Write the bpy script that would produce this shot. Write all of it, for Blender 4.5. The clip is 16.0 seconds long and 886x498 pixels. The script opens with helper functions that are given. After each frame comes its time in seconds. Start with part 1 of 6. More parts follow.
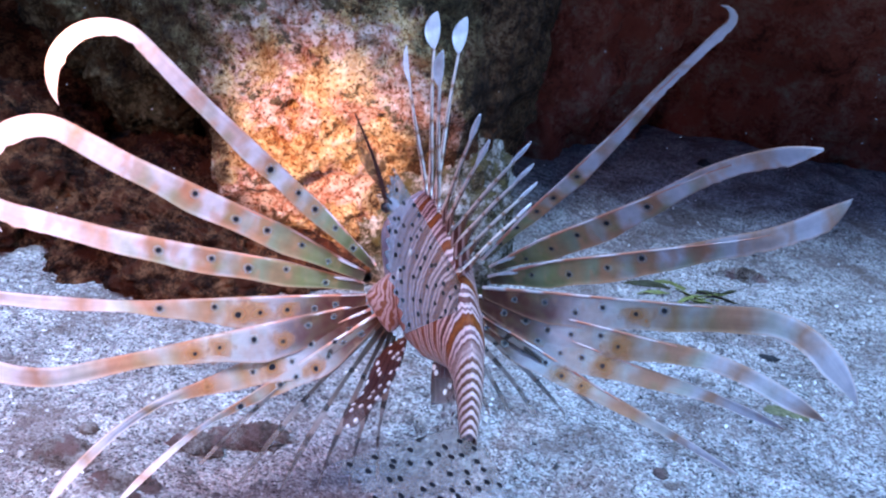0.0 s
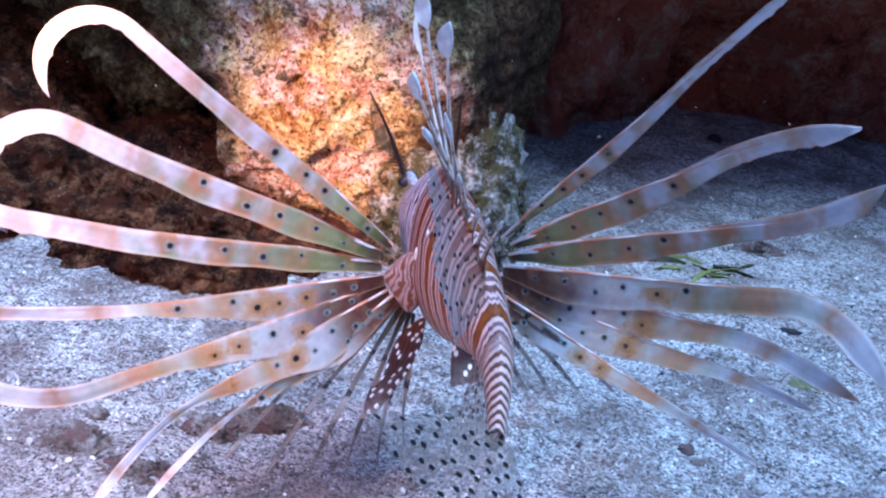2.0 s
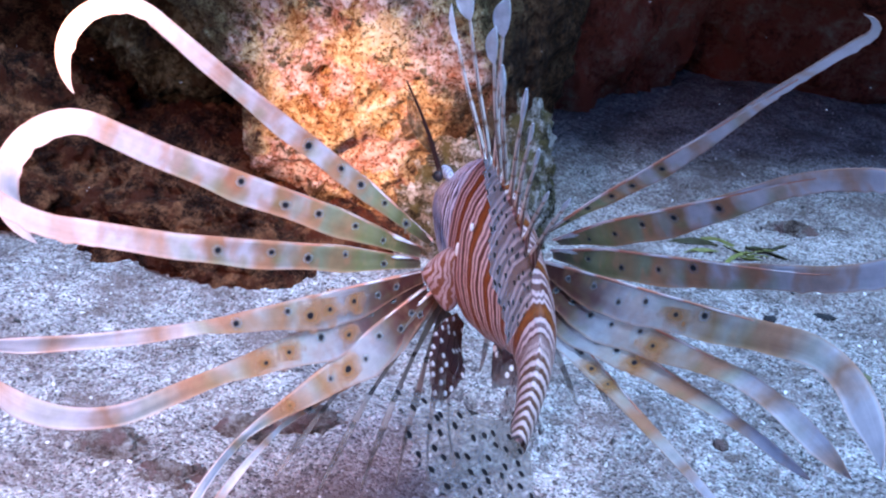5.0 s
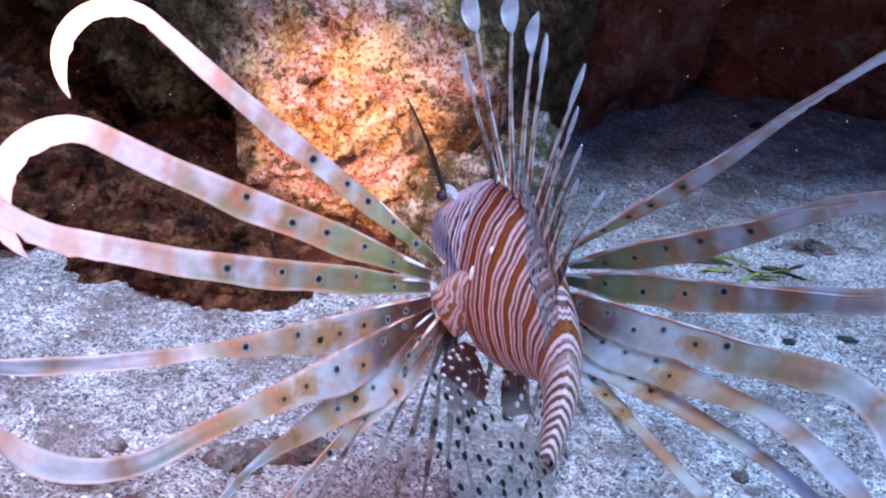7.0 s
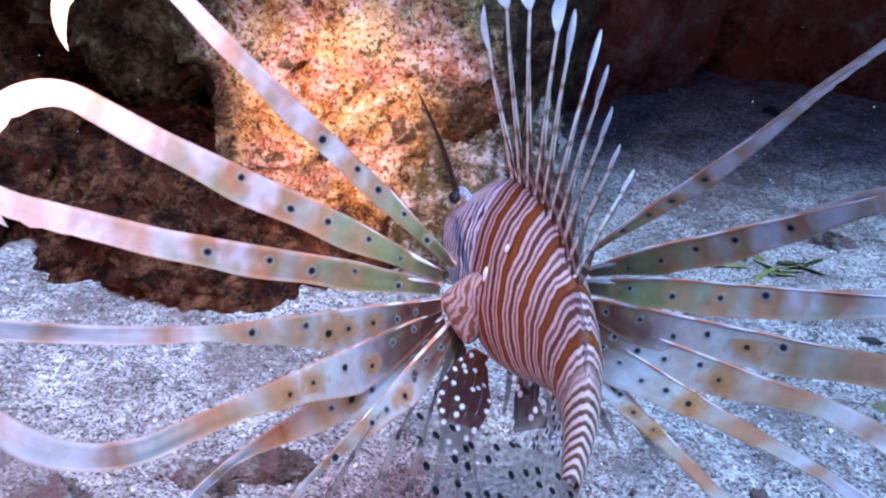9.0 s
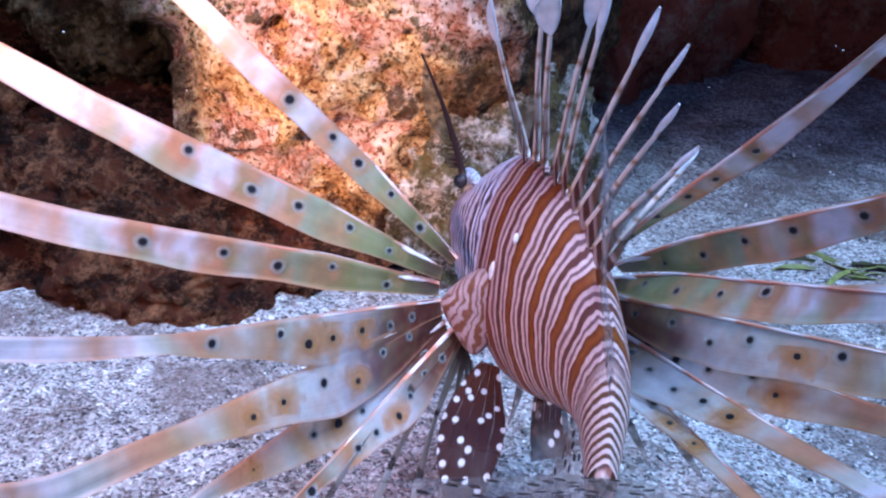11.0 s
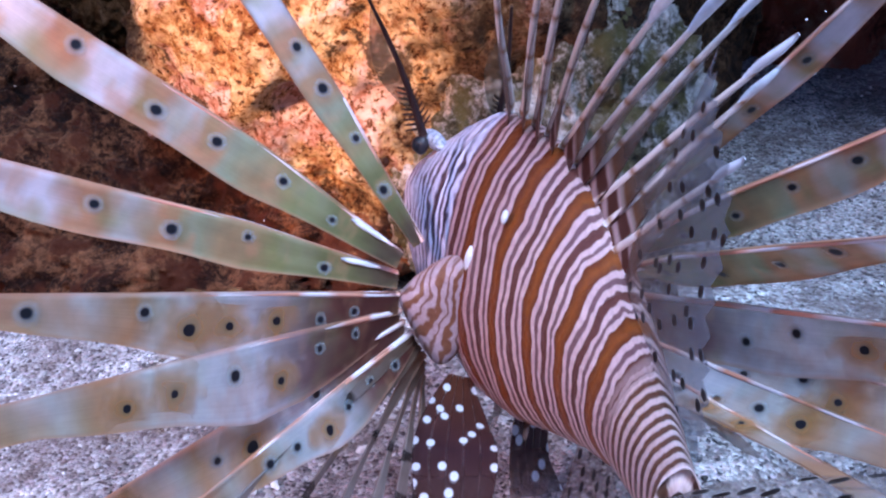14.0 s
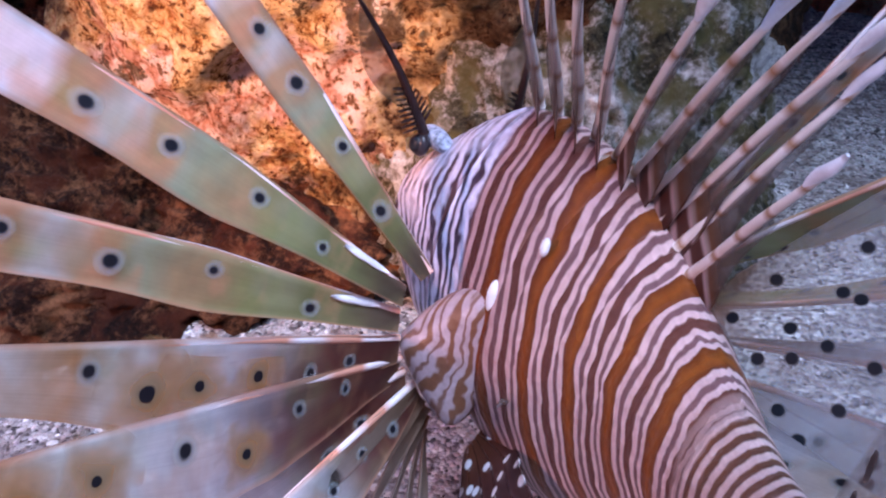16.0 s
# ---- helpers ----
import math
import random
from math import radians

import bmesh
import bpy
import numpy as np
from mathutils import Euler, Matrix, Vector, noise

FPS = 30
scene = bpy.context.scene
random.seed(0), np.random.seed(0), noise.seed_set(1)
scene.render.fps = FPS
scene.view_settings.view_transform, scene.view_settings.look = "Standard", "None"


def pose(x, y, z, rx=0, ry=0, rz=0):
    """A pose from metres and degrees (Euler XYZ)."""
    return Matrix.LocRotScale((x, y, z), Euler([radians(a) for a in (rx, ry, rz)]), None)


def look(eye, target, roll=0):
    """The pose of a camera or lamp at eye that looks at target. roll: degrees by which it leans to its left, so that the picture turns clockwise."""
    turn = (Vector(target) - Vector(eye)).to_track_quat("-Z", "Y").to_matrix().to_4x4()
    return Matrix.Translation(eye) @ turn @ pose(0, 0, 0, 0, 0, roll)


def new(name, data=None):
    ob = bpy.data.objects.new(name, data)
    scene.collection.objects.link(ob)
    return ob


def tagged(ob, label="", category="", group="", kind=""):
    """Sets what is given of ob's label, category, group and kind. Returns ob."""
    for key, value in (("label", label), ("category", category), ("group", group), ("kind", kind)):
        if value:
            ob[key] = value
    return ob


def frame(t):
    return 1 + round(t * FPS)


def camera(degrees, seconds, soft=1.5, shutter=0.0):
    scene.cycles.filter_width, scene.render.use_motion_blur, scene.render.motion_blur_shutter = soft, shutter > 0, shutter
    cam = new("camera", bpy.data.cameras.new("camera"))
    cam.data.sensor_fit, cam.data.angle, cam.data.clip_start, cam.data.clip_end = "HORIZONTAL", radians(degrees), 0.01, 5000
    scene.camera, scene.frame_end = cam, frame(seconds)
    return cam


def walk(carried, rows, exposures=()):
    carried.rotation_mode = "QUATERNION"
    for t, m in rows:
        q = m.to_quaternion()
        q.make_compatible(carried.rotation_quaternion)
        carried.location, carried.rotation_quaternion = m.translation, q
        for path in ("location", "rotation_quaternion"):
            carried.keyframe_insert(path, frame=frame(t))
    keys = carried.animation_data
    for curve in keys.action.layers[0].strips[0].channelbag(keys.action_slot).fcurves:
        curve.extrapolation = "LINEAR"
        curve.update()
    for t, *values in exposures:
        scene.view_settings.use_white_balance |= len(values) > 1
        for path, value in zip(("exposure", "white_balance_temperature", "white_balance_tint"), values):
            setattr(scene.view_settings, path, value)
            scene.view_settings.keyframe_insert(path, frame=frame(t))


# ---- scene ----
cam = camera(52, 16.0, soft=2.2)
CAMERA_ROWS = [
    (0, 0.06251, 0.28083, 0.27766, 65.478, -6.935, 2.505),
    (0.5, 0.05928, 0.28899, 0.2709, 65.757, -6.336, 3.137),
    (1, 0.05621, 0.28936, 0.26548, 65.752, -6.337, 2.482),
    (1.5, 0.05385, 0.29034, 0.26122, 64.199, -6.106, 2.503),
    (2, 0.05548, 0.28984, 0.26543, 64.76, -5.976, 2.048),
    (2.5, 0.05523, 0.28957, 0.26728, 64.279, -5.669, 1.844),
    (3, 0.05237, 0.29383, 0.27616, 63.321, -5.324, 2.123),
    (3.5, 0.05013, 0.30023, 0.287, 61.533, -5.078, 2.948),
    (6, 0.0502, 0.30352, 0.27549, 63.023, -4.569, 3.088),
    (6.5, 0.05032, 0.31485, 0.2736, 63.535, -4.482, 3.321),
    (7, 0.0528, 0.32276, 0.26881, 63.321, -4.421, 3.421),
    (7.5, 0.0548, 0.33026, 0.2643, 63.035, -4.513, 3.554),
    (8, 0.05485, 0.33788, 0.26411, 62.693, -4.393, 3.771),
    (8.5, 0.05692, 0.3453, 0.26455, 62.244, -4.211, 3.62),
    (11, 0.05983, 0.43227, 0.20837, 63.658, -3.29, 4.337),
    (11.5, 0.06431, 0.45174, 0.20916, 61.963, -3.557, 5.05),
    (12, 0.07451, 0.47484, 0.21297, 59.156, -3.268, 7.029),
    (12.5, 0.08965, 0.49336, 0.20812, 59.189, -1.972, 9.7),
    (13, 0.11509, 0.51126, 0.19152, 60.592, 0.053, 14.269),
    (13.5, 0.14434, 0.54133, 0.17031, 62.89, 2.269, 20.619),
    (14, 0.14595, 0.56145, 0.168, 62.264, 2.79, 22.087),
    (14.5, 0.13905, 0.57651, 0.167, 60.815, 2.292, 21.992),
    (15, 0.13192, 0.59285, 0.1653, 59.918, 1.989, 21.868),
    (15.5, 0.12518, 0.60524, 0.16121, 58.934, 1.934, 21.614),
    (16, 0.11996, 0.62011, 0.15881, 57.783, 2.056, 22.024),
]
walk(cam, [(t, pose(*p)) for t, *p in CAMERA_ROWS], [(0, 0.02, 6150, 42), (3.5, 0.0, 6130, 40), (7, 0.0, 6530, 46), (11, 0.06, 6150, 44), (12.5, 0.06, 6320, 47), (14.5, 0.06, 6800, 54), (16, 0.02, 7250, 59)])

# ---- light: blue water light from above, one warm dive torch beside the camera ----
world = bpy.data.worlds.new("water_light")
scene.world = world
world.use_nodes = True
wn = world.node_tree
sky = wn.nodes.new("ShaderNodeTexSky")
sky.sky_type, sky.sun_disc = "NISHITA", False
sky.sun_elevation, sky.sun_rotation = radians(67), radians(135)
tint = wn.nodes.new("ShaderNodeMix")
tint.data_type, tint.blend_type = "RGBA", "MULTIPLY"
tint.inputs["Factor"].default_value = 1.0
tint.inputs["B"].default_value = (0.28, 0.67, 1.0, 1)
wn.links.new(sky.outputs[0], tint.inputs["A"])
wn.links.new(tint.outputs["Result"], wn.nodes["Background"].inputs["Color"])
wn.nodes["Background"].inputs["Strength"].default_value = 0.34

sun_data = bpy.data.lights.new("sun", "SUN")
sun_data.energy, sun_data.angle, sun_data.color = 5.0, radians(25), (0.41, 0.80, 1.0)
sun = new("sun", sun_data)
sun.matrix_world = look((0.95, -0.1, 2.9), (0.1, 0.75, 0.0))

def torch_lamp(name, watts, cone, blend, colour, aim):
    data = bpy.data.lights.new(name, "SPOT")
    data.energy, data.color = watts, colour
    data.spot_size, data.spot_blend, data.shadow_soft_size = radians(cone), blend, 0.02
    ob = new(name, data)
    ob.matrix_world = look((-0.12, 0.39, 0.31), aim)


torch_lamp("torch_hotspot", 33.5, 19, 0.9, (1.0, 0.635, 0.32), (-0.006, 0.80, 0.088))
torch_lamp("torch_spill", 5.8, 88, 1.0, (1.0, 0.75, 0.63), (-0.10, 0.58, 0.08))


# ---- node helpers ----
def material(name, rough=0.6, spec=0.3):
    m = bpy.data.materials.new(name)
    m.use_nodes = True
    b = m.node_tree.nodes["Principled BSDF"]
    b.inputs["Roughness"].default_value = rough
    b.inputs["Specular IOR Level"].default_value = spec
    return m, m.node_tree, b


def add(nt, kind, **values):
    n = nt.nodes.new(kind)
    for k, v in values.items():
        n.inputs[k.replace("_", " ")].default_value = v
    return n


def coords(nt, out="Object", scale=(1, 1, 1)):
    c = nt.nodes.new("ShaderNodeTexCoord")
    mp = nt.nodes.new("ShaderNodeMapping")
    mp.inputs["Scale"].default_value = scale
    nt.links.new(c.outputs[out], mp.inputs["Vector"])
    return mp.outputs[0]


def noise_tex(nt, vec, scale, detail=4.0, rough=0.55):
    n = add(nt, "ShaderNodeTexNoise", Scale=scale, Detail=detail, Roughness=rough)
    nt.links.new(vec, n.inputs["Vector"])
    return n.outputs["Fac"]


def voronoi(nt, vec, scale, feature="F1", out="Distance"):
    n = nt.nodes.new("ShaderNodeTexVoronoi")
    n.feature = feature
    n.inputs["Scale"].default_value = scale
    nt.links.new(vec, n.inputs["Vector"])
    return n.outputs[out]


def ramp(nt, fac, stops, mode="LINEAR"):
    r = nt.nodes.new("ShaderNodeValToRGB")
    r.color_ramp.interpolation = mode
    els = r.color_ramp.elements
    while len(els) < len(stops):
        els.new(0.5)
    for e, (p, c) in zip(els, stops):
        e.position = p
        e.color = (*c, 1) if len(c) == 3 else c
    nt.links.new(fac, r.inputs[0])
    return r.outputs[0]


def grey(*pairs):
    return [(p, (v, v, v)) for p, v in pairs]


def mix(nt, fac, a, b, mode="MIX"):
    n = nt.nodes.new("ShaderNodeMix")
    n.data_type, n.blend_type = "RGBA", mode
    for sock, val in (("Factor", fac), ("A", a), ("B", b)):
        s = [i for i in n.inputs if i.name == sock and (i.type == "RGBA" or sock == "Factor") and i.enabled][0]
        if isinstance(val, (tuple, float, int)):
            s.default_value = (*val, 1) if isinstance(val, tuple) else val
        else:
            nt.links.new(val, s)
    return n.outputs["Result"]


def maths(nt, op, a, b=0.0, c=0.0):
    n = nt.nodes.new("ShaderNodeMath")
    n.operation = op
    for i, v in enumerate((a, b, c)):
        if isinstance(v, (float, int)):
            n.inputs[i].default_value = v
        else:
            nt.links.new(v, n.inputs[i])
    return n.outputs[0]


def bump(nt, height, bsdf, strength=0.5, dist=0.003):
    n = add(nt, "ShaderNodeBump", Strength=strength, Distance=dist)
    nt.links.new(height, n.inputs["Height"])
    nt.links.new(n.outputs[0], bsdf.inputs["Normal"])


def split_uv(nt):
    c = nt.nodes.new("ShaderNodeTexCoord")
    s = nt.nodes.new("ShaderNodeSeparateXYZ")
    nt.links.new(c.outputs["UV"], s.inputs[0])
    return s.outputs["X"], s.outputs["Y"], c.outputs["UV"]


# ---- materials ----
def sand_material():
    m, nt, b = material("sand", 0.95, 0.1)
    v = coords(nt)
    grain = voronoi(nt, v, 900, out="Color")
    sep = nt.nodes.new("ShaderNodeSeparateColor")
    nt.links.new(grain, sep.inputs[0])
    c = ramp(nt, sep.outputs[0], [(0.0, (0.07, 0.065, 0.07)), (0.14, (0.21, 0.20, 0.20)), (0.32, (0.40, 0.385, 0.385)), (0.6, (0.54, 0.525, 0.52)), (0.85, (0.68, 0.67, 0.66)), (1.0, (0.90, 0.89, 0.88))])
    hue = ramp(nt, sep.outputs[1], [(0.0, (1.0, 0.82, 0.82)), (0.25, (0.98, 0.97, 0.97)), (0.6, (0.88, 0.96, 1.0)), (0.85, (0.97, 0.98, 0.92)), (1.0, (0.93, 0.84, 0.95))])
    c = mix(nt, 1.0, c, hue, "MULTIPLY")
    clump = nt.nodes.new("ShaderNodeSeparateColor")
    nt.links.new(voronoi(nt, v, 330, out="Color"), clump.inputs[0])
    c = mix(nt, 1.0, c, ramp(nt, clump.outputs[0], [(0.0, (0.50, 0.46, 0.46)), (0.3, (0.80, 0.78, 0.78)), (0.8, (0.98, 0.98, 0.98))]), "MULTIPLY")
    patch = ramp(nt, noise_tex(nt, v, 24, 6, 0.65), [(0.32, (0.50, 0.44, 0.42)), (0.60, (1.15, 1.12, 1.10))])
    c = mix(nt, 1.0, c, patch, "MULTIPLY")
    algae = ramp(nt, noise_tex(nt, v, 13, 6, 0.7), grey((0.50, 0), (0.64, 0.75)))
    c = mix(nt, algae, c, (0.18, 0.125, 0.115))
    litter = ramp(nt, noise_tex(nt, v, 58, 6, 0.72), grey((0.56, 0), (0.66, 0.7)))
    c = mix(nt, litter, c, (0.15, 0.10, 0.085))
    nt.links.new(c, b.inputs["Base Color"])
    h = maths(nt, "ADD", maths(nt, "MULTIPLY", voronoi(nt, v, 900), -0.4), maths(nt, "MULTIPLY", noise_tex(nt, v, 90, 7, 0.65), 2.0))
    bump(nt, h, b, 0.7, 0.003)
    return m


def crust_material():
    """The big boulder: pink and orange crust in the middle, turf algae and grey sponge round it; the split also paints
    in the torch's pool of light.
    """
    m, nt, b = material("encrusted_rock", 0.85, 0.2)
    v = coords(nt)
    big = noise_tex(nt, v, 16, 6, 0.62)
    fine = noise_tex(nt, v, 190, 7, 0.78)
    both = maths(nt, "ADD", maths(nt, "MULTIPLY", big, 0.45), maths(nt, "MULTIPLY", fine, 0.55))
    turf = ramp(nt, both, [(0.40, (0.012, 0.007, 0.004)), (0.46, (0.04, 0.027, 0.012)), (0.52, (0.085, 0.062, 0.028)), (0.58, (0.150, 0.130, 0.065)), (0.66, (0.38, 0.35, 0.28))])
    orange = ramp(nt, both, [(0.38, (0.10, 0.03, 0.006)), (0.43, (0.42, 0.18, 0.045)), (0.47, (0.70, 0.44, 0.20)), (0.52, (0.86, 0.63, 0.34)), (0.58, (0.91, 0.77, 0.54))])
    lines = maths(nt, "ABSOLUTE", maths(nt, "SUBTRACT", noise_tex(nt, v, 75, 3, 0.6), 0.5))
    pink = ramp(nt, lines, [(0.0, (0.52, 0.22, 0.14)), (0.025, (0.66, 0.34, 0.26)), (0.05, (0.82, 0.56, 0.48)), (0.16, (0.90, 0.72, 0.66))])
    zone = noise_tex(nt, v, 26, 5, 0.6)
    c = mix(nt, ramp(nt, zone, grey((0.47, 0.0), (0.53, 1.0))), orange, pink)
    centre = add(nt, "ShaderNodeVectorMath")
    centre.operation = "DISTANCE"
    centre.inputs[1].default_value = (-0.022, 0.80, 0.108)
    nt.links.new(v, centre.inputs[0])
    torch_reach = maths(nt, "ADD", centre.outputs["Value"], maths(nt, "MULTIPLY", maths(nt, "SUBTRACT", noise_tex(nt, v, 30, 5, 0.7), 0.5), 0.17))
    net = nt.nodes.new("ShaderNodeTexVoronoi")
    net.feature = "DISTANCE_TO_EDGE"
    net.inputs["Scale"].default_value = 150
    warp = nt.nodes.new("ShaderNodeTexNoise")
    warp.inputs["Scale"].default_value, warp.inputs["Detail"].default_value = 70, 4
    nt.links.new(v, warp.inputs["Vector"])
    shift = nt.nodes.new("ShaderNodeVectorMath")
    shift.operation = "MULTIPLY_ADD"
    shift.inputs[1].default_value = (0.02, 0.02, 0.02)
    nt.links.new(warp.outputs["Color"], shift.inputs[0])
    nt.links.new(v, shift.inputs[2])
    nt.links.new(shift.outputs[0], net.inputs["Vector"])
    worm = ramp(nt, net.outputs["Distance"], grey((0.03, 0.42), (0.15, 0.0)))
    worm = mix(nt, ramp(nt, noise_tex(nt, v, 34, 4, 0.6), grey((0.46, 0.0), (0.54, 1.0))), (0.0, 0.0, 0.0), worm)
    c = mix(nt, worm, c, (0.44, 0.13, 0.06))
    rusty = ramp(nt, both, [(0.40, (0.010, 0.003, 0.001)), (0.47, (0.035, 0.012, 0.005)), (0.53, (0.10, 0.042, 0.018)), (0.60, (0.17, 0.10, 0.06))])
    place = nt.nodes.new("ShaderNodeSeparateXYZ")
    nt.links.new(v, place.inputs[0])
    # Right side: browner turf, with some of that side's shade in the colour.
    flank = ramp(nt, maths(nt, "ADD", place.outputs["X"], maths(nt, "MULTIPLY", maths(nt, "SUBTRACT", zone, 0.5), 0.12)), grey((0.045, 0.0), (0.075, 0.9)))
    # Low down, rusty turf darkened to stand in for shade under the overhang.
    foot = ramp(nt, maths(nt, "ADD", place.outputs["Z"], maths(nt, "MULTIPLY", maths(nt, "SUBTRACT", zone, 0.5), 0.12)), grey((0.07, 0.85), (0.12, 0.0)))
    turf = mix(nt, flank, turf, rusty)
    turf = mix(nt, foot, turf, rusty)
    # Crust to dark turf by distance: also paints the torch pool's falloff.
    c = mix(nt, ramp(nt, torch_reach, grey((0.062, 0.0), (0.090, 1.0))), c, turf)
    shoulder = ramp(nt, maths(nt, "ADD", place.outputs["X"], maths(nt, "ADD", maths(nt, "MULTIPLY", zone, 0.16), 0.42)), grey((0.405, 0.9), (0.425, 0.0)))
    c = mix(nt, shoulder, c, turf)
    pits = ramp(nt, voronoi(nt, v, 60), grey((0.07, 1.0), (0.16, 0.0)))
    pits = mix(nt, ramp(nt, noise_tex(nt, v, 40, 2), grey((0.5, 0.0), (0.56, 1.0))), (0.0, 0.0, 0.0), pits)
    specks = ramp(nt, voronoi(nt, v, 230), grey((0.10, 1.0), (0.22, 0.0)))
    specks = mix(nt, ramp(nt, noise_tex(nt, v, 55, 3, 0.6), grey((0.50, 0.0), (0.57, 1.0))), (0.0, 0.0, 0.0), specks)
    c = mix(nt, specks, c, (0.09, 0.032, 0.012))
    grains = ramp(nt, noise_tex(nt, v, 430, 5, 0.7), [(0.38, (0.16, 0.075, 0.03)), (0.44, (0.66, 0.50, 0.36)), (0.485, (1.0, 1.0, 1.0))])
    c = mix(nt, 1.0, c, grains, "MULTIPLY")
    tufts = ramp(nt, noise_tex(nt, v, 62, 6, 0.7), grey((0.57, 0.0), (0.61, 0.9)))
    c = mix(nt, tufts, c, turf)
    c = mix(nt, pits, c, (0.05, 0.02, 0.012))
    nt.links.new(c, b.inputs["Base Color"])
    h = maths(nt, "SUBTRACT", maths(nt, "ADD", maths(nt, "MULTIPLY", fine, 0.9), maths(nt, "ADD", big, maths(nt, "MULTIPLY", lines, 1.0))), pits)
    bump(nt, h, b, 1.0, 0.007)
    return m


def reef_material(name, dark, mid, light, crust, scale=1.0):
    m, nt, b = material(name, 0.9, 0.15)
    v = coords(nt)
    big = noise_tex(nt, v, 14 * scale, 6, 0.62)
    fine = noise_tex(nt, v, 110 * scale, 7, 0.78)
    both = maths(nt, "ADD", maths(nt, "MULTIPLY", big, 0.55), maths(nt, "MULTIPLY", fine, 0.45))
    c = ramp(nt, both, [(0.38, dark), (0.47, mid), (0.54, light), (0.64, tuple(min(0.7, 2.2 * q) for q in light))])
    cr = ramp(nt, noise_tex(nt, v, 22 * scale, 4, 0.5), grey((0.50, 0.0), (0.60, 0.85)))
    c = mix(nt, cr, c, crust)
    pits = ramp(nt, voronoi(nt, v, 95 * scale), grey((0.05, 1.0), (0.14, 0.0)))
    c = mix(nt, pits, c, (0.035, 0.025, 0.02))
    nt.links.new(c, b.inputs["Base Color"])
    h = maths(nt, "SUBTRACT", maths(nt, "ADD", maths(nt, "MULTIPLY", fine, 1.2), big), pits)
    bump(nt, h, b, 0.9, 0.004)
    return m


def skin_material():
    """The body's skin: broad rusty bars with finer bars and hairlines between them, and a lilac head with dark zigzag lines."""
    m, nt, b = material("striped_skin", 0.40, 0.4)
    u, v, uv = split_uv(nt)
    slow = maths(nt, "SUBTRACT", noise_tex(nt, uv, 4.0, 2), 0.5)
    quick = maths(nt, "SUBTRACT", noise_tex(nt, uv, 26.0, 2), 0.5)
    ph = maths(nt, "ADD", maths(nt, "MULTIPLY", u, 8.0), maths(nt, "ADD", maths(nt, "MULTIPLY", slow, 0.55), maths(nt, "MULTIPLY", quick, 0.045)))
    c = ramp(nt, maths(nt, "FRACT", ph), [(0.0, BROWN), (0.13, RUSTY), (0.27, BROWN), (0.29, WHITE), (0.355, WHITE), (0.375, HAIR), (0.43, HAIR), (0.45, WHITE), (0.52, WHITE), (0.54, THIN), (0.68, THIN), (0.70, WHITE), (0.775, WHITE), (0.795, HAIR), (0.87, HAIR), (0.89, WHITE), (0.975, WHITE), (1.0, BROWN)])
    tail = maths(nt, "ADD", maths(nt, "MULTIPLY", u, 34.0), maths(nt, "ADD", maths(nt, "MULTIPLY", slow, 0.8), maths(nt, "MULTIPLY", quick, 0.12)))
    fine = ramp(nt, maths(nt, "FRACT", tail), [(0.0, (0.12, 0.046, 0.028)), (0.38, (0.16, 0.06, 0.035)), (0.50, (0.70, 0.47, 0.44)), (0.86, (0.72, 0.50, 0.46)), (1.0, (0.12, 0.046, 0.028))])
    c = mix(nt, 1.0, c, ramp(nt, u, [(0.10, (1.0, 1.0, 1.0)), (0.34, (0.72, 0.62, 0.66))]), "MULTIPLY")
    c = mix(nt, ramp(nt, maths(nt, "ADD", u, 0.5), grey((0.13, 1.0), (0.22, 0.0))), c, fine)
    zig = nt.nodes.new("ShaderNodeTexNoise")
    zig.inputs["Scale"].default_value, zig.inputs["Detail"].default_value = 11.0, 3.0
    nt.links.new(coords(nt, "UV", (1, 0.55, 1)), zig.inputs["Vector"])
    hp = maths(nt, "ADD", maths(nt, "MULTIPLY", u, 33.0), maths(nt, "MULTIPLY", zig.outputs["Fac"], 3.4))
    head = ramp(nt, maths(nt, "FRACT", hp), [(0.0, (0.045, 0.028, 0.05)), (0.30, (0.055, 0.035, 0.06)), (0.42, (0.62, 0.58, 0.74)), (0.66, (0.76, 0.74, 0.88)), (0.88, (0.58, 0.52, 0.66)), (1.0, (0.045, 0.028, 0.05))])
    cheek = ramp(nt, noise_tex(nt, coords(nt, "UV", (1, 1, 1)), 6.0, 2), grey((0.48, 0.0), (0.62, 0.7)))
    head = mix(nt, cheek, head, (0.60, 0.55, 0.68))
    edge = ramp(nt, maths(nt, "ADD", u, maths(nt, "MULTIPLY", slow, 0.03)), grey((0.350, 0.0), (0.357, 1.0)))
    c = mix(nt, edge, c, head)
    tone = ramp(nt, noise_tex(nt, uv, 34, 4), [(0.3, (0.80, 0.75, 0.74)), (0.7, (1.0, 1.0, 1.0))])
    c = mix(nt, 1.0, c, tone, "MULTIPLY")
    nt.links.new(c, b.inputs["Base Color"])
    b.inputs["Subsurface Weight"].default_value = 0.08
    b.inputs["Subsurface Radius"].default_value = (0.004, 0.002, 0.001)
    bump(nt, voronoi(nt, coords(nt), 700), b, 0.3, 0.0006)
    return m


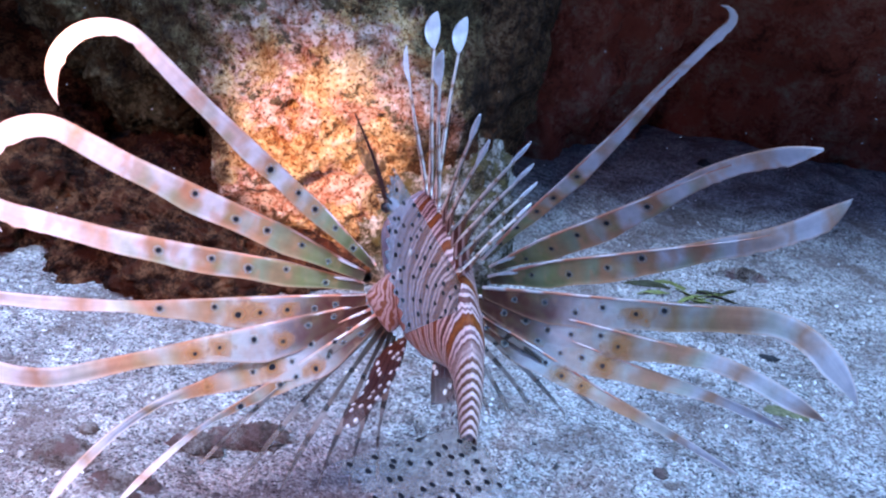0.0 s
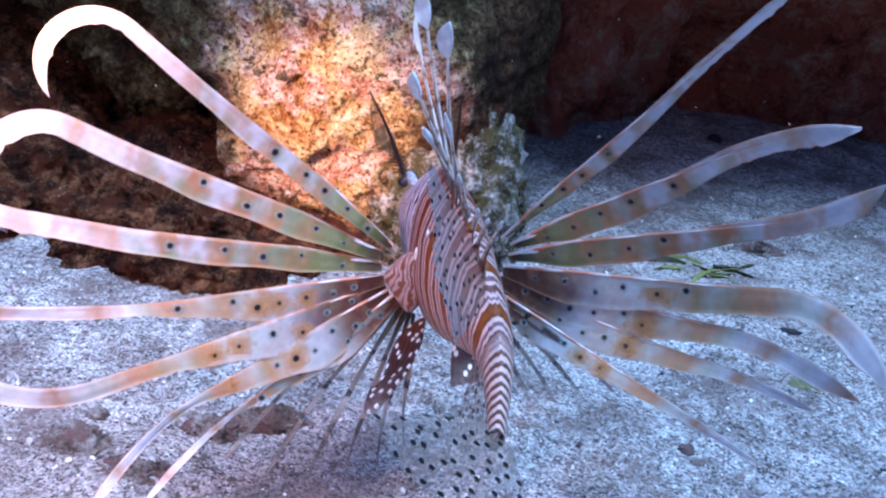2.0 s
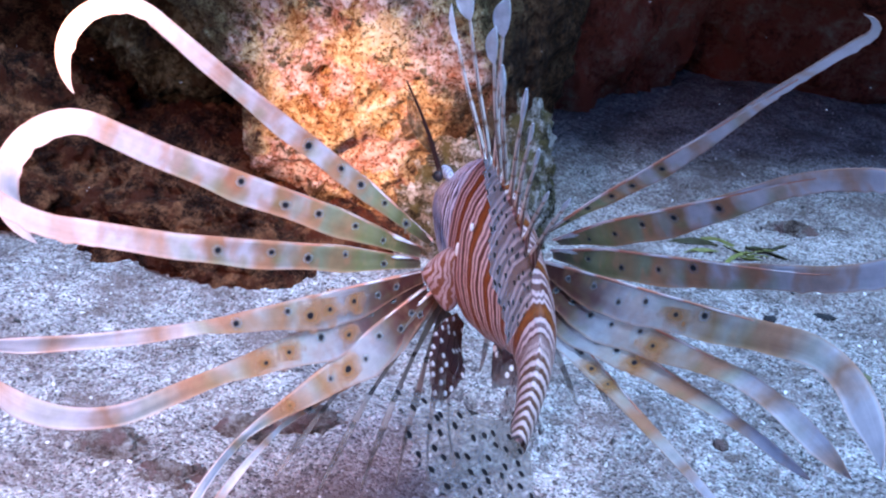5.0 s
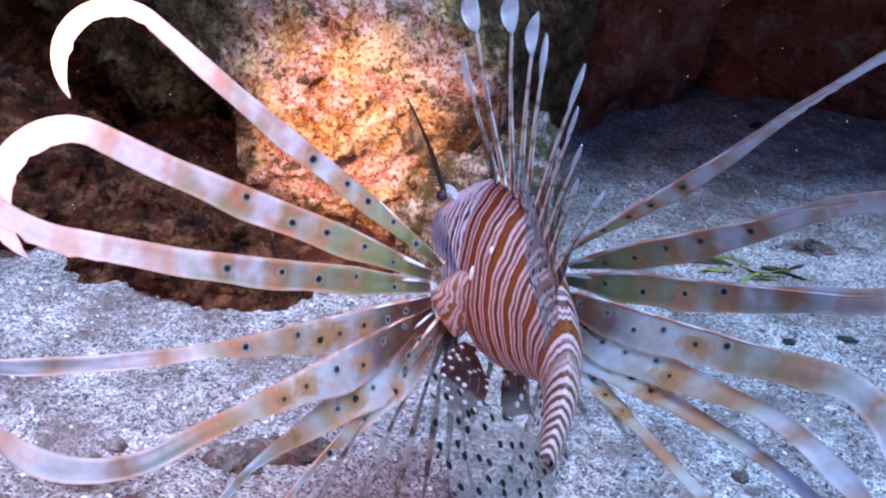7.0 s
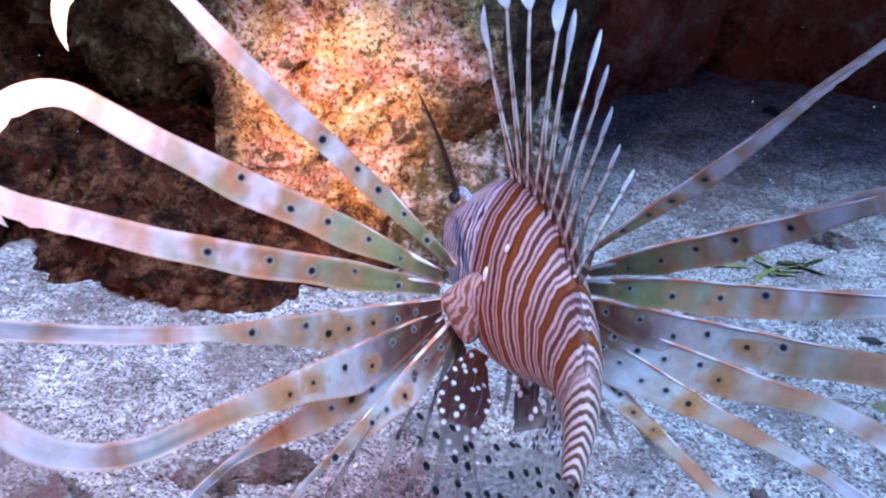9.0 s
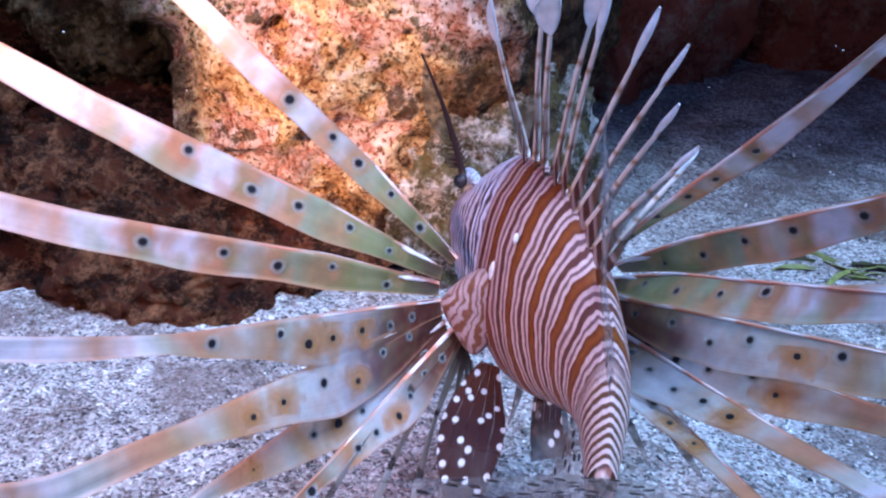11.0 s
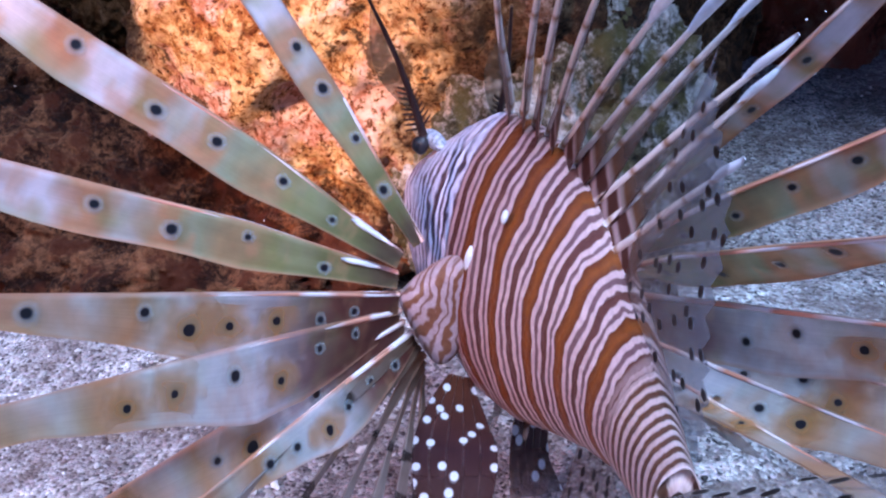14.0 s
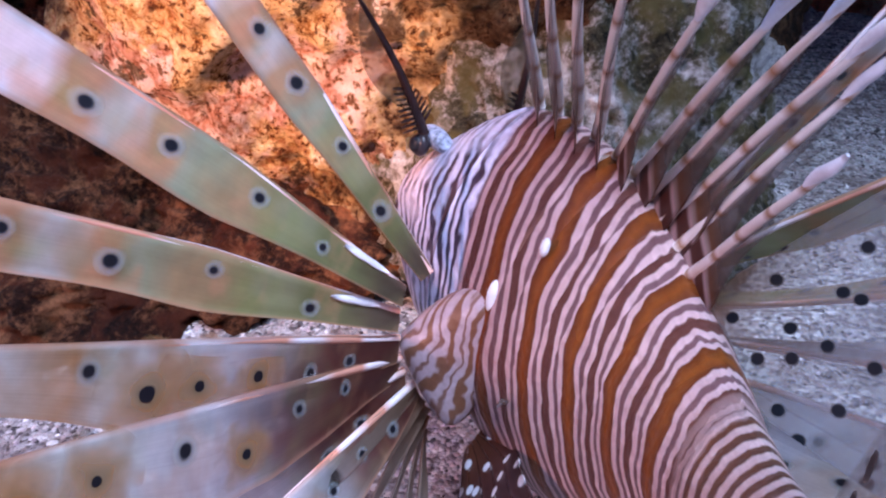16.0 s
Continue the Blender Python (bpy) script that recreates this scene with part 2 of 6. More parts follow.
def stripe_material(name, count, brown, thin, white, wob=0.35, lean=0.0):
    m, nt, b = material(name, 0.42, 0.4)
    u, v, uv = split_uv(nt)
    n = noise_tex(nt, uv, 5.0, 3)
    ph = maths(nt, "ADD", maths(nt, "MULTIPLY", u, count), maths(nt, "MULTIPLY", maths(nt, "SUBTRACT", n, 0.5), wob * 2))
    ph = maths(nt, "ADD", ph, maths(nt, "MULTIPLY", v, lean))
    f = maths(nt, "FRACT", ph)
    c = ramp(nt, f, [(0.0, brown), (0.20, brown), (0.27, white), (0.50, white), (0.56, thin), (0.64, thin), (0.70, white), (0.93, white), (1.0, brown)])
    tone = ramp(nt, noise_tex(nt, uv, 30, 4), [(0.3, (0.75, 0.70, 0.68)), (0.7, (1.0, 1.0, 1.0))])
    c = mix(nt, 1.0, c, tone, "MULTIPLY")
    nt.links.new(c, b.inputs["Base Color"])
    b.inputs["Subsurface Weight"].default_value = 0.08
    b.inputs["Subsurface Radius"].default_value = (0.004, 0.002, 0.001)
    bump(nt, voronoi(nt, coords(nt), 700), b, 0.25, 0.0006)
    return m


def fin_material(name, stops, clear, dots=None, rib=0.0, rough=0.4, blotch=None, plane="XZ", wobble=0.16, streaks=0.9, margin=0.0, mottle=0.0):
    """A thin fin: colour along u, and a share of see-through membrane along u."""
    m, nt, b = material(name, rough, 0.35)
    u, v, uv = split_uv(nt)
    wob = maths(nt, "MULTIPLY", maths(nt, "SUBTRACT", noise_tex(nt, coords(nt), 58, 3), 0.5), wobble)
    uu = maths(nt, "ADD", u, wob)
    c = ramp(nt, uu, stops)
    if mottle:
        patch = ramp(nt, noise_tex(nt, coords(nt), 62, 3), grey((0.50, 0.0), (0.66, mottle)))
        patch = mix(nt, 1.0, patch, ramp(nt, u, grey((0.05, 0.4), (0.12, 1.0), (0.55, 0.8), (0.75, 0.2))), "MULTIPLY")
        c = mix(nt, patch, c, (0.36, 0.42, 0.17))
        blush = ramp(nt, noise_tex(nt, coords(nt, "Object", (1.3, 1.0, 0.8)), 88, 3), grey((0.53, 0.0), (0.66, mottle)))
        c = mix(nt, blush, c, (0.80, 0.40, 0.22))
    c = mix(nt, 1.0, c, ramp(nt, noise_tex(nt, coords(nt), 260, 4), grey((0.3, 0.80), (0.7, 1.0))), "MULTIPLY")
    streak = noise_tex(nt, coords(nt, "UV", (2.5, 26, 1)), 1.0, 3, 0.6)
    c = mix(nt, 1.0, c, ramp(nt, streak, grey((0.36, streaks), (0.58, 1.0))), "MULTIPLY")
    if margin:
        rim = ramp(nt, v, grey((0.0, margin), (0.07, 0.0), (0.92, 0.0), (1.0, margin)))
        c = mix(nt, rim, c, (0.72, 0.33, 0.20))
    opacity = ramp(nt, u, clear)
    if blotch:
        bl = ramp(nt, noise_tex(nt, coords(nt), blotch[0], 2), grey((0.52, 0.0), (0.68, blotch[2])))
        bl = mix(nt, 1.0, bl, ramp(nt, u, grey((0.04, 0.0), (0.15, 1.0), (0.42, 1.0), (0.55, 0.0))), "MULTIPLY")
        c = mix(nt, bl, c, blotch[1])
        opacity = mix(nt, bl, opacity, (0.75, 0.75, 0.75))
    if rib:
        rb = ramp(nt, maths(nt, "FRACT", maths(nt, "MULTIPLY", v, rib)), grey((0.0, 1.0), (0.10, 0.0), (0.90, 0.0), (1.0, 1.0)))
        opacity = mix(nt, rb, opacity, (0.4, 0.4, 0.4))
    if dots:
        sp = nt.nodes.new("ShaderNodeSeparateXYZ")
        nt.links.new(coords(nt), sp.inputs[0])
        mp = nt.nodes.new("ShaderNodeCombineXYZ")
        nt.links.new(maths(nt, "MULTIPLY", sp.outputs[plane[0]], dots[0]), mp.inputs[0])
        nt.links.new(maths(nt, "MULTIPLY", sp.outputs[plane[1]], dots[1]), mp.inputs[1])
        vo = nt.nodes.new("ShaderNodeTexVoronoi")
        vo.voronoi_dimensions = "2D"
        vo.inputs["Scale"].default_value = 1.0
        vo.inputs["Randomness"].default_value = 0.8
        nt.links.new(mp.outputs[0], vo.inputs["Vector"])
        d = ramp(nt, vo.outputs["Distance"], grey((dots[2], 1.0), (dots[2] + 0.05, 0.0)))
        c = mix(nt, d, c, dots[3])
        opacity = mix(nt, d, opacity, (1.0, 1.0, 1.0))
    nt.links.new(c, b.inputs["Base Color"])
    b.inputs["Transmission Weight"].default_value = 0.0
    tl = nt.nodes.new("ShaderNodeBsdfTranslucent")
    nt.links.new(c, tl.inputs["Color"])
    half = nt.nodes.new("ShaderNodeMixShader")
    half.inputs[0].default_value = 0.45
    nt.links.new(b.outputs[0], half.inputs[1])
    nt.links.new(tl.outputs[0], half.inputs[2])
    clearing = nt.nodes.new("ShaderNodeBsdfTransparent")
    out = nt.nodes.new("ShaderNodeMixShader")
    nt.links.new(opacity, out.inputs[0])
    nt.links.new(clearing.outputs[0], out.inputs[1])
    nt.links.new(half.outputs[0], out.inputs[2])
    nt.links.new(out.outputs[0], nt.nodes["Material Output"].inputs["Surface"])
    return m


def plain(name, colour, rough=0.5, var=0.25, scale=300):
    m, nt, b = material(name, rough)
    n = noise_tex(nt, coords(nt), scale, 3)
    dark = tuple(c * (1 - var) for c in colour)
    nt.links.new(ramp(nt, n, [(0.35, dark), (0.65, colour)]), b.inputs["Base Color"])
    return m


SAND = sand_material()
ROCK = crust_material()
ROCK_GREY = reef_material("algae_rock", (0.006, 0.005, 0.004), (0.080, 0.070, 0.042), (0.38, 0.35, 0.34), (0.10, 0.085, 0.032), 4.2)
RUST = reef_material("rust_rock", (0.005, 0.0015, 0.001), (0.032, 0.009, 0.004), (0.19, 0.075, 0.035), (0.085, 0.019, 0.008), 4.0)
TURF = reef_material("turf_stone", (0.07, 0.05, 0.045), (0.22, 0.16, 0.14), (0.42, 0.37, 0.35), (0.30, 0.18, 0.17), 4.0)
CAVE = reef_material("cave_rock", (0.13, 0.022, 0.013), (0.50, 0.100, 0.058), (0.60, 0.22, 0.145), (0.56, 0.115, 0.065), 1.6)
BROWN_TURF = reef_material("brown_turf_rock", (0.006, 0.003, 0.002), (0.045, 0.030, 0.012), (0.15, 0.12, 0.065), (0.060, 0.028, 0.010), 3.0)
OLIVE_STONE = plain("olive_stone", (0.20, 0.19, 0.10), 0.9, 0.5, 400)
DARK_STONE = plain("dark_stone", (0.03, 0.03, 0.035), 0.8, 0.4, 400)
PALE_STONE = plain("pale_stone", (0.75, 0.72, 0.70), 0.8, 0.2, 400)
# Colour of the unseen ring: blocks low sky, gives back a little blue fill.
RING_BLUE = plain("sky_block_blue", (0.05, 0.15, 0.21), 0.9, 0.3, 0.4)
WEED = plain("weed_blade", (0.22, 0.24, 0.07), 0.6, 0.4, 200)
WEED_DARK = plain("dark_weed_blade", (0.05, 0.05, 0.02), 0.6, 0.4, 200)


def grit_material():
    m, nt, b = material("grit", 0.8, 0.2)
    g = nt.nodes.new("ShaderNodeNewGeometry")
    nt.links.new(ramp(nt, g.outputs["Random Per Island"], [(0.0, (0.05, 0.05, 0.05)), (0.3, (0.22, 0.20, 0.19)), (0.55, (0.46, 0.43, 0.41)), (0.8, (0.70, 0.67, 0.65)), (1.0, (0.92, 0.90, 0.88))]), b.inputs["Base Color"])
    return m


GRIT = grit_material()
BROWN, RUSTY, THIN, HAIR, WHITE = (0.165, 0.036, 0.010), (0.30, 0.070, 0.011), (0.15, 0.047, 0.035), (0.21, 0.095, 0.095), (0.70, 0.45, 0.425)
SKIN = skin_material()
LOBE = stripe_material("pectoral_base_skin", 12.0, (0.23, 0.080, 0.040), (0.24, 0.10, 0.07), (0.50, 0.33, 0.34), 1.3, 0.7)
OLIVE, PALE, TIPW = (0.25, 0.255, 0.105), (0.70, 0.63, 0.57), (0.88, 0.80, 0.84)
FAINT, PEACH = (0.80, 0.58, 0.52), (0.74, 0.38, 0.22)
RAY = fin_material("banded_ray", [(0.0, (0.13, 0.075, 0.05)), (0.025, (0.15, 0.11, 0.065)), (0.06, OLIVE), (0.12, (0.29, 0.30, 0.13)), (0.15, (0.36, 0.36, 0.15)), (0.175, (0.56, 0.38, 0.20)), (0.192, (0.56, 0.38, 0.20)), (0.218, (0.46, 0.48, 0.30)), (0.230, (0.48, 0.49, 0.33)), (0.25, (0.72, 0.40, 0.22)), (0.27, (0.72, 0.40, 0.22)), (0.292, PALE), (0.302, PALE), (0.322, PEACH), (0.348, PEACH), (0.372, TIPW), (0.400, TIPW), (0.422, (0.70, 0.34, 0.20)), (0.444, (0.70, 0.34, 0.20)), (0.468, TIPW), (0.510, TIPW), (0.53, FAINT), (0.56, FAINT), (0.58, TIPW), (0.64, TIPW), (0.655, FAINT), (0.68, FAINT), (0.70, TIPW), (1.0, TIPW)],
                   grey((0.0, 0.8), (0.2, 0.88), (0.4, 0.95), (1.0, 1.0)), blotch=(70.0, (0.52, 0.50, 0.34), 0.6), wobble=0.10, streaks=0.93, margin=0.65, mottle=0.55)
WEB = fin_material("webbed_ray", [(0.0, (0.15, 0.04, 0.03)), (0.09, (0.22, 0.065, 0.05)), (0.135, (0.30, 0.14, 0.13)), (0.17, (0.56, 0.48, 0.50)), (0.20, (0.76, 0.74, 0.78)), (0.30, (0.74, 0.73, 0.68)), (0.34, (0.68, 0.34, 0.16)), (0.38, PALE), (0.42, (0.70, 0.34, 0.20)), (0.455, (0.70, 0.34, 0.20)), (0.49, PALE), (0.53, TIPW), (0.56, (0.66, 0.36, 0.24)), (0.59, TIPW), (0.68, TIPW), (0.71, (0.70, 0.42, 0.32)), (0.74, TIPW), (1.0, TIPW)],
                   grey((0.0, 0.92), (0.11, 0.85), (0.18, 0.58), (0.33, 0.66), (0.5, 0.9), (1.0, 1.0)), blotch=(75.0, (0.58, 0.32, 0.16), 0.28), wobble=0.08, margin=0.5, mottle=0.32)
CLEAR = fin_material("spotted_clear_fin", [(0.0, (0.42, 0.34, 0.30)), (1.0, (0.44, 0.38, 0.36))], grey((0.0, 0.40), (0.5, 0.22), (1.0, 0.16)), dots=(180.0, 180.0, 0.15, (0.008, 0.008, 0.012)), rib=14.0, plane="YZ")
DUSKY = fin_material("dusky_spotted_fin", [(0.0, (0.26, 0.12, 0.07)), (0.25, (0.36, 0.29, 0.27)), (0.6, (0.35, 0.335, 0.35)), (1.0, (0.34, 0.39, 0.44))], grey((0.0, 0.6), (0.2, 0.24), (0.5, 0.26), (1.0, 0.38)), dots=(175.0, 190.0, 0.12, (0.006, 0.006, 0.008)), rib=14.0, plane="YZ")
ANAL = fin_material("mauve_spotted_fin", [(0.0, (0.30, 0.21, 0.19)), (1.0, (0.36, 0.29, 0.28))], grey((0.0, 0.40), (0.5, 0.20), (1.0, 0.14)), dots=(330.0, 190.0, 0.16, (0.008, 0.008, 0.012)), rib=9.0, plane="YZ")
PELVIC = fin_material("pelvic_fin", [(0.0, (0.17, 0.045, 0.02)), (0.5, (0.085, 0.03, 0.035)), (0.8, (0.12, 0.045, 0.035)), (1.0, (0.2, 0.12, 0.12))], grey((0.0, 0.95), (0.6, 0.85), (1.0, 0.5)), dots=(150.0, 215.0, 0.15, (0.9, 0.9, 0.92)), rib=5.0)
FEATHER = plain("spine_tip_skin", (0.85, 0.83, 0.88), 0.5)


def banded(name, stops, waves, scale=60):
    """Bands along u, broken by noise."""
    m, nt, b = material(name, 0.5)
    u, v, uv = split_uv(nt)
    f = maths(nt, "FRACT", maths(nt, "ADD", maths(nt, "MULTIPLY", u, waves), maths(nt, "MULTIPLY", noise_tex(nt, coords(nt), scale, 3), 0.8)))
    nt.links.new(ramp(nt, f, stops), b.inputs["Base Color"])
    return m


RIB = banded("rib_skin", [(0.0, (0.80, 0.30, 0.19)), (0.35, (0.78, 0.32, 0.22)), (0.55, (0.88, 0.68, 0.64)), (0.85, (0.92, 0.80, 0.80)), (1.0, (0.80, 0.30, 0.19))], 5)
SPINE = banded("spine_skin", [(0.0, (0.72, 0.58, 0.52)), (0.5, (0.80, 0.70, 0.66)), (0.68, (0.36, 0.16, 0.08)), (0.82, (0.74, 0.60, 0.55)), (1.0, (0.72, 0.58, 0.52))], 5)
DARK = plain("dark_skin", (0.045, 0.018, 0.015), 0.45)
BROW = plain("brow_skin", (0.56, 0.58, 0.70), 0.45, 0.75, 900)
EYE_SKIN = plain("eye_ring_skin", (0.04, 0.03, 0.035), 0.3)
BLACK = plain("black_skin", (0.012, 0.012, 0.016), 0.35)
WHITE_SPOT = plain("white_spot_skin", (0.9, 0.9, 0.92), 0.4)


# ---- builders ----
def part(name, bm, mat, parent, label="", smooth=True):
    me = bpy.data.meshes.new(name)
    bm.normal_update()
    bm.to_mesh(me)
    bm.free()
    for mm in (mat if isinstance(mat, (list, tuple)) else [mat]):
        me.materials.append(mm)
    if smooth:
        me.shade_smooth()
    ob = new(name, me)
    ob.parent = parent
    if label:
        tagged(ob, label)
    return ob


def fbm(p, f, octaves=4):
    v, a = 0.0, 1.0
    for _ in range(octaves):
        v += a * noise.noise(p * f)
        f, a = f * 2.07, a * 0.5
    return v


# ---- sand and reef ----
def ground():
    bm = bmesh.new()
    far = [-60, -20, -8, -3, -1.4]
    xs = far + [-0.9 + 0.012 * i for i in range(151)] + [1.4, 3, 8, 20, 60]
    ys = [-60, -20, -6, -2, -0.5, 0.0] + [0.25 + 0.012 * i for i in range(110)] + [1.9, 3, 8, 20, 60]
    grid = []
    for y in ys:
        row = []
        for x in xs:
            z = 0.0
            if -1 < x < 1 and 0 < y < 1.7:
                p = Vector((x, y, 0))
                z = 0.006 * fbm(p, 7) + 0.0035 * fbm(p, 40, 3)
            row.append(bm.verts.new((x, y, z)))
        grid.append(row)
    for a, b in zip(grid, grid[1:]):
        for i in range(len(a) - 1):
            bm.faces.new((a[i], a[i + 1], b[i + 1], b[i]))
    ob = part("ground", bm, SAND, None)
    return tagged(ob, "pale coarse sea sand with shell grit and algae", "sand", kind="structure")


def boulder(name, centre, size, mat, label, seed, level=6, rough=0.16, fine=0.03, kind="", grain=0.6, holes=()):
    bm = bmesh.new()
    bmesh.ops.create_icosphere(bm, subdivisions=level, radius=1.0)
    off = Vector((seed * 7.3, seed * 3.1, seed * 1.7))
    mean = sum(size) / 3
    for v in bm.verts:
        n = v.co.normalized()
        q = Vector((n.x * size[0], n.y * size[1], n.z * size[2]))
        d = 1 + rough * fbm(n + off, 1.4, 3)
        v.co = q * d + n * mean * fine * (fbm(q / mean + off, 5, 3) + grain * fbm(q / mean + off, 26, 2))
        v.co += Vector(centre)
        for hole, r, deep in holes:
            away = (v.co - Vector(hole)).length / r
            if away < 1:
                v.co += Vector((0, deep, 0)) * (1 - away * away) ** 0.6
    ob = part(name, bm, mat, None)
    return tagged(ob, label, "rock", kind=kind)


HOLES = [((-0.0325, 0.805, 0.115), 0.010, 0.012), ((-0.087, 0.812, 0.109), 0.013, 0.015), ((-0.010, 0.796, 0.080), 0.0085, 0.012), ((-0.042, 0.785, 0.089), 0.007, 0.009), ((-0.017, 0.810, 0.072), 0.009, 0.010), ((-0.047, 0.805, 0.127), 0.006, 0.008), ((-0.19, 0.85, 0.05), 0.12, 0.12)]
ground()


def sky_block_ring():
    """An unseen dim blue ring, far off and open above, added to block low sky light."""
    bm = bmesh.new()
    around = 48
    rings = [[bm.verts.new((r * math.cos(2 * math.pi * k / around), r * math.sin(2 * math.pi * k / around), z)) for k in range(around)] for r, z in ((9.0, -0.05), (9.0, 7.5), (9.3, 7.5), (9.3, -0.05))]
    for a, b in zip(rings, rings[1:] + rings[:1]):
        for k in range(around):
            bm.faces.new((a[k], a[(k + 1) % around], b[(k + 1) % around], b[k]))
    return tagged(part("backdrop", bm, RING_BLUE, None), "unseen dim blue ring added to block low sky light", "water", kind="structure")


sky_block_ring()
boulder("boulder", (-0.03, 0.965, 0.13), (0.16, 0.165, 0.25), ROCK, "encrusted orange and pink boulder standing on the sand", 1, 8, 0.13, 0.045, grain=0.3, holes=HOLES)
boulder("boulder", (0.058, 0.875, 0.025), (0.058, 0.070, 0.085), ROCK_GREY, "grey-green algae covered stone beside the big boulder", 2, 7, 0.12, 0.06)
boulder("boulder", (-0.150, 0.955, 0.165), (0.085, 0.11, 0.12), BROWN_TURF, "brown algae covered rock leaning on the big boulder", 23, 7, 0.2, 0.07)
boulder("boulder", (0.125, 1.36, 0.13), (0.17, 0.24, 0.27), CAVE, "dark reddish rock in the shade behind the boulder", 3, 7, 0.2, 0.04)
boulder("boulder", (-0.098, 0.868, 0.0), (0.125, 0.105, 0.062), RUST, "rust-brown rock at the foot of the boulder", 8, 7, 0.24, 0.08)
boulder("boulder", (-0.31, 0.875, 0.0), (0.14, 0.10, 0.09), RUST, "rust-brown rock half sunk in the sand", 9, 7, 0.24, 0.08)
# Left wall takes the darker rust rock so its colour supplies the cave's shade.
boulder("reef_wall", (-0.56, 1.27, 0.22), (0.42, 0.36, 0.52), RUST, "reef rock whose dark reddish colour stands in for cave shade", 4, 6, 0.2, 0.03)
boulder("reef_wall", (0.60, 1.77, 0.25), (1.05, 0.54, 0.42), CAVE, "dark reddish overhanging reef rock", 5, 7, 0.2, 0.035)
# Unseen ledge above the view, added to keep light off the rocks and sand.
boulder("shade_ledge", (0.20, 1.37, 0.475), (1.2, 0.56, 0.225), CAVE, "unseen reef ledge added to shade the sand and rocks", 6, 6, 0.12, 0.03)
boulder("stone", (0.504, 1.30, 0.0), (0.035, 0.03, 0.02), RUST, "low reddish stone on the sand before the reef", 12, 5, 0.2, 0.06)
boulder("stone", (0.299, 0.918, -0.002), (0.020, 0.010, 0.006), TURF, "brown algae covered stone lying in the sand", 13, 6, 0.35, 0.16)
boulder("stone", (-0.062, 0.598, -0.003), (0.015, 0.011, 0.007), TURF, "brown algae covered stone lying in the sand", 14, 6, 0.35, 0.18)
boulder("stone", (-0.012, 0.648, -0.004), (0.020, 0.009, 0.007), TURF, "brown algae covered stone lying in the sand", 15, 6, 0.4, 0.18)
boulder("stone", (-0.037, 0.636, -0.003), (0.012, 0.008, 0.005), TURF, "brown algae covered stone lying in the sand", 25, 6, 0.4, 0.18)
boulder("stone", (0.191, 0.657, -0.001), (0.004, 0.0035, 0.003), TURF, "small red-brown stone lying in the sand", 16, 4, 0.2, 0.06)
boulder("stone", (0.275, 0.727, -0.001), (0.016, 0.007, 0.004), OLIVE_STONE, "olive stone lying in the sand", 17, 4, 0.25, 0.08)
boulder("stone", (0.247, 0.779, 0.0), (0.005, 0.004, 0.004), DARK_STONE, "small dark stone lying in the sand", 18, 4, 0.2, 0.06)
boulder("stone", (0.283, 0.791, 0.0), (0.008, 0.003, 0.002), DARK_STONE, "small dark stone lying in the sand", 19, 4, 0.2, 0.06)
boulder("stone", (0.326, 1.176, 0.003), (0.007, 0.007, 0.007), DARK_STONE, "small dark stone lying in the sand", 20, 4, 0.1, 0.05)
boulder("stone", (-0.091, 0.636, -0.001), (0.0042, 0.0036, 0.003), TURF, "pale brownish shell pebble lying in the sand", 21, 5, 0.3, 0.12)
boulder("stone", (-0.093, 0.615, -0.001), (0.014, 0.009, 0.006), TURF, "greyish purple stone lying in the sand", 22, 6, 0.35, 0.18)


def grit():
    """Loose shell bits and pebbles on the sand."""
    rng = random.Random(4)
    verts, faces = [], []
    base = bmesh.new()
    bmesh.ops.create_icosphere(base, subdivisions=1, radius=1.0)
    bv, bf = [v.co.copy() for v in base.verts], [[v.index for v in f.verts] for f in base.faces]
    base.free()
    for _ in range(9000):
        y = 0.42 + 0.85 * rng.random() ** 1.6
        x = 0.08 + rng.uniform(-0.30, 0.34) * (0.55 + y * 0.75)
        p = Vector((x, y, 0))
        z = 0.006 * fbm(p, 7) + 0.0035 * fbm(p, 40, 3)
        r = 0.0005 + 0.0012 * rng.random() ** 4
        e = Euler((rng.uniform(-0.5, 0.5), rng.uniform(-0.5, 0.5), rng.uniform(0, 6.3))).to_matrix()
        k = len(verts)
        sx, sy, sz = rng.uniform(0.8, 1.6), rng.uniform(0.6, 1.1), rng.uniform(0.35, 0.8)
        for v in bv:
            j = rng.uniform(0.75, 1.2)
            verts.append(p + Vector((0, 0, z + r * 0.25)) + e @ Vector((v.x * sx, v.y * sy, v.z * sz)) * r * j)
        faces += [[k + q for q in f] for f in bf]
    me = bpy.data.meshes.new("grit")
    me.from_pydata(verts, [], faces)
    me.materials.append(GRIT)
    ob = new("grit", me)
    return tagged(ob, "loose pale shell bits and dark grit on the sand", "grit", kind="stuff")


grit()


def specks():
    """Drifting particles in the water."""
    rng = random.Random(8)
    bm = bmesh.new()
    for _ in range(90):
        m = Matrix.Translation((rng.uniform(-0.32, 0.45), rng.uniform(0.72, 0.86), rng.uniform(0.02, 0.22))) @ Matrix.Diagonal((rng.uniform(0.0002, 0.0006), 0.0002, rng.uniform(0.00015, 0.0004), 1))
        bmesh.ops.create_icosphere(bm, subdivisions=1, radius=1.0, matrix=m)
    return tagged(part("drifting_specks", bm, PALE_STONE, None), "pale specks drifting in the water", "particles", kind="stuff")


specks()


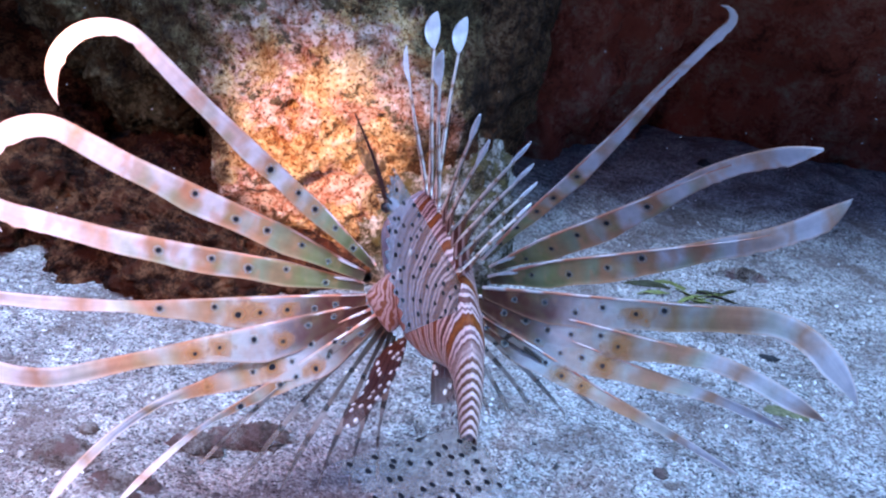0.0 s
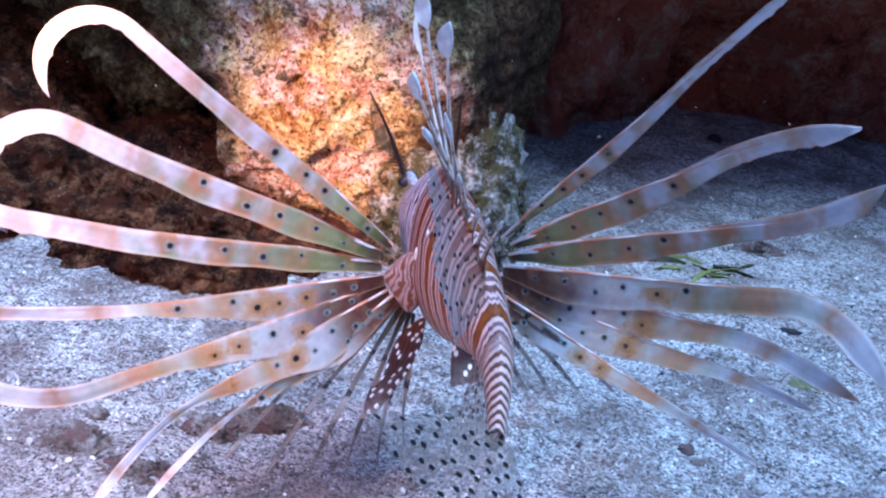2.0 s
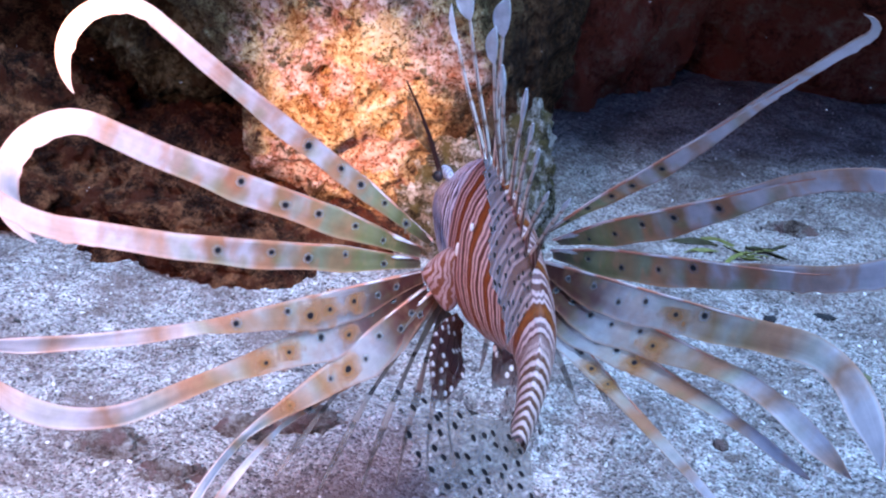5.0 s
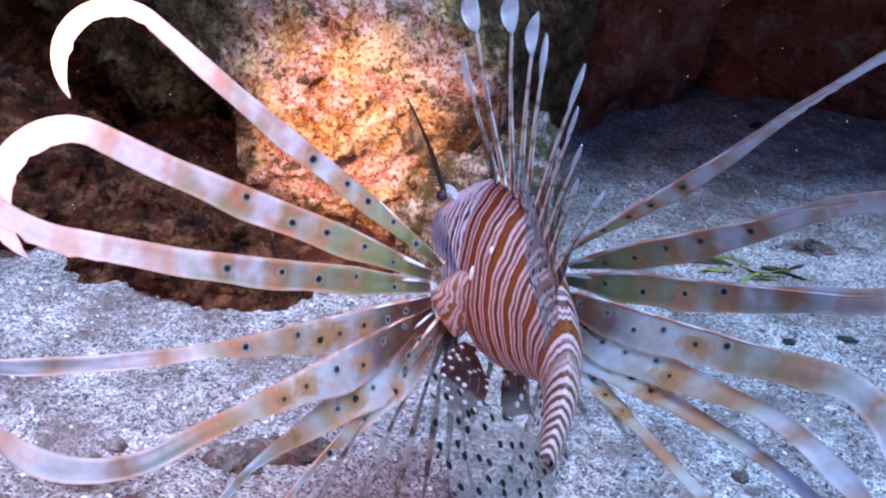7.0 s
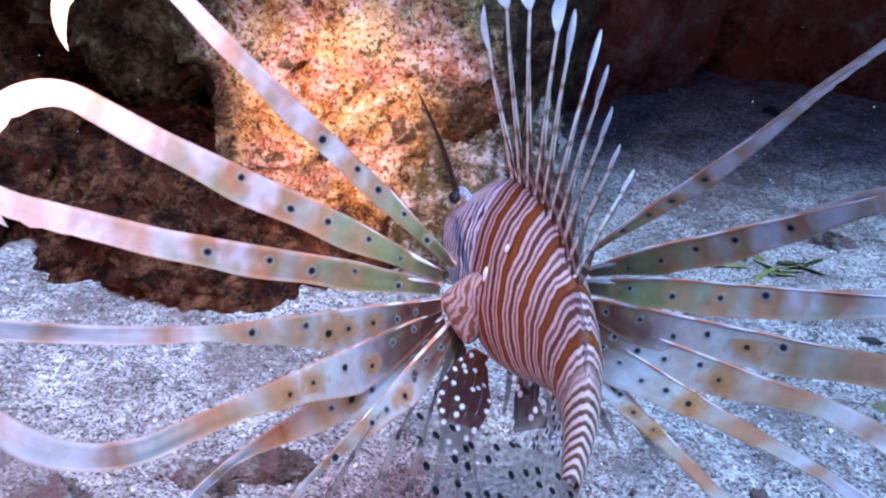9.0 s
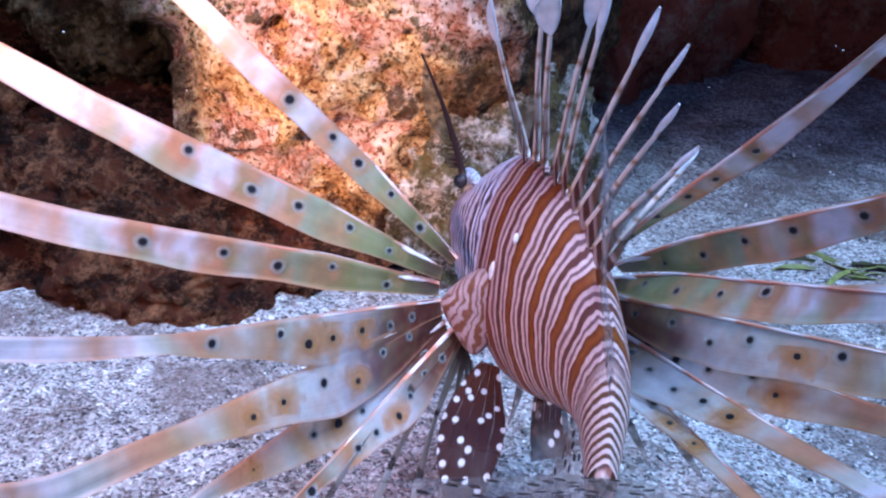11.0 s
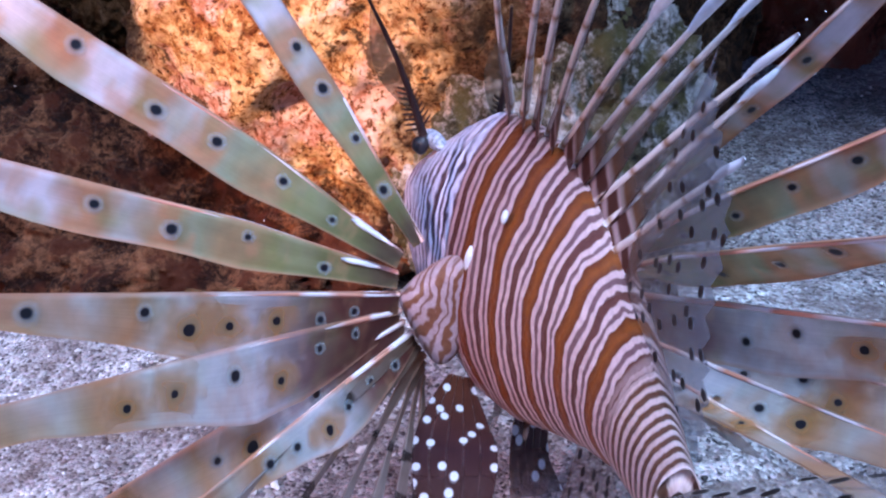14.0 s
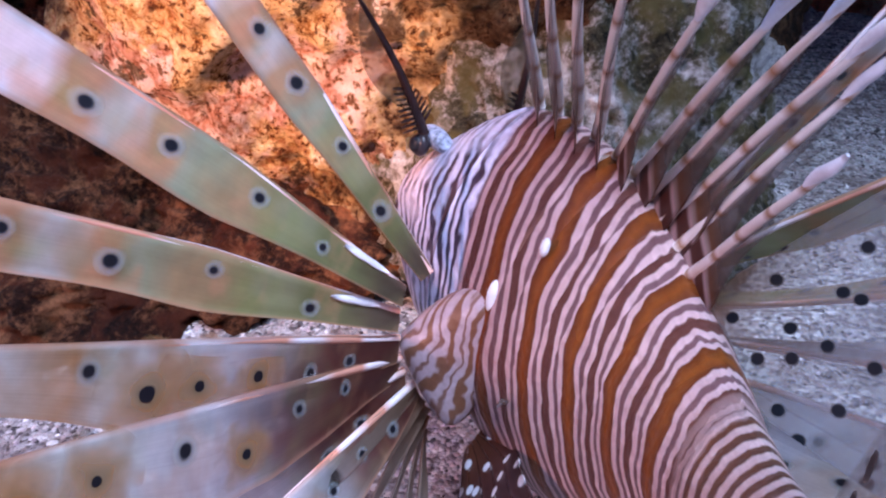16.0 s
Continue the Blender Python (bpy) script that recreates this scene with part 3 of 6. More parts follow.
def seaweed():
    rng = random.Random(5)
    weed = tagged(new("seaweed"), "yellow-green seaweed blades lying on the sand", "seaweed")
    weed.location = (0.244, 0.868, 0.0)
    for k in range(11):
        a = rng.uniform(-0.7, 0.7) + (math.pi if k % 2 else 0)
        length = rng.uniform(0.020, 0.045)
        line = bent(length, 0.9, -1.8, 0.15, 10)
        w = rng.uniform(0.0022, 0.0045)
        bm = blade(line, lambda s: 0.0003, lambda s: w * math.sin(math.pi * (0.1 + 0.88 * s)), 0.0006, 0.001, k)
        leaf = part("blade", bm, WEED if k % 3 else WEED_DARK, weed, "" if k % 3 else "dark decaying blade")
        leaf.matrix_basis = pose(rng.uniform(-0.012, 0.012), rng.uniform(-0.010, 0.010), 0.002, rng.uniform(30, 80), 0, math.degrees(a))
    return weed


# ---- lionfish ----
U = 0.1275


def scaled(bm):
    for v in bm.verts:
        v.co *= U
    return bm


SECTIONS = [(0.675, 0.015, 0.02, -0.03), (0.655, 0.04, 0.05, -0.06), (0.61, 0.066, 0.09, -0.10), (0.55, 0.076, 0.135, -0.14), (0.47, 0.088, 0.19, -0.170),
            (0.38, 0.098, 0.240, -0.19), (0.27, 0.104, 0.258, -0.20), (0.15, 0.105, 0.252, -0.20), (0.03, 0.094, 0.225, -0.168), (-0.08, 0.078, 0.182, -0.118),
            (-0.20, 0.060, 0.128, -0.072), (-0.32, 0.042, 0.088, -0.042), (-0.44, 0.030, 0.066, -0.030), (-0.55, 0.022, 0.054, -0.018)]


def section(y):
    pts = SECTIONS
    y = max(min(y, pts[0][0]), pts[-1][0])
    for a, b in zip(pts, pts[1:]):
        if b[0] <= y <= a[0]:
            k = (a[0] - y) / (a[0] - b[0])
            return [a[i] + (b[i] - a[i]) * k for i in range(1, 4)]


def loft(y0, y1, origin, steps, around=36, cap0=True, cap1=True, lap=0.0):
    """A length of the body from y0 back to y1, about origin, with rounded ends."""
    bm = bmesh.new()
    uvl = bm.loops.layers.uv.new("UVMap")
    rings, us = [], []
    ends = [0.35, 0.7, 0.92]
    ys = [y0 + (y1 - y0) * i / steps for i in range(steps + 1)]
    lip = [(lap, 0.955), (lap * 0.5, 0.985)] if lap else []
    plan = [(y0 + 0.02 * (1 - e), e) for e in ends] * cap0 + [(y0 + d, e) for d, e in lip] + [(y, 1.0) for y in ys] + [(y1 - d, e) for d, e in reversed(lip)] + [(y1 - 0.02 * (1 - e), e) for e in reversed(ends)] * cap1
    for y, k in plan:
        w, zt, zb = section(y)
        zc, h = (zt + zb) / 2, (zt - zb) / 2
        ring = []
        for j in range(around):
            a = 2 * math.pi * j / around
            sx, cz = math.sin(a), math.cos(a)
            pinch = 1 - 0.30 * max(cz, 0) ** 3
            x = w * k * sx * pinch
            z = zc + h * k * cz
            ring.append(bm.verts.new((x - origin[0], y - origin[1], z - origin[2])))
        rings.append(ring)
        us.append(y)
    for i in range(len(rings) - 1):
        for j in range(around):
            f = bm.faces.new((rings[i][j], rings[i][(j + 1) % around], rings[i + 1][(j + 1) % around], rings[i + 1][j]))
            for lp, (ri, jj) in zip(f.loops, ((i, j), (i, j + 1), (i + 1, j + 1), (i + 1, j))):
                vv = abs(jj / around * 2 - 1)
                lp[uvl].uv = (us[ri] + (0.06 + 0.19 * min(1.0, max(0.0, (us[ri] + 0.38) / 0.46))) * (math.sqrt((1 - vv) ** 2 + 0.035) - 0.187), vv)
    bm.faces.new(rings[0])
    bm.faces.new(list(reversed(rings[-1])))
    return scaled(bm)


def tube(path, radii, around=8, squash=1.0):
    bm = bmesh.new()
    uvl = bm.loops.layers.uv.new("UVMap")
    rings = []
    for i, (p, r) in enumerate(zip(path, radii)):
        p = Vector(p)
        d = (Vector(path[min(i + 1, len(path) - 1)]) - Vector(path[max(i - 1, 0)])).normalized()
        side = d.cross(Vector((0, 1, 0)))
        side = side.normalized() if side.length > 1e-6 else Vector((1, 0, 0))
        up = side.cross(d)
        rings.append([bm.verts.new(p + side * math.cos(a) * r + up * math.sin(a) * r * squash) for a in [2 * math.pi * j / around for j in range(around)]])
    n = len(rings) - 1
    for i in range(n):
        for j in range(around):
            f = bm.faces.new((rings[i][j], rings[i][(j + 1) % around], rings[i + 1][(j + 1) % around], rings[i + 1][j]))
            for lp, q in zip(f.loops, (i, i, i + 1, i + 1)):
                lp[uvl].uv = (q / n, j / around)
    bm.faces.new(rings[0])
    bm.faces.new(list(reversed(rings[-1])))
    return bm


def bent(length, droop, curl, start, n=36):
    """A line in the xz plane that droops evenly and curls past start; a list of (s, x, z, angle)."""
    out, x, z = [], 0.0, 0.0
    for i in range(n + 1):
        s = i / n
        k = max(0.0, (s - start) / (1 - start))
        a = droop * s + curl * k
        out.append((s, x, z, a))
        x += length / n * math.cos(a)
        z += length / n * math.sin(a)
    return out


def blade(line, up, down, thick=0.004, wave=0.0, seed=0, ku=1.0):
    """A thin blade about a line in the xz plane: up(s) above it and down(s) below it, with a rippled edge."""
    bm = bmesh.new()
    uvl = bm.loops.layers.uv.new("UVMap")
    rows, m = [], 7
    for s, x, z, a in line:
        nx, nz = -math.sin(a), math.cos(a)
        row = []
        for j in range(m):
            q = j / (m - 1)
            h = up(s) + (-down(s) - up(s)) * q
            y = wave * math.sin(9 * s + seed) * q + 0.25 * wave * noise.noise(Vector((s * 9, q * 3, seed)))
            t = thick * (1 - 0.6 * q)
            row.append((bm.verts.new((x + nx * h, y + t / 2, z + nz * h)), bm.verts.new((x + nx * h, y - t / 2, z + nz * h)), s * ku, q))
        rows.append(row)

    def quad(a, b, c, d, k):
        f = bm.faces.new([q[k] for q in (a, b, c, d)] if k == 0 else [q[k] for q in (d, c, b, a)])
        for lp, q in zip(f.loops, (a, b, c, d) if k == 0 else (d, c, b, a)):
            lp[uvl].uv = (q[2], q[3])

    for r0, r1 in zip(rows, rows[1:]):
        for j in range(m - 1):
            quad(r0[j], r0[j + 1], r1[j + 1], r1[j], 0)
            quad(r0[j], r0[j + 1], r1[j + 1], r1[j], 1)
        for j in (0, m - 1):
            f = bm.faces.new((r0[j][0], r1[j][0], r1[j][1], r0[j][1]))
            for lp, q in zip(f.loops, (r0[j], r1[j], r1[j], r0[j])):
                lp[uvl].uv = (q[2], q[3])
    return bm


def dot_mesh(mat, radius):
    """A thin round disc in the xz plane."""
    bm = bmesh.new()
    front = [bm.verts.new((radius * math.cos(2 * math.pi * k / 24), 0.5, radius * math.sin(2 * math.pi * k / 24))) for k in range(24)]
    back = [bm.verts.new((v.co.x, -0.5, v.co.z)) for v in front]
    bm.faces.new(front)
    bm.faces.new(list(reversed(back)))
    me = bpy.data.meshes.new("dot")
    bm.to_mesh(me)
    bm.free()
    me.materials.append(mat)
    return me


def dot_material(name, radius, colours, opacity, warped=0.3):
    """A dark dot with a soft pale ring that fades into the membrane."""
    m, nt, b = material(name, 0.4)
    ln = nt.nodes.new("ShaderNodeVectorMath")
    ln.operation = "LENGTH"
    sp = nt.nodes.new("ShaderNodeSeparateXYZ")
    cb = nt.nodes.new("ShaderNodeCombineXYZ")
    nt.links.new(coords(nt), sp.inputs[0])
    nt.links.new(sp.outputs["X"], cb.inputs[0])
    nt.links.new(sp.outputs["Z"], cb.inputs[1])
    nt.links.new(cb.outputs[0], ln.inputs[0])
    ob_info = nt.nodes.new("ShaderNodeObjectInfo")
    warp = nt.nodes.new("ShaderNodeTexNoise")
    warp.noise_dimensions = "4D"
    warp.inputs["Scale"].default_value, warp.inputs["Detail"].default_value = 0.6, 1.0
    nt.links.new(coords(nt), warp.inputs["Vector"])
    nt.links.new(maths(nt, "MULTIPLY", ob_info.outputs["Random"], 50.0), warp.inputs["W"])
    wob = maths(nt, "MULTIPLY", maths(nt, "SUBTRACT", warp.outputs["Fac"], 0.5), warped)
    wob = maths(nt, "MULTIPLY", wob, maths(nt, "MULTIPLY", ln.outputs["Value"], 1.2))
    r = maths(nt, "DIVIDE", maths(nt, "ADD", ln.outputs["Value"], wob), radius)
    nt.links.new(ramp(nt, r, colours), b.inputs["Base Color"])
    clearing = nt.nodes.new("ShaderNodeBsdfTransparent")
    out = nt.nodes.new("ShaderNodeMixShader")
    nt.links.new(ramp(nt, r, grey(*opacity)), out.inputs[0])
    nt.links.new(clearing.outputs[0], out.inputs[1])
    nt.links.new(b.outputs[0], out.inputs[2])
    nt.links.new(out.outputs[0], nt.nodes["Material Output"].inputs["Surface"])
    return m


BLACKISH, RINGED = (0.008, 0.008, 0.012), (0.38, 0.45, 0.46)
DOT_MESH = dot_mesh(dot_material("fin_dot", 1.0, [(0.28, BLACKISH), (0.40, (0.10, 0.11, 0.12)), (0.50, RINGED), (1.0, (0.48, 0.52, 0.44))], [(0.30, 1.0), (0.44, 0.42), (0.68, 0.22), (0.97, 0.0)], 0.9), 1.0)
BLOTCH_MESH = dot_mesh(dot_material("blotched_fin_dot", 3.2, [(0.11, BLACKISH), (0.14, (0.34, 0.17, 0.07)), (0.30, (0.50, 0.20, 0.06)), (0.6, (0.58, 0.24, 0.09)), (1.0, (0.62, 0.30, 0.14))], [(0.11, 1.0), (0.15, 0.62), (0.40, 0.50), (0.65, 0.26), (0.95, 0.0)], 1.6), 3.2)
fish = tagged(new("lionfish"), "striped red lionfish hovering over sand with spread banded fins", "lionfish")
part("head", loft(0.675, 0.36, (0, 0, 0), 18, cap1=False), SKIN, fish, "lilac head with fine dark zigzag lines")
part("trunk", loft(0.36, 0.157, (0, 0, 0), 14, cap0=False), SKIN, fish, "flank with brown and pale pink bars")
MOVING = {}
for k in range(18):
    front = 0.16 - 0.04 * k
    MOVING[f"segment_{k + 1}"] = part("body_segment", loft(front + 0.002, front - 0.042, (0, front, 0.025), 4, cap0=False, cap1=k == 17, lap=0.016), SKIN, fish)


def lobe(side):
    bm = bmesh.new()
    uvl = bm.loops.layers.uv.new("UVMap")
    bmesh.ops.create_uvsphere(bm, u_segments=24, v_segments=16, radius=1.0)
    for v in bm.verts:
        c = v.co
        v.co = Vector((side * (0.104 + 0.076 * c.x * (1 - 0.45 * abs(c.z))), 0.235 + 0.062 * c.y * (1 - 0.35 * c.x) - 0.04 * c.z * c.z, -0.064 + 0.098 * c.z * (1 - 0.14 * c.x)))
    for f in bm.faces:
        for lp in f.loops:
            lp[uvl].uv = (lp.vert.co.y * 2.0 + lp.vert.co.x * side * 1.5, lp.vert.co.z * 2)
    return scaled(bm)


def ball(centre, size, squash=(1, 1, 1)):
    bm = bmesh.new()
    bmesh.ops.create_uvsphere(bm, u_segments=18, v_segments=12, radius=1.0)
    for v in bm.verts:
        v.co = Vector([c + size * s * q for c, s, q in zip(centre, squash, v.co)])
    return scaled(bm)


for side in (-1, 1):
    part("pectoral_base", lobe(side), LOBE, fish, "fleshy pink striped fin base")
    eye = part("eye", ball((side * 0.082, 0.545, 0.112), 0.016, (0.8, 1, 1)), BLACK, fish, "dark glossy eye")
    part("brow_ridge", ball((side * 0.050, 0.545, 0.124), 0.034, (0.5, 1.5, 0.5)), BROW, fish, "pale bluish ridge over the eye")
    part("eye_ring", ball((side * 0.076, 0.545, 0.112), 0.020, (0.7, 1, 1)), EYE_SKIN, eye)
    part("white_spot", ball((side * 0.102, 0.172, 0.045), 0.014, (0.5, 0.8, 1.6)), WHITE_SPOT, fish)
part("white_spot", ball((-0.094, 0.108, 0.145), 0.0085, (0.6, 0.8, 1.4)), WHITE_SPOT, fish)

def pectoral_ray(key, side, spot_at, length, width, droop, curl, start, web=False, seed=0):
    """One long ray of a pectoral fin: white rib, hanging blade, dark dots along it."""
    line = [(s, x, z + (0.04 if web else 0.34) * width * min(1.0, s / 0.2), a) for s, x, z, a in bent(length, droop, curl, start, 72)]
    spot_at *= 0.74 if key[-1] == "1" else 1.0

    def down(s):
        grow = min(1.0, 0.34 + s / 0.30)
        if web:
            fade = 1.0 if s < 0.28 else max(0.42 if key == "ray_l5" else 0.30 if key == "ray_l4" else 0.18, (1 - (s - 0.28) * 2.3)) ** 1.15 if side < 0 else max(0.55 if key == "ray_r4" else 0.36 if key == "ray_r5" else 0.15, 1 - (s - 0.28) * (0.9 if key == "ray_r4" else 1.6))
        else:
            fade = 1.0 if s < 0.42 else max(0.40 if key == "ray_l3" else 0.52, 1 - (s - 0.42) * 1.5)
        torn = 0.0 if web or s < 0.66 else 0.22 * noise.noise(Vector((s * 55, seed, 0))) * min(1.0, (s - 0.66) / 0.06)
        return width * grow * fade * (1.0 + torn + 0.03 * math.sin(s * 33 + seed)) * (1.0 - 0.97 * max(0.0, (s - 0.90) / 0.10) ** 1.6)

    def up(s):
        return (0.05 + (0.06 if web else 0.18) * min(1.0, max(0, (s - 0.55) / 0.17))) * width * (1 - max(0.0, (s - 0.90) / 0.10) ** 1.6)

    ob = part("pectoral_ray", scaled(blade(line, up, down, 0.004, 0.012, seed, length / spot_at / 3)), WEB if web else RAY, fish, "banded ray with dark dots and white tip")
    rib = [(x, -0.002, z) for s, x, z, a in line if s < (0.6 if web else 0.8)]
    part("rib", scaled(tube(rib, [(0.0060 if web else 0.0050) * (1 - 0.75 * i / len(rib)) for i in range(len(rib))], 7)), RIB, ob)
    rng = random.Random(seed)
    for f in ((0.22, 0.38, 0.55, 0.70, 0.86, 1.0, 1.30) if web else (0.30, 0.55, 0.78, 1.0, 1.30)):
        at = f * spot_at / length
        if at < 0.58:
            q = line[int(at * 72)]
            size = 0.0165 * rng.uniform(0.85, 1.1) * (0.75 + 0.35 * f) * U
            blotched = web and f > (0.5 if side < 0 else 0.8) and rng.random() < 0.5
            one = new("dot", BLOTCH_MESH if blotched else DOT_MESH)
            one.parent = ob
            deep = down(at) * (rng.uniform(0.42, 0.58) if blotched else rng.uniform(0.25, 0.6))
            if blotched:
                size = min(size, down(at) * 0.21 * U)
            ripple = 0.012 * math.sin(9 * at + seed) * (up(at) + deep) / (up(at) + down(at))
            one.location = (q[1] * U, ripple * U, (q[2] - deep) * U)
            one.scale = (size * 1.1, 0.0095 * U, size)
    if key[-1] in "23":
        part("base_spot", scaled(tube([(0.035 + 0.012 * i, -0.006 * side, 0.004) for i in range(7)], [0.0015, 0.0035, 0.0045, 0.004, 0.005, 0.004, 0.0015], 8, 0.5)), WHITE_SPOT, ob)
    MOVING[key] = ob
    if key in ("ray_l7", "ray_r7"):
        for k in range(6):
            low = bent(length * ((0.74 if side < 0 else 0.55) - 0.05 * k), -0.05, -0.2, 0.5, 20)
            ray = part("lower_ray", scaled(blade(low, lambda s: 0.003, lambda s: 0.014 * (1 - s) ** 0.5 + 0.003, 0.004, 0.01, seed + k)), LOW, ob, "short dusky ray with dark streaks")
            ray.matrix_basis = pose(-0.01 * U * k, side * 0.012 * U * k, -0.02 * U * k, 0, (3 + 9 * k) if side < 0 else (2 + 6 * k), 0)


DASH, DUN = (0.05, 0.034, 0.03), (0.34, 0.25, 0.22)
LOW = fin_material("dusky_ray", [(0.0, (0.20, 0.10, 0.06)), (0.2, (0.26, 0.17, 0.13)), (0.30, DUN), (0.32, DASH), (0.36, DASH), (0.38, DUN), (0.48, DUN), (0.50, DASH), (0.54, DASH), (0.56, (0.5, 0.45, 0.44)), (0.68, DUN), (0.70, DASH), (0.74, DASH), (0.76, DUN), (0.86, DASH), (0.9, DUN), (1.0, DUN)], grey((0.0, 0.9), (0.4, 0.7), (1.0, 0.45)), wobble=0.35)
pectoral_ray("ray_l1", -1, 0.511, 1.32, 0.052, -0.03, -2.9, 0.72, False, 0)
pectoral_ray("ray_l2", -1, 0.453, 1.385, 0.073, 0.0, -3.0, 0.67, False, 1)
pectoral_ray("ray_l3", -1, 0.49, 1.34, 0.07, 0.06, 1.1, 0.72, False, 2)
pectoral_ray("ray_l4", -1, 0.491, 1.228, 0.095, 0.0, 0.25, 0.5, True, 3)
pectoral_ray("ray_l5", -1, 0.576, 1.27, 0.105, -0.02, 1.25, 0.68, True, 4)
pectoral_ray("ray_l6", -1, 0.431, 1.077, 0.105, 0.0, -0.6, 0.55, True, 5)
pectoral_ray("ray_l7", -1, 0.39, 0.936, 0.07, 0, -0.3, 0.6, True, 6)
pectoral_ray("ray_r1", 1, 0.493, 1.134, 0.044, 0.03, 2.2, 0.93, False, 7)
pectoral_ray("ray_r2", 1, 0.454, 1.067, 0.075, 0.05, -0.4, 0.7, False, 8)
pectoral_ray("ray_r3", 1, 0.505, 1.086, 0.08, 0.02, 0.5, 0.7, False, 9)
pectoral_ray("ray_r4", 1, 0.589, 1.207, 0.098, 0.02, -1.4, 0.68, True, 10)
pectoral_ray("ray_r5", 1, 0.493, 1.085, 0.105, 0.05, -0.5, 0.6, True, 11)
pectoral_ray("ray_r6", 1, 0.47, 0.987, 0.10, 0.05, -0.1, 0.7, True, 12)
pectoral_ray("ray_r7", 1, 0.451, 0.947, 0.07, 0, 0, 0.7, True, 13)


def spine(key, length, tip, wide):
    path = [(length * i / 12, 0.0015 * math.sin(i * 0.7), 0) for i in range(13)]
    ob = part("dorsal_spine", scaled(tube(path, [0.0080 * (1 - 0.6 * i / 12) for i in range(13)], 8)), SPINE, fish, "pale dorsal spine with white feathered tip")
    line = bent(tip, 0.0, 0.25, 0.3, 14)
    bm = blade(line, lambda s: 0.62 * wide * math.sin(math.pi * min(1, s * 0.98 + 0.02)) ** 0.7, lambda s: wide * math.sin(math.pi * min(1, s + 0.0)) ** 0.8, 0.014, 0.003)
    for v in bm.verts:
        v.co = Vector((v.co.x + length - tip * 0.75, v.co.z, -v.co.y))
    if wide < 0.009:
        bm.free()
        bm = tube([(length - tip * 0.75 + tip * i / 12, 0.0, 0.002 * math.sin(i * 0.5)) for i in range(13)], [0.0012 + 1.15 * wide * math.sin(math.pi * (0.04 + 0.93 * i / 12)) ** 0.6 for i in range(13)], 9, 0.8)
    part("feather_tip", scaled(bm), FEATHER, ob)
    low = bent(length * 0.8, 0, 0, 0.9, 14)
    part("membrane", scaled(blade(low, lambda s: 0.001, lambda s: 0.060 * (1 - s) ** 1.2 + 0.003, 0.003, 0.004)), CLEAR_SPINE, ob)
    MOVING[key] = ob


CLEAR_SPINE = fin_material("spine_membrane", [(0.0, BROWN), (0.05, BROWN), (0.07, WHITE), (0.09, WHITE), (0.11, THIN), (0.17, THIN), (0.19, WHITE), (0.21, (0.50, 0.36, 0.32)), (0.24, (0.24, 0.09, 0.04)), (0.34, (0.20, 0.13, 0.11)), (1.0, (0.20, 0.17, 0.18))], grey((0.0, 1.0), (0.22, 0.9), (0.4, 0.5), (0.7, 0.35), (1.0, 0.2)), wobble=0.05)
for i, (length, tip, wide) in enumerate([(0.42, 0.12, 0.010), (0.52, 0.11, 0.028), (0.52, 0.11, 0.026), (0.48, 0.11, 0.018), (0.45, 0.11, 0.008), (0.42, 0.12, 0.007), (0.40, 0.10, 0.005), (0.36, 0.09, 0.005), (0.30, 0.07, 0.0045), (0.26, 0.06, 0.0045)]):
    spine(f"spine_{i + 1}", length, tip, wide)


def fan(radius, a0, a1, origin_len, n=18, m=8, wave=0.006, edge=0.06):
    """A fan in the yz plane that opens backwards (-y), from angle a0 to a1 above the axis."""
    bm = bmesh.new()
    uvl = bm.loops.layers.uv.new("UVMap")
    grid = []
    for i in range(n * 2 + 1):
        k = i / (n * 2)
        a = a0 + (a1 - a0) * k
        row = []
        for j in range(m + 1):
            q = j / m
            r = radius * q * (1 - edge * abs(math.sin(k * n * math.pi)) * q)
            z0 = origin_len * (k - 0.5)
            row.append((bm.verts.new((wave * math.sin(k * n * 0.9) * q + 0.0005, -r * math.cos(a), z0 + r * math.sin(a))),
                        bm.verts.new((wave * math.sin(k * n * 0.9) * q - 0.0005, -r * math.cos(a), z0 + r * math.sin(a))), q, k))
        grid.append(row)
    for r0, r1 in zip(grid, grid[1:]):
        for j in range(m):
            for side in (0, 1):
                c = (r0[j], r1[j], r1[j + 1], r0[j + 1])
                c = c if side == 0 else tuple(reversed(c))
                f = bm.faces.new([q[side] for q in c])
                for lp, q in zip(f.loops, c):
                    lp[uvl].uv = (q[2], q[3])
    return scaled(bm)


caudal = part("caudal_fin", fan(0.38, radians(-34), radians(34), 0.09), CLEAR, fish, "clear rounded tail fin with dark dots")
MOVING["caudal_fin"] = caudal
soft = part("soft_dorsal_fin", fan(0.34, radians(8), radians(72), 0.10, 14), DUSKY, MOVING["segment_7"], "clear soft dorsal fin with dark dots")
MOVING["soft_dorsal_fin"] = soft
anal = part("anal_fin", fan(0.30, radians(-105), radians(-28), 0.16, 12), ANAL, MOVING["segment_7"], "clear anal fin with dark dots")
anal.location = (0, -0.06 * U, -0.11 * U)


def pelvic(key):
    line = bent(0.40, -0.1, -0.2, 0.4, 20)
    ob = part("pelvic_fin", scaled(blade(line, lambda s: 0.012 + 0.046 * math.sin(math.pi * min(1, s * 0.9 + 0.05)), lambda s: 0.012 + 0.058 * math.sin(math.pi * min(1, s * 0.9 + 0.05)), 0.006, 0.012, 3)), PELVIC, fish, "dark brown pelvic fin with white spots")
    MOVING[key] = ob


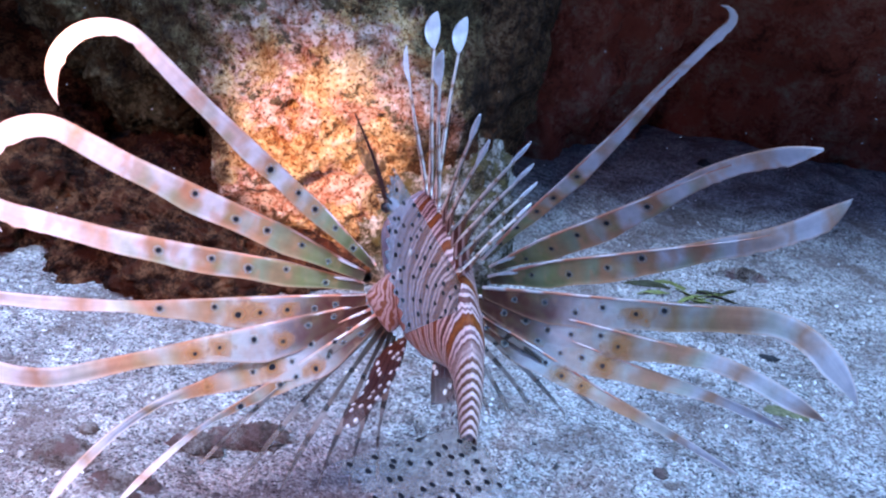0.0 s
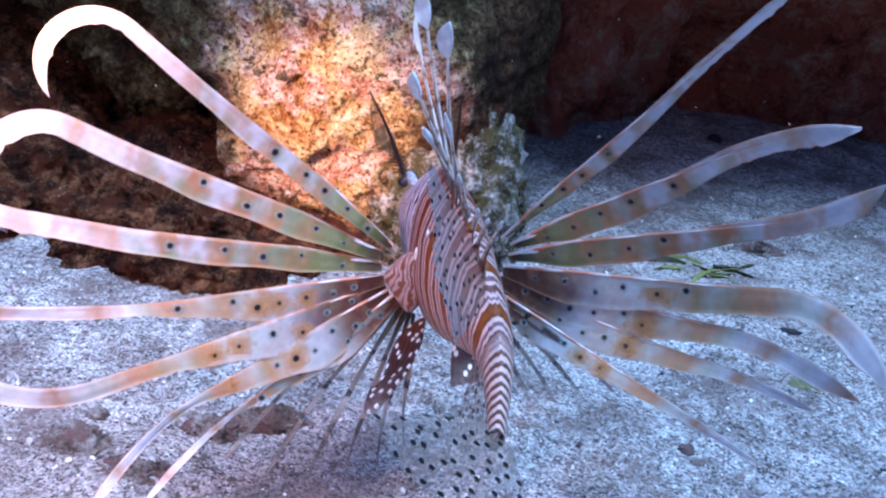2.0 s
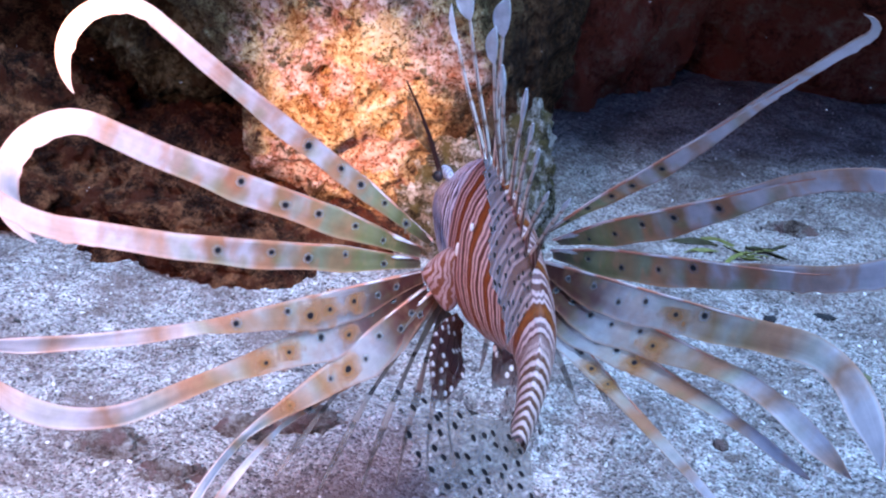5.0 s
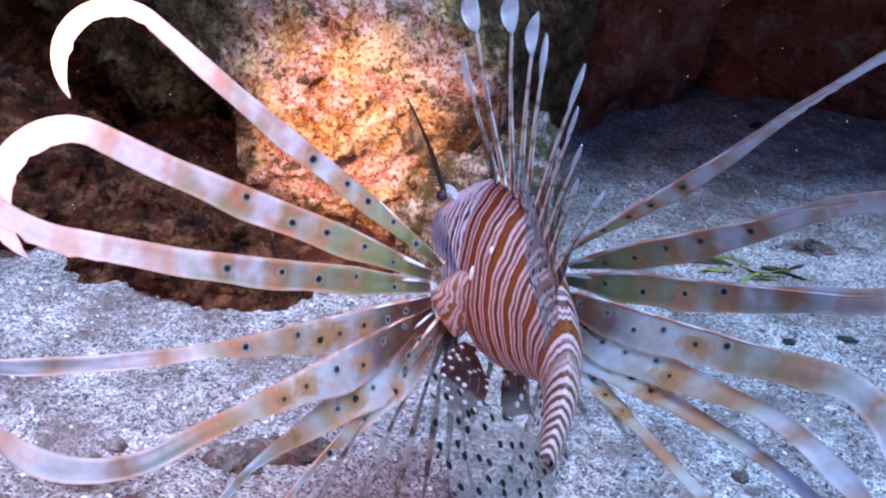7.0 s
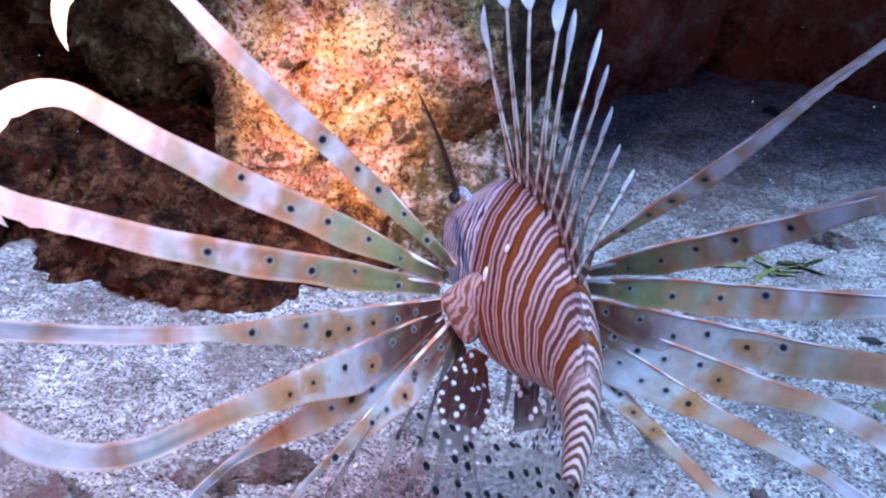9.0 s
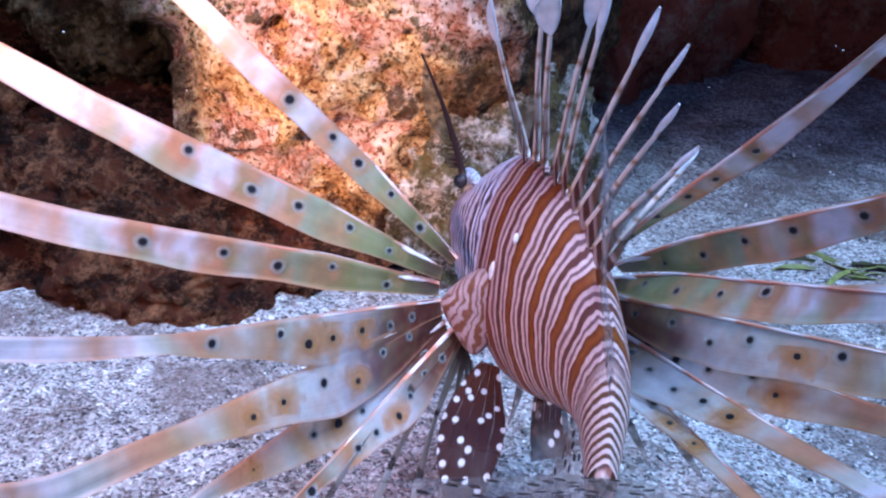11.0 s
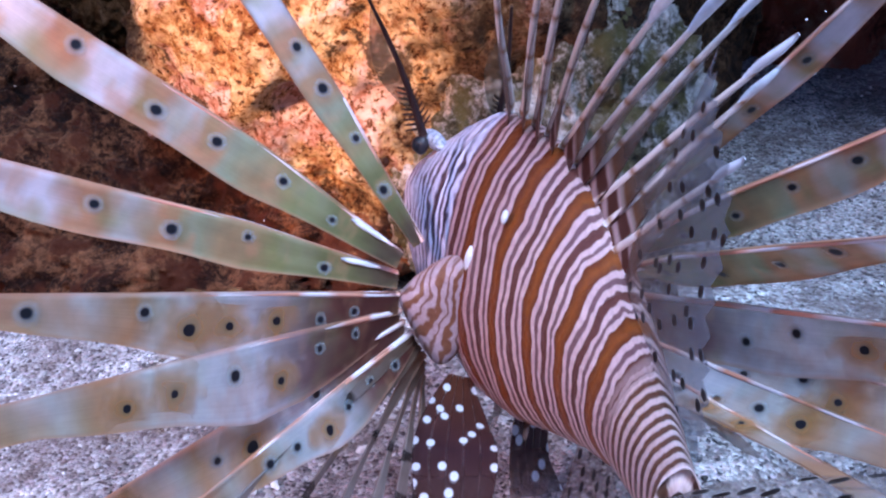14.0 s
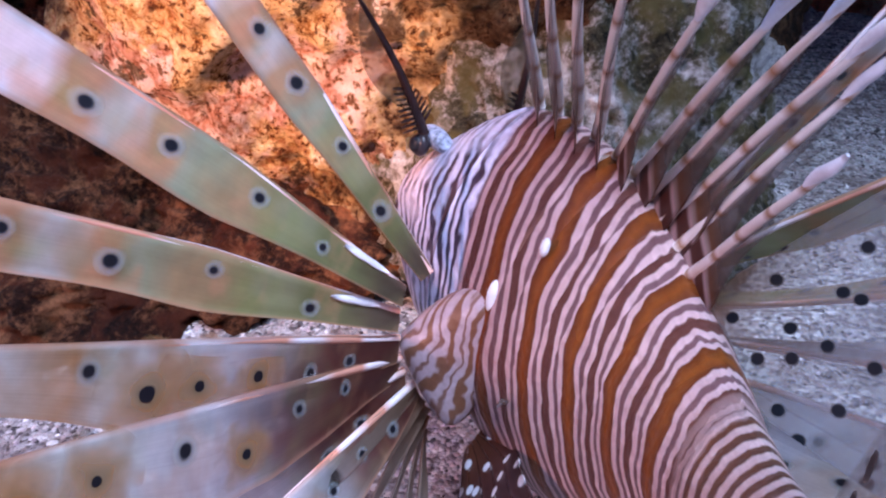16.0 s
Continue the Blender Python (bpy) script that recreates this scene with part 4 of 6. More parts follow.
pelvic("pelvic_l")
right_pelvic = part("pelvic_fin", scaled(blade(bent(0.20, -0.1, -0.2, 0.4, 20), lambda s: 0.02 + 0.02 * s, lambda s: 0.02 + 0.03 * s, 0.006, 0.012, 5)), PELVIC, fish)
right_pelvic.matrix_basis = pose(0.07 * U, 0.16 * U, -0.17 * U, 90, 52, -105)


FLAP = fin_material("flap_skin", [(0.0, (0.26, 0.16, 0.07)), (1.0, (0.34, 0.24, 0.14))], grey((0.0, 0.4), (1.0, 0.32)))


def antenna(key):
    path = [(0.32 * i / 16, 0, 0.008 * math.sin(i / 16 * math.pi)) for i in range(17)]
    ob = part("tentacle", scaled(tube(path, [0.009 * (1 - 0.7 * i / 16) for i in range(17)], 8)), DARK, fish, "dark feathered tentacle over the eye")
    flap = bent(0.24, 0.0, 0.0, 0.9, 16)
    bm = blade(flap, lambda s: 0.001, lambda s: 0.036 * math.sin(math.pi * s) ** 0.8, 0.003, 0.004)
    for v in bm.verts:
        v.co.x += 0.06
    part("flap", scaled(bm), FLAP, ob, "thin brown skin flap")
    for k in range(9):
        for side in (-1, 1):
            x = 0.018 + 0.012 * k
            w = 0.030 * (1 - 0.07 * k)
            cirrus = [(x + 0.004 * i, 0.0, side * w * i / 4) for i in range(5)]
            part("cirrus", scaled(tube(cirrus, [0.003, 0.0028, 0.0024, 0.002, 0.0012], 5)), DARK, ob)
    MOVING[key] = ob


antenna("antenna_l")
antenna("antenna_r")


seaweed()


def motions():
    walk(fish, [(t, pose(*p)) for t, *p in (
        (0, 0.06915, 0.57469, 0.1186, -1.192, 1.434, 16.63),
        (0.5, 0.06839, 0.57944, 0.11463, -0.316, 1.539, 16.563),
        (1, 0.06764, 0.5779, 0.11282, 1.232, 0.852, 15.969),
        (1.5, 0.0679, 0.57716, 0.11282, 1.468, 0.846, 15.846),
        (2, 0.06827, 0.57604, 0.11344, 1.564, 0.677, 15.449),
        (2.5, 0.0682, 0.5752, 0.11347, 1.762, 1.363, 15.253),
        (3, 0.06835, 0.57422, 0.11716, 0.786, 1.774, 15.133),
        (3.5, 0.06948, 0.5718, 0.12545, -1.302, -0.753, 15.469),
        (6, 0.0726, 0.56824, 0.12159, -0.779, 5.942, 18.847),
        (6.5, 0.07452, 0.57551, 0.11922, -0.414, 6.42, 20.629),
        (7, 0.07717, 0.57892, 0.11734, -0.319, 6.558, 21.61),
        (7.5, 0.08001, 0.58898, 0.11242, -0.158, 6.923, 22.399),
        (8, 0.08331, 0.60042, 0.10845, -1.526, 7.782, 22.94),
        (8.5, 0.08478, 0.59178, 0.11491, -3.717, 8.976, 21.549),
        (11, 0.08187, 0.62743, 0.09192, -2.691, 7.244, 18.532),
        (11.5, 0.08395, 0.63558, 0.09381, -4.019, 5.838, 19.459),
        (12, 0.08735, 0.64173, 0.09817, -6.528, 8.39, 20.902),
        (12.5, 0.09319, 0.65016, 0.09663, -6.236, 9.586, 23.751),
        (13, 0.10163, 0.66842, 0.08492, -3.298, 13.137, 30.747),
        (13.5, 0.10854, 0.69396, 0.07236, 0.058, 15.468, 39.117),
        (14, 0.1083, 0.70364, 0.0708, -0.14, 16.436, 41.328),
        (14.5, 0.10678, 0.70917, 0.06992, -0.95, 15.84, 41.808),
        (15, 0.10556, 0.71288, 0.06962, -1.641, 17.184, 42.01),
        (15.5, 0.1045, 0.71728, 0.068, -2.059, 17.558, 42.416),
        (16, 0.10318, 0.72285, 0.06654, -2.874, 18.731, 42.835),
    )])
    walk(MOVING["ray_l1"], [(t, pose(*p)) for t, *p in (
        (0, -0.02027, 0.0306, 0.00498, 7.27, -43.13, -166.97),
        (0.5, -0.02027, 0.0306, 0.00498, 8.7, -42.24, -168.88),
        (1, -0.02027, 0.0306, 0.00498, 9.51, -41.98, -170.25),
        (1.5, -0.02027, 0.0306, 0.00498, 9.78, -41.11, -170.42),
        (2, -0.02027, 0.0306, 0.00498, 10.03, -41.02, -170.98),
        (2.5, -0.02027, 0.0306, 0.00498, 10.14, -40.34, -170.98),
        (3, -0.02027, 0.0306, 0.00498, 10.45, -39.39, -171.18),
        (3.5, -0.02027, 0.0306, 0.00498, 9.52, -42.16, -169.95),
        (6, -0.02027, 0.0306, 0.00498, 18.87, -36.06, -176.04),
        (6.5, -0.02027, 0.0306, 0.00498, 21.78, -35.39, -179.82),
        (7, -0.02027, 0.0306, 0.00498, 23.65, -35.58, 178.01),
        (7.5, -0.02027, 0.0306, 0.00498, 25.21, -35.77, 173.36),
        (8, -0.02027, 0.0306, 0.00498, 28.15, -35.22, 166.28),
        (8.5, -0.02027, 0.0306, 0.00498, 21.97, -36.9, 175.95),
        (11, -0.02027, 0.0306, 0.00498, 21.44, -37.82, 168.59),
        (11.5, -0.02027, 0.0306, 0.00498, 21.82, -39.41, 167.19),
        (12, -0.02027, 0.0306, 0.00498, 19.2, -43.34, 170.82),
        (12.5, -0.02027, 0.0306, 0.00498, 18.78, -46.77, 170.42),
        (13, -0.02027, 0.0306, 0.00498, 23, -45.48, 163.3),
        (13.5, -0.02027, 0.0306, 0.00498, 27.31, -45.67, 156.11),
        (14, -0.02027, 0.0306, 0.00498, 29.95, -46.03, 155.25),
        (14.5, -0.02027, 0.0306, 0.00498, 36.04, -44.51, 149.02),
        (15, -0.02027, 0.0306, 0.00498, 30.74, -45.1, 156.22),
        (16, -0.02027, 0.0306, 0.00498, 27.17, -43.57, 159.9),
    )])
    walk(MOVING["ray_l2"], [(t, pose(*p)) for t, *p in (
        (0, -0.0241, 0.0306, 0.00179, 14.24, -26.51, -171.54),
        (0.5, -0.0241, 0.0306, 0.00179, 15.34, -25.26, -173.78),
        (1, -0.0241, 0.0306, 0.00179, 14.5, -25.97, -172.06),
        (1.5, -0.0241, 0.0306, 0.00179, 13.95, -25.66, -170.47),
        (2, -0.0241, 0.0306, 0.00179, 14.01, -25.31, -170.51),
        (2.5, -0.0241, 0.0306, 0.00179, 13.84, -24.82, -169.71),
        (3, -0.0241, 0.0306, 0.00179, 13.51, -24.17, -168.26),
        (3.5, -0.0241, 0.0306, 0.00179, 11.48, -27.55, -165.86),
        (6, -0.0241, 0.0306, 0.00179, 14.02, -22.4, -168.33),
        (6.5, -0.0241, 0.0306, 0.00179, 14.65, -22.34, -170.56),
        (7, -0.0241, 0.0306, 0.00179, 14.92, -22.42, -171.57),
        (7.5, -0.0241, 0.0306, 0.00179, 18, -21.76, -176.8),
        (8, -0.0241, 0.0306, 0.00179, 21.72, -19.82, 176.08),
        (8.5, -0.0241, 0.0306, 0.00179, 21.21, -20.98, -177.59),
        (11, -0.0241, 0.0306, 0.00179, 27.37, -22.63, -175.7),
        (11.5, -0.0241, 0.0306, 0.00179, 24.45, -24.58, -175.74),
        (12, -0.0241, 0.0306, 0.00179, 21.61, -24.68, -174.95),
        (12.5, -0.0241, 0.0306, 0.00179, 19.1, -26.55, -176.12),
        (13, -0.0241, 0.0306, 0.00179, 19.41, -24.17, 177.23),
        (13.5, -0.0241, 0.0306, 0.00179, 18.83, -24.03, 172.17),
        (14, -0.0241, 0.0306, 0.00179, 21.28, -25.23, 171.29),
        (14.5, -0.0241, 0.0306, 0.00179, 24.35, -26.1, 168.88),
        (15, -0.0241, 0.0306, 0.00179, 24.85, -26.8, 173.69),
        (16, -0.0241, 0.0306, 0.00179, 28.77, -26.53, 176.25),
    )])
    walk(MOVING["ray_l3"], [(t, pose(*p)) for t, *p in (
        (0, -0.0241, 0.0306, -0.00267, 17.28, -13.55, -167.68),
        (0.5, -0.0241, 0.0306, -0.00267, 17.05, -12.35, -169.3),
        (1, -0.0241, 0.0306, -0.00267, 15.79, -13.18, -166.54),
        (1.5, -0.0241, 0.0306, -0.00267, 15.17, -12.55, -165.82),
        (2, -0.0241, 0.0306, -0.00267, 14.48, -12.2, -165.14),
        (2.5, -0.0241, 0.0306, -0.00267, 13.61, -12.21, -163.28),
        (3, -0.0241, 0.0306, -0.00267, 12.79, -12.11, -161.51),
        (3.5, -0.0241, 0.0306, -0.00267, 11.92, -14.97, -159.33),
        (6, -0.0241, 0.0306, -0.00267, 15.16, -12.27, -156.88),
        (6.5, -0.0241, 0.0306, -0.00267, 15.6, -12.45, -158.8),
        (7, -0.0241, 0.0306, -0.00267, 15.92, -12.84, -159.52),
        (7.5, -0.0241, 0.0306, -0.00267, 15.55, -11.53, -164.26),
        (8, -0.0241, 0.0306, -0.00267, 15.33, -9.41, -169.95),
        (8.5, -0.0241, 0.0306, -0.00267, 13.92, -10.07, -166.44),
        (11, -0.0241, 0.0306, -0.00267, 8.07, -11.43, -165.21),
        (11.5, -0.0241, 0.0306, -0.00267, 8.52, -12.33, -165.66),
        (12, -0.0241, 0.0306, -0.00267, 9.37, -11.74, -165.75),
        (12.5, -0.0241, 0.0306, -0.00267, 10.13, -12.6, -168.44),
        (13, -0.0241, 0.0306, -0.00267, 12.23, -9.68, -175.1),
        (13.5, -0.0241, 0.0306, -0.00267, 13.8, -8.32, 179.2),
        (14, -0.0241, 0.0306, -0.00267, 17.04, -10.02, -178.28),
        (14.5, -0.0241, 0.0306, -0.00267, 20.11, -12.32, -175.65),
        (15, -0.0241, 0.0306, -0.00267, 17.5, -12.78, -173.34),
        (16, -0.0241, 0.0306, -0.00267, 13.41, -12.12, -174.19),
    )])
    walk(MOVING["ray_l4"], [(t, pose(*p)) for t, *p in (
        (0, -0.02282, 0.0306, -0.00778, 20.61, -4.53, -164.61),
        (0.5, -0.02282, 0.0306, -0.00778, 20.74, -4.13, -163.82),
        (1, -0.02282, 0.0306, -0.00778, 20.87, -3.73, -163.02),
        (1.5, -0.02282, 0.0306, -0.00778, 21.02, -3.35, -162.23),
        (2, -0.02282, 0.0306, -0.00778, 21.28, -3.31, -159.96),
        (2.5, -0.02282, 0.0306, -0.00778, 21.56, -3.3, -157.68),
        (3, -0.02282, 0.0306, -0.00778, 21.41, -4.65, -154.77),
        (3.5, -0.02282, 0.0306, -0.00778, 21.08, -6.42, -152.18),
        (6, -0.02282, 0.0306, -0.00778, 23.77, -3.28, -148.6),
        (6.5, -0.02282, 0.0306, -0.00778, 23.19, -3.74, -150.28),
        (7, -0.02282, 0.0306, -0.00778, 22.72, -4.45, -151.14),
        (7.5, -0.02282, 0.0306, -0.00778, 22.43, -3.82, -153.65),
        (8, -0.02282, 0.0306, -0.00778, 22.19, -2.12, -157.73),
        (8.5, -0.02282, 0.0306, -0.00778, 22.16, -4.63, -153.37),
        (11, -0.02282, 0.0306, -0.00778, 21.68, -9.46, -143.6),
        (11.5, -0.02282, 0.0306, -0.00778, 20.9, -10.19, -143.86),
        (12, -0.02282, 0.0306, -0.00778, 20.91, -10.4, -141.79),
        (12.5, -0.02282, 0.0306, -0.00778, 19.34, -11.95, -142.74),
        (13, -0.02282, 0.0306, -0.00778, 19.81, -9.91, -147.7),
        (13.5, -0.02282, 0.0306, -0.00778, 19.62, -9.11, -151.44),
        (14, -0.02282, 0.0306, -0.00778, 19.53, -9.58, -154.6),
        (14.5, -0.02282, 0.0306, -0.00778, 19.58, -9.85, -157.68),
        (15, -0.02282, 0.0306, -0.00778, 18.68, -11.91, -154.3),
        (16, -0.02282, 0.0306, -0.00778, 17.41, -13.77, -151.03),
    )])
    walk(MOVING["ray_l5"], [(t, pose(*p)) for t, *p in (
        (0, -0.02155, 0.0306, -0.0116, 23.37, 1.94, -158.6),
        (1.5, -0.02155, 0.0306, -0.0116, 24.21, 4.24, -156.42),
        (2.5, -0.02155, 0.0306, -0.0116, 24.83, 5.76, -154.95),
        (3, -0.02155, 0.0306, -0.0116, 25.08, 4.88, -152.53),
        (3.5, -0.02155, 0.0306, -0.0116, 25.35, 3.33, -150.31),
        (6, -0.02155, 0.0306, -0.0116, 27.31, 3.91, -147.71),
        (7, -0.02155, 0.0306, -0.0116, 28.17, 4.15, -146.7),
        (8.5, -0.02155, 0.0306, -0.0116, 28.16, 2.38, -144.66),
        (11, -0.02155, 0.0306, -0.0116, 27.89, -0.57, -141.29),
        (12.5, -0.02155, 0.0306, -0.0116, 25.1, -6.04, -137.22),
        (13, -0.02155, 0.0306, -0.0116, 24.66, -4.92, -140.4),
        (13.5, -0.02155, 0.0306, -0.0116, 23.82, -4.99, -142.89),
        (14.5, -0.02155, 0.0306, -0.0116, 21.87, -7.44, -147.31),
        (16, -0.02155, 0.0306, -0.0116, 20.91, -8.65, -147.09),
    )])
    walk(MOVING["ray_l6"], [(t, pose(*p)) for t, *p in (
        (0, -0.02027, 0.0306, -0.01415, 27.15, 12.82, -156.73),
        (1.5, -0.02027, 0.0306, -0.01415, 28.14, 13.07, -152.8),
        (2.5, -0.02027, 0.0306, -0.01415, 29.71, 14.54, -149.26),
        (3, -0.02027, 0.0306, -0.01415, 30.38, 14.08, -146.97),
        (3.5, -0.02027, 0.0306, -0.01415, 30.9, 13.3, -145.76),
        (6, -0.02027, 0.0306, -0.01415, 36.17, 16.3, -140.75),
        (7, -0.02027, 0.0306, -0.01415, 34.34, 16.28, -144.44),
        (8.5, -0.02027, 0.0306, -0.01415, 32.44, 15.98, -147.69),
        (11, -0.02027, 0.0306, -0.01415, 34.24, 12.61, -142.61),
        (12.5, -0.02027, 0.0306, -0.01415, 30.87, 8.72, -139.28),
        (13, -0.02027, 0.0306, -0.01415, 29.37, 10.06, -141.4),
        (13.5, -0.02027, 0.0306, -0.01415, 27.94, 11.4, -143.58),
        (14.5, -0.02027, 0.0306, -0.01415, 26.94, 9.16, -149.42),
        (16, -0.02027, 0.0306, -0.01415, 27.44, 14.14, -155.55),
    )])
    walk(MOVING["ray_l7"], [(t, pose(*p)) for t, *p in (
        (0, -0.01772, 0.0306, -0.0167, 31.7, 18.8, -151.11),
        (1.5, -0.01772, 0.0306, -0.0167, 32.67, 19.24, -149.61),
        (2.5, -0.01772, 0.0306, -0.0167, 33.75, 20.6, -148.39),
        (3, -0.01772, 0.0306, -0.0167, 34.25, 19.41, -147.04),
        (3.5, -0.01772, 0.0306, -0.0167, 34.76, 18.16, -145.64),
        (6, -0.01772, 0.0306, -0.0167, 38.71, 21.45, -141.16),
        (7, -0.01772, 0.0306, -0.0167, 40.42, 22.73, -139.34),
        (8.5, -0.01772, 0.0306, -0.0167, 41.13, 20.26, -137.41),
        (11, -0.01772, 0.0306, -0.0167, 41.94, 16.06, -134.37),
        (12.5, -0.01772, 0.0306, -0.0167, 38.75, 9.05, -133.71),
        (13, -0.01772, 0.0306, -0.0167, 37.43, 9.31, -135.73),
        (13.5, -0.01772, 0.0306, -0.0167, 36.24, 9.56, -137.76),
        (14.5, -0.01772, 0.0306, -0.0167, 33.81, 10.48, -141.94),
        (16, -0.01772, 0.0306, -0.0167, 33.76, 11.43, -141.92),
    )])
    walk(MOVING["ray_r1"], [(t, pose(*p)) for t, *p in (
        (0, 0.02231, 0.02933, 0.00956, 49.2, -52.89, -60.47),
        (0.5, 0.02231, 0.02933, 0.00956, 46.27, -54.27, -57.62),
        (1, 0.02231, 0.02933, 0.00956, 43.02, -54.42, -55.11),
        (1.5, 0.02231, 0.02933, 0.00956, 43.98, -53.33, -56.68),
        (2, 0.02231, 0.02933, 0.00956, 40.49, -52.3, -54.68),
        (2.5, 0.02231, 0.02933, 0.00956, 39.57, -51.2, -54.82),
        (3, 0.02231, 0.02933, 0.00956, 42.1, -49.82, -57.93),
        (3.5, 0.02231, 0.02933, 0.00956, 41.72, -44.27, -61.85),
        (6, 0.02231, 0.02933, 0.00956, 52.75, -45.95, -68.79),
        (6.5, 0.02231, 0.02933, 0.00956, 55.02, -46.94, -69.79),
        (7, 0.02231, 0.02933, 0.00956, 56.35, -47.62, -70.4),
        (7.5, 0.02231, 0.02933, 0.00956, 51.56, -48.34, -67.1),
        (8, 0.02231, 0.02933, 0.00956, 44.71, -48.86, -62.18),
        (8.5, 0.02231, 0.02933, 0.00956, 61.35, -48.9, -73.26),
        (11, 0.02231, 0.02933, 0.00956, 67.82, -47.61, -78.28),
        (11.5, 0.02231, 0.02933, 0.00956, 72.53, -48.22, -81.11),
        (12, 0.02231, 0.02933, 0.00956, 77.31, -48.72, -84.02),
        (12.5, 0.02231, 0.02933, 0.00956, 82.13, -49.1, -86.97),
        (13, 0.02231, 0.02933, 0.00956, 81.33, -51.49, -86.62),
        (13.5, 0.02231, 0.02933, 0.00956, 80.57, -53.89, -86.23),
        (14, 0.02231, 0.02933, 0.00956, 73.07, -57.39, -77.4),
        (14.5, 0.02231, 0.02933, 0.00956, 63.79, -60.1, -66.93),
        (15, 0.02231, 0.02933, 0.00956, 67.81, -62.29, -68.91),
        (16, 0.02231, 0.02933, 0.00956, 76.09, -66.61, -73.72),
    )])
    walk(MOVING["ray_r2"], [(t, pose(*p)) for t, *p in (
        (0, 0.02614, 0.02933, 0.00638, 25.05, -37.33, -50.75),
        (0.5, 0.02614, 0.02933, 0.00638, 23.62, -37.57, -50.49),
        (1, 0.02614, 0.02933, 0.00638, 22.17, -37.82, -50.23),
        (1.5, 0.02614, 0.02933, 0.00638, 20.72, -38.07, -49.97),
        (2, 0.02614, 0.02933, 0.00638, 19.91, -37.46, -51.57),
        (2.5, 0.02614, 0.02933, 0.00638, 19, -36.81, -53.12),
        (3, 0.02614, 0.02933, 0.00638, 17.59, -33.77, -57.79),
        (3.5, 0.02614, 0.02933, 0.00638, 15.96, -30.23, -62.05),
        (6, 0.02614, 0.02933, 0.00638, 25.48, -32.25, -66.02),
        (6.5, 0.02614, 0.02933, 0.00638, 25.85, -32.56, -65.66),
        (7, 0.02614, 0.02933, 0.00638, 26.19, -32.87, -65.29),
        (7.5, 0.02614, 0.02933, 0.00638, 24.35, -32.95, -64.43),
        (8, 0.02614, 0.02933, 0.00638, 22.52, -33.03, -63.58),
        (8.5, 0.02614, 0.02933, 0.00638, 20.71, -33.11, -62.71),
        (11, 0.02614, 0.02933, 0.00638, 19.65, -31.61, -67.51),
        (11.5, 0.02614, 0.02933, 0.00638, 24.86, -33.22, -69.14),
        (12, 0.02614, 0.02933, 0.00638, 30.33, -34.77, -70.96),
        (12.5, 0.02614, 0.02933, 0.00638, 36.05, -36.23, -72.96),
        (13, 0.02614, 0.02933, 0.00638, 38.45, -38.76, -72.03),
        (13.5, 0.02614, 0.02933, 0.00638, 40.62, -41.27, -71.07),
        (14, 0.02614, 0.02933, 0.00638, 35.85, -41.98, -62.98),
        (14.5, 0.02614, 0.02933, 0.00638, 30.63, -42.19, -54.72),
        (15, 0.02614, 0.02933, 0.00638, 41.44, -43.71, -60.97),
        (16, 0.02614, 0.02933, 0.00638, 66.99, -45.97, -73.84),
    )])
    walk(MOVING["ray_r3"], [(t, pose(*p)) for t, *p in (
        (0, 0.02614, 0.02933, 0.00191, -0.37, -23.5, -40.18),
        (0.5, 0.02614, 0.02933, 0.00191, 2.5, -23.91, -40.88),
        (1, 0.02614, 0.02933, 0.00191, 5.38, -24.34, -41.58),
        (1.5, 0.02614, 0.02933, 0.00191, 8.28, -24.76, -42.28),
        (2, 0.02614, 0.02933, 0.00191, 10.96, -24.31, -45.08),
        (2.5, 0.02614, 0.02933, 0.00191, 13.47, -23.8, -47.85),
        (3, 0.02614, 0.02933, 0.00191, 14.66, -21.83, -53.59),
        (3.5, 0.02614, 0.02933, 0.00191, 9.72, -19.36, -59.3),
        (6, 0.02614, 0.02933, 0.00191, 0.27, -19.12, -65.71),
        (6.5, 0.02614, 0.02933, 0.00191, -0.75, -19.55, -64.92),
        (7, 0.02614, 0.02933, 0.00191, -1.88, -19.98, -64.12),
        (7.5, 0.02614, 0.02933, 0.00191, -7.26, -19.83, -61.38),
        (8, 0.02614, 0.02933, 0.00191, -12.52, -19.66, -58.63),
        (8.5, 0.02614, 0.02933, 0.00191, -17.7, -19.47, -55.88),
        (11, 0.02614, 0.02933, 0.00191, -35.28, -21.79, -86.16),
        (11.5, 0.02614, 0.02933, 0.00191, -25.07, -22.44, -86.53),
        (12, 0.02614, 0.02933, 0.00191, -12.99, -23.24, -87.1),
        (12.5, 0.02614, 0.02933, 0.00191, 2.69, -24.14, -88.1),
        (13, 0.02614, 0.02933, 0.00191, 39.68, -26.2, -89.93),
        (13.5, 0.02614, 0.02933, 0.00191, 59.23, -28.45, -90.82),
        (14, 0.02614, 0.02933, 0.00191, 61.81, -28.76, -86.23),
        (14.5, 0.02614, 0.02933, 0.00191, 61.41, -29.52, -81.17),
        (15, 0.02614, 0.02933, 0.00191, 81.84, -30.5, -85.12),
        (16, 0.02614, 0.02933, 0.00191, 115.91, -31.9, -92),
    )])
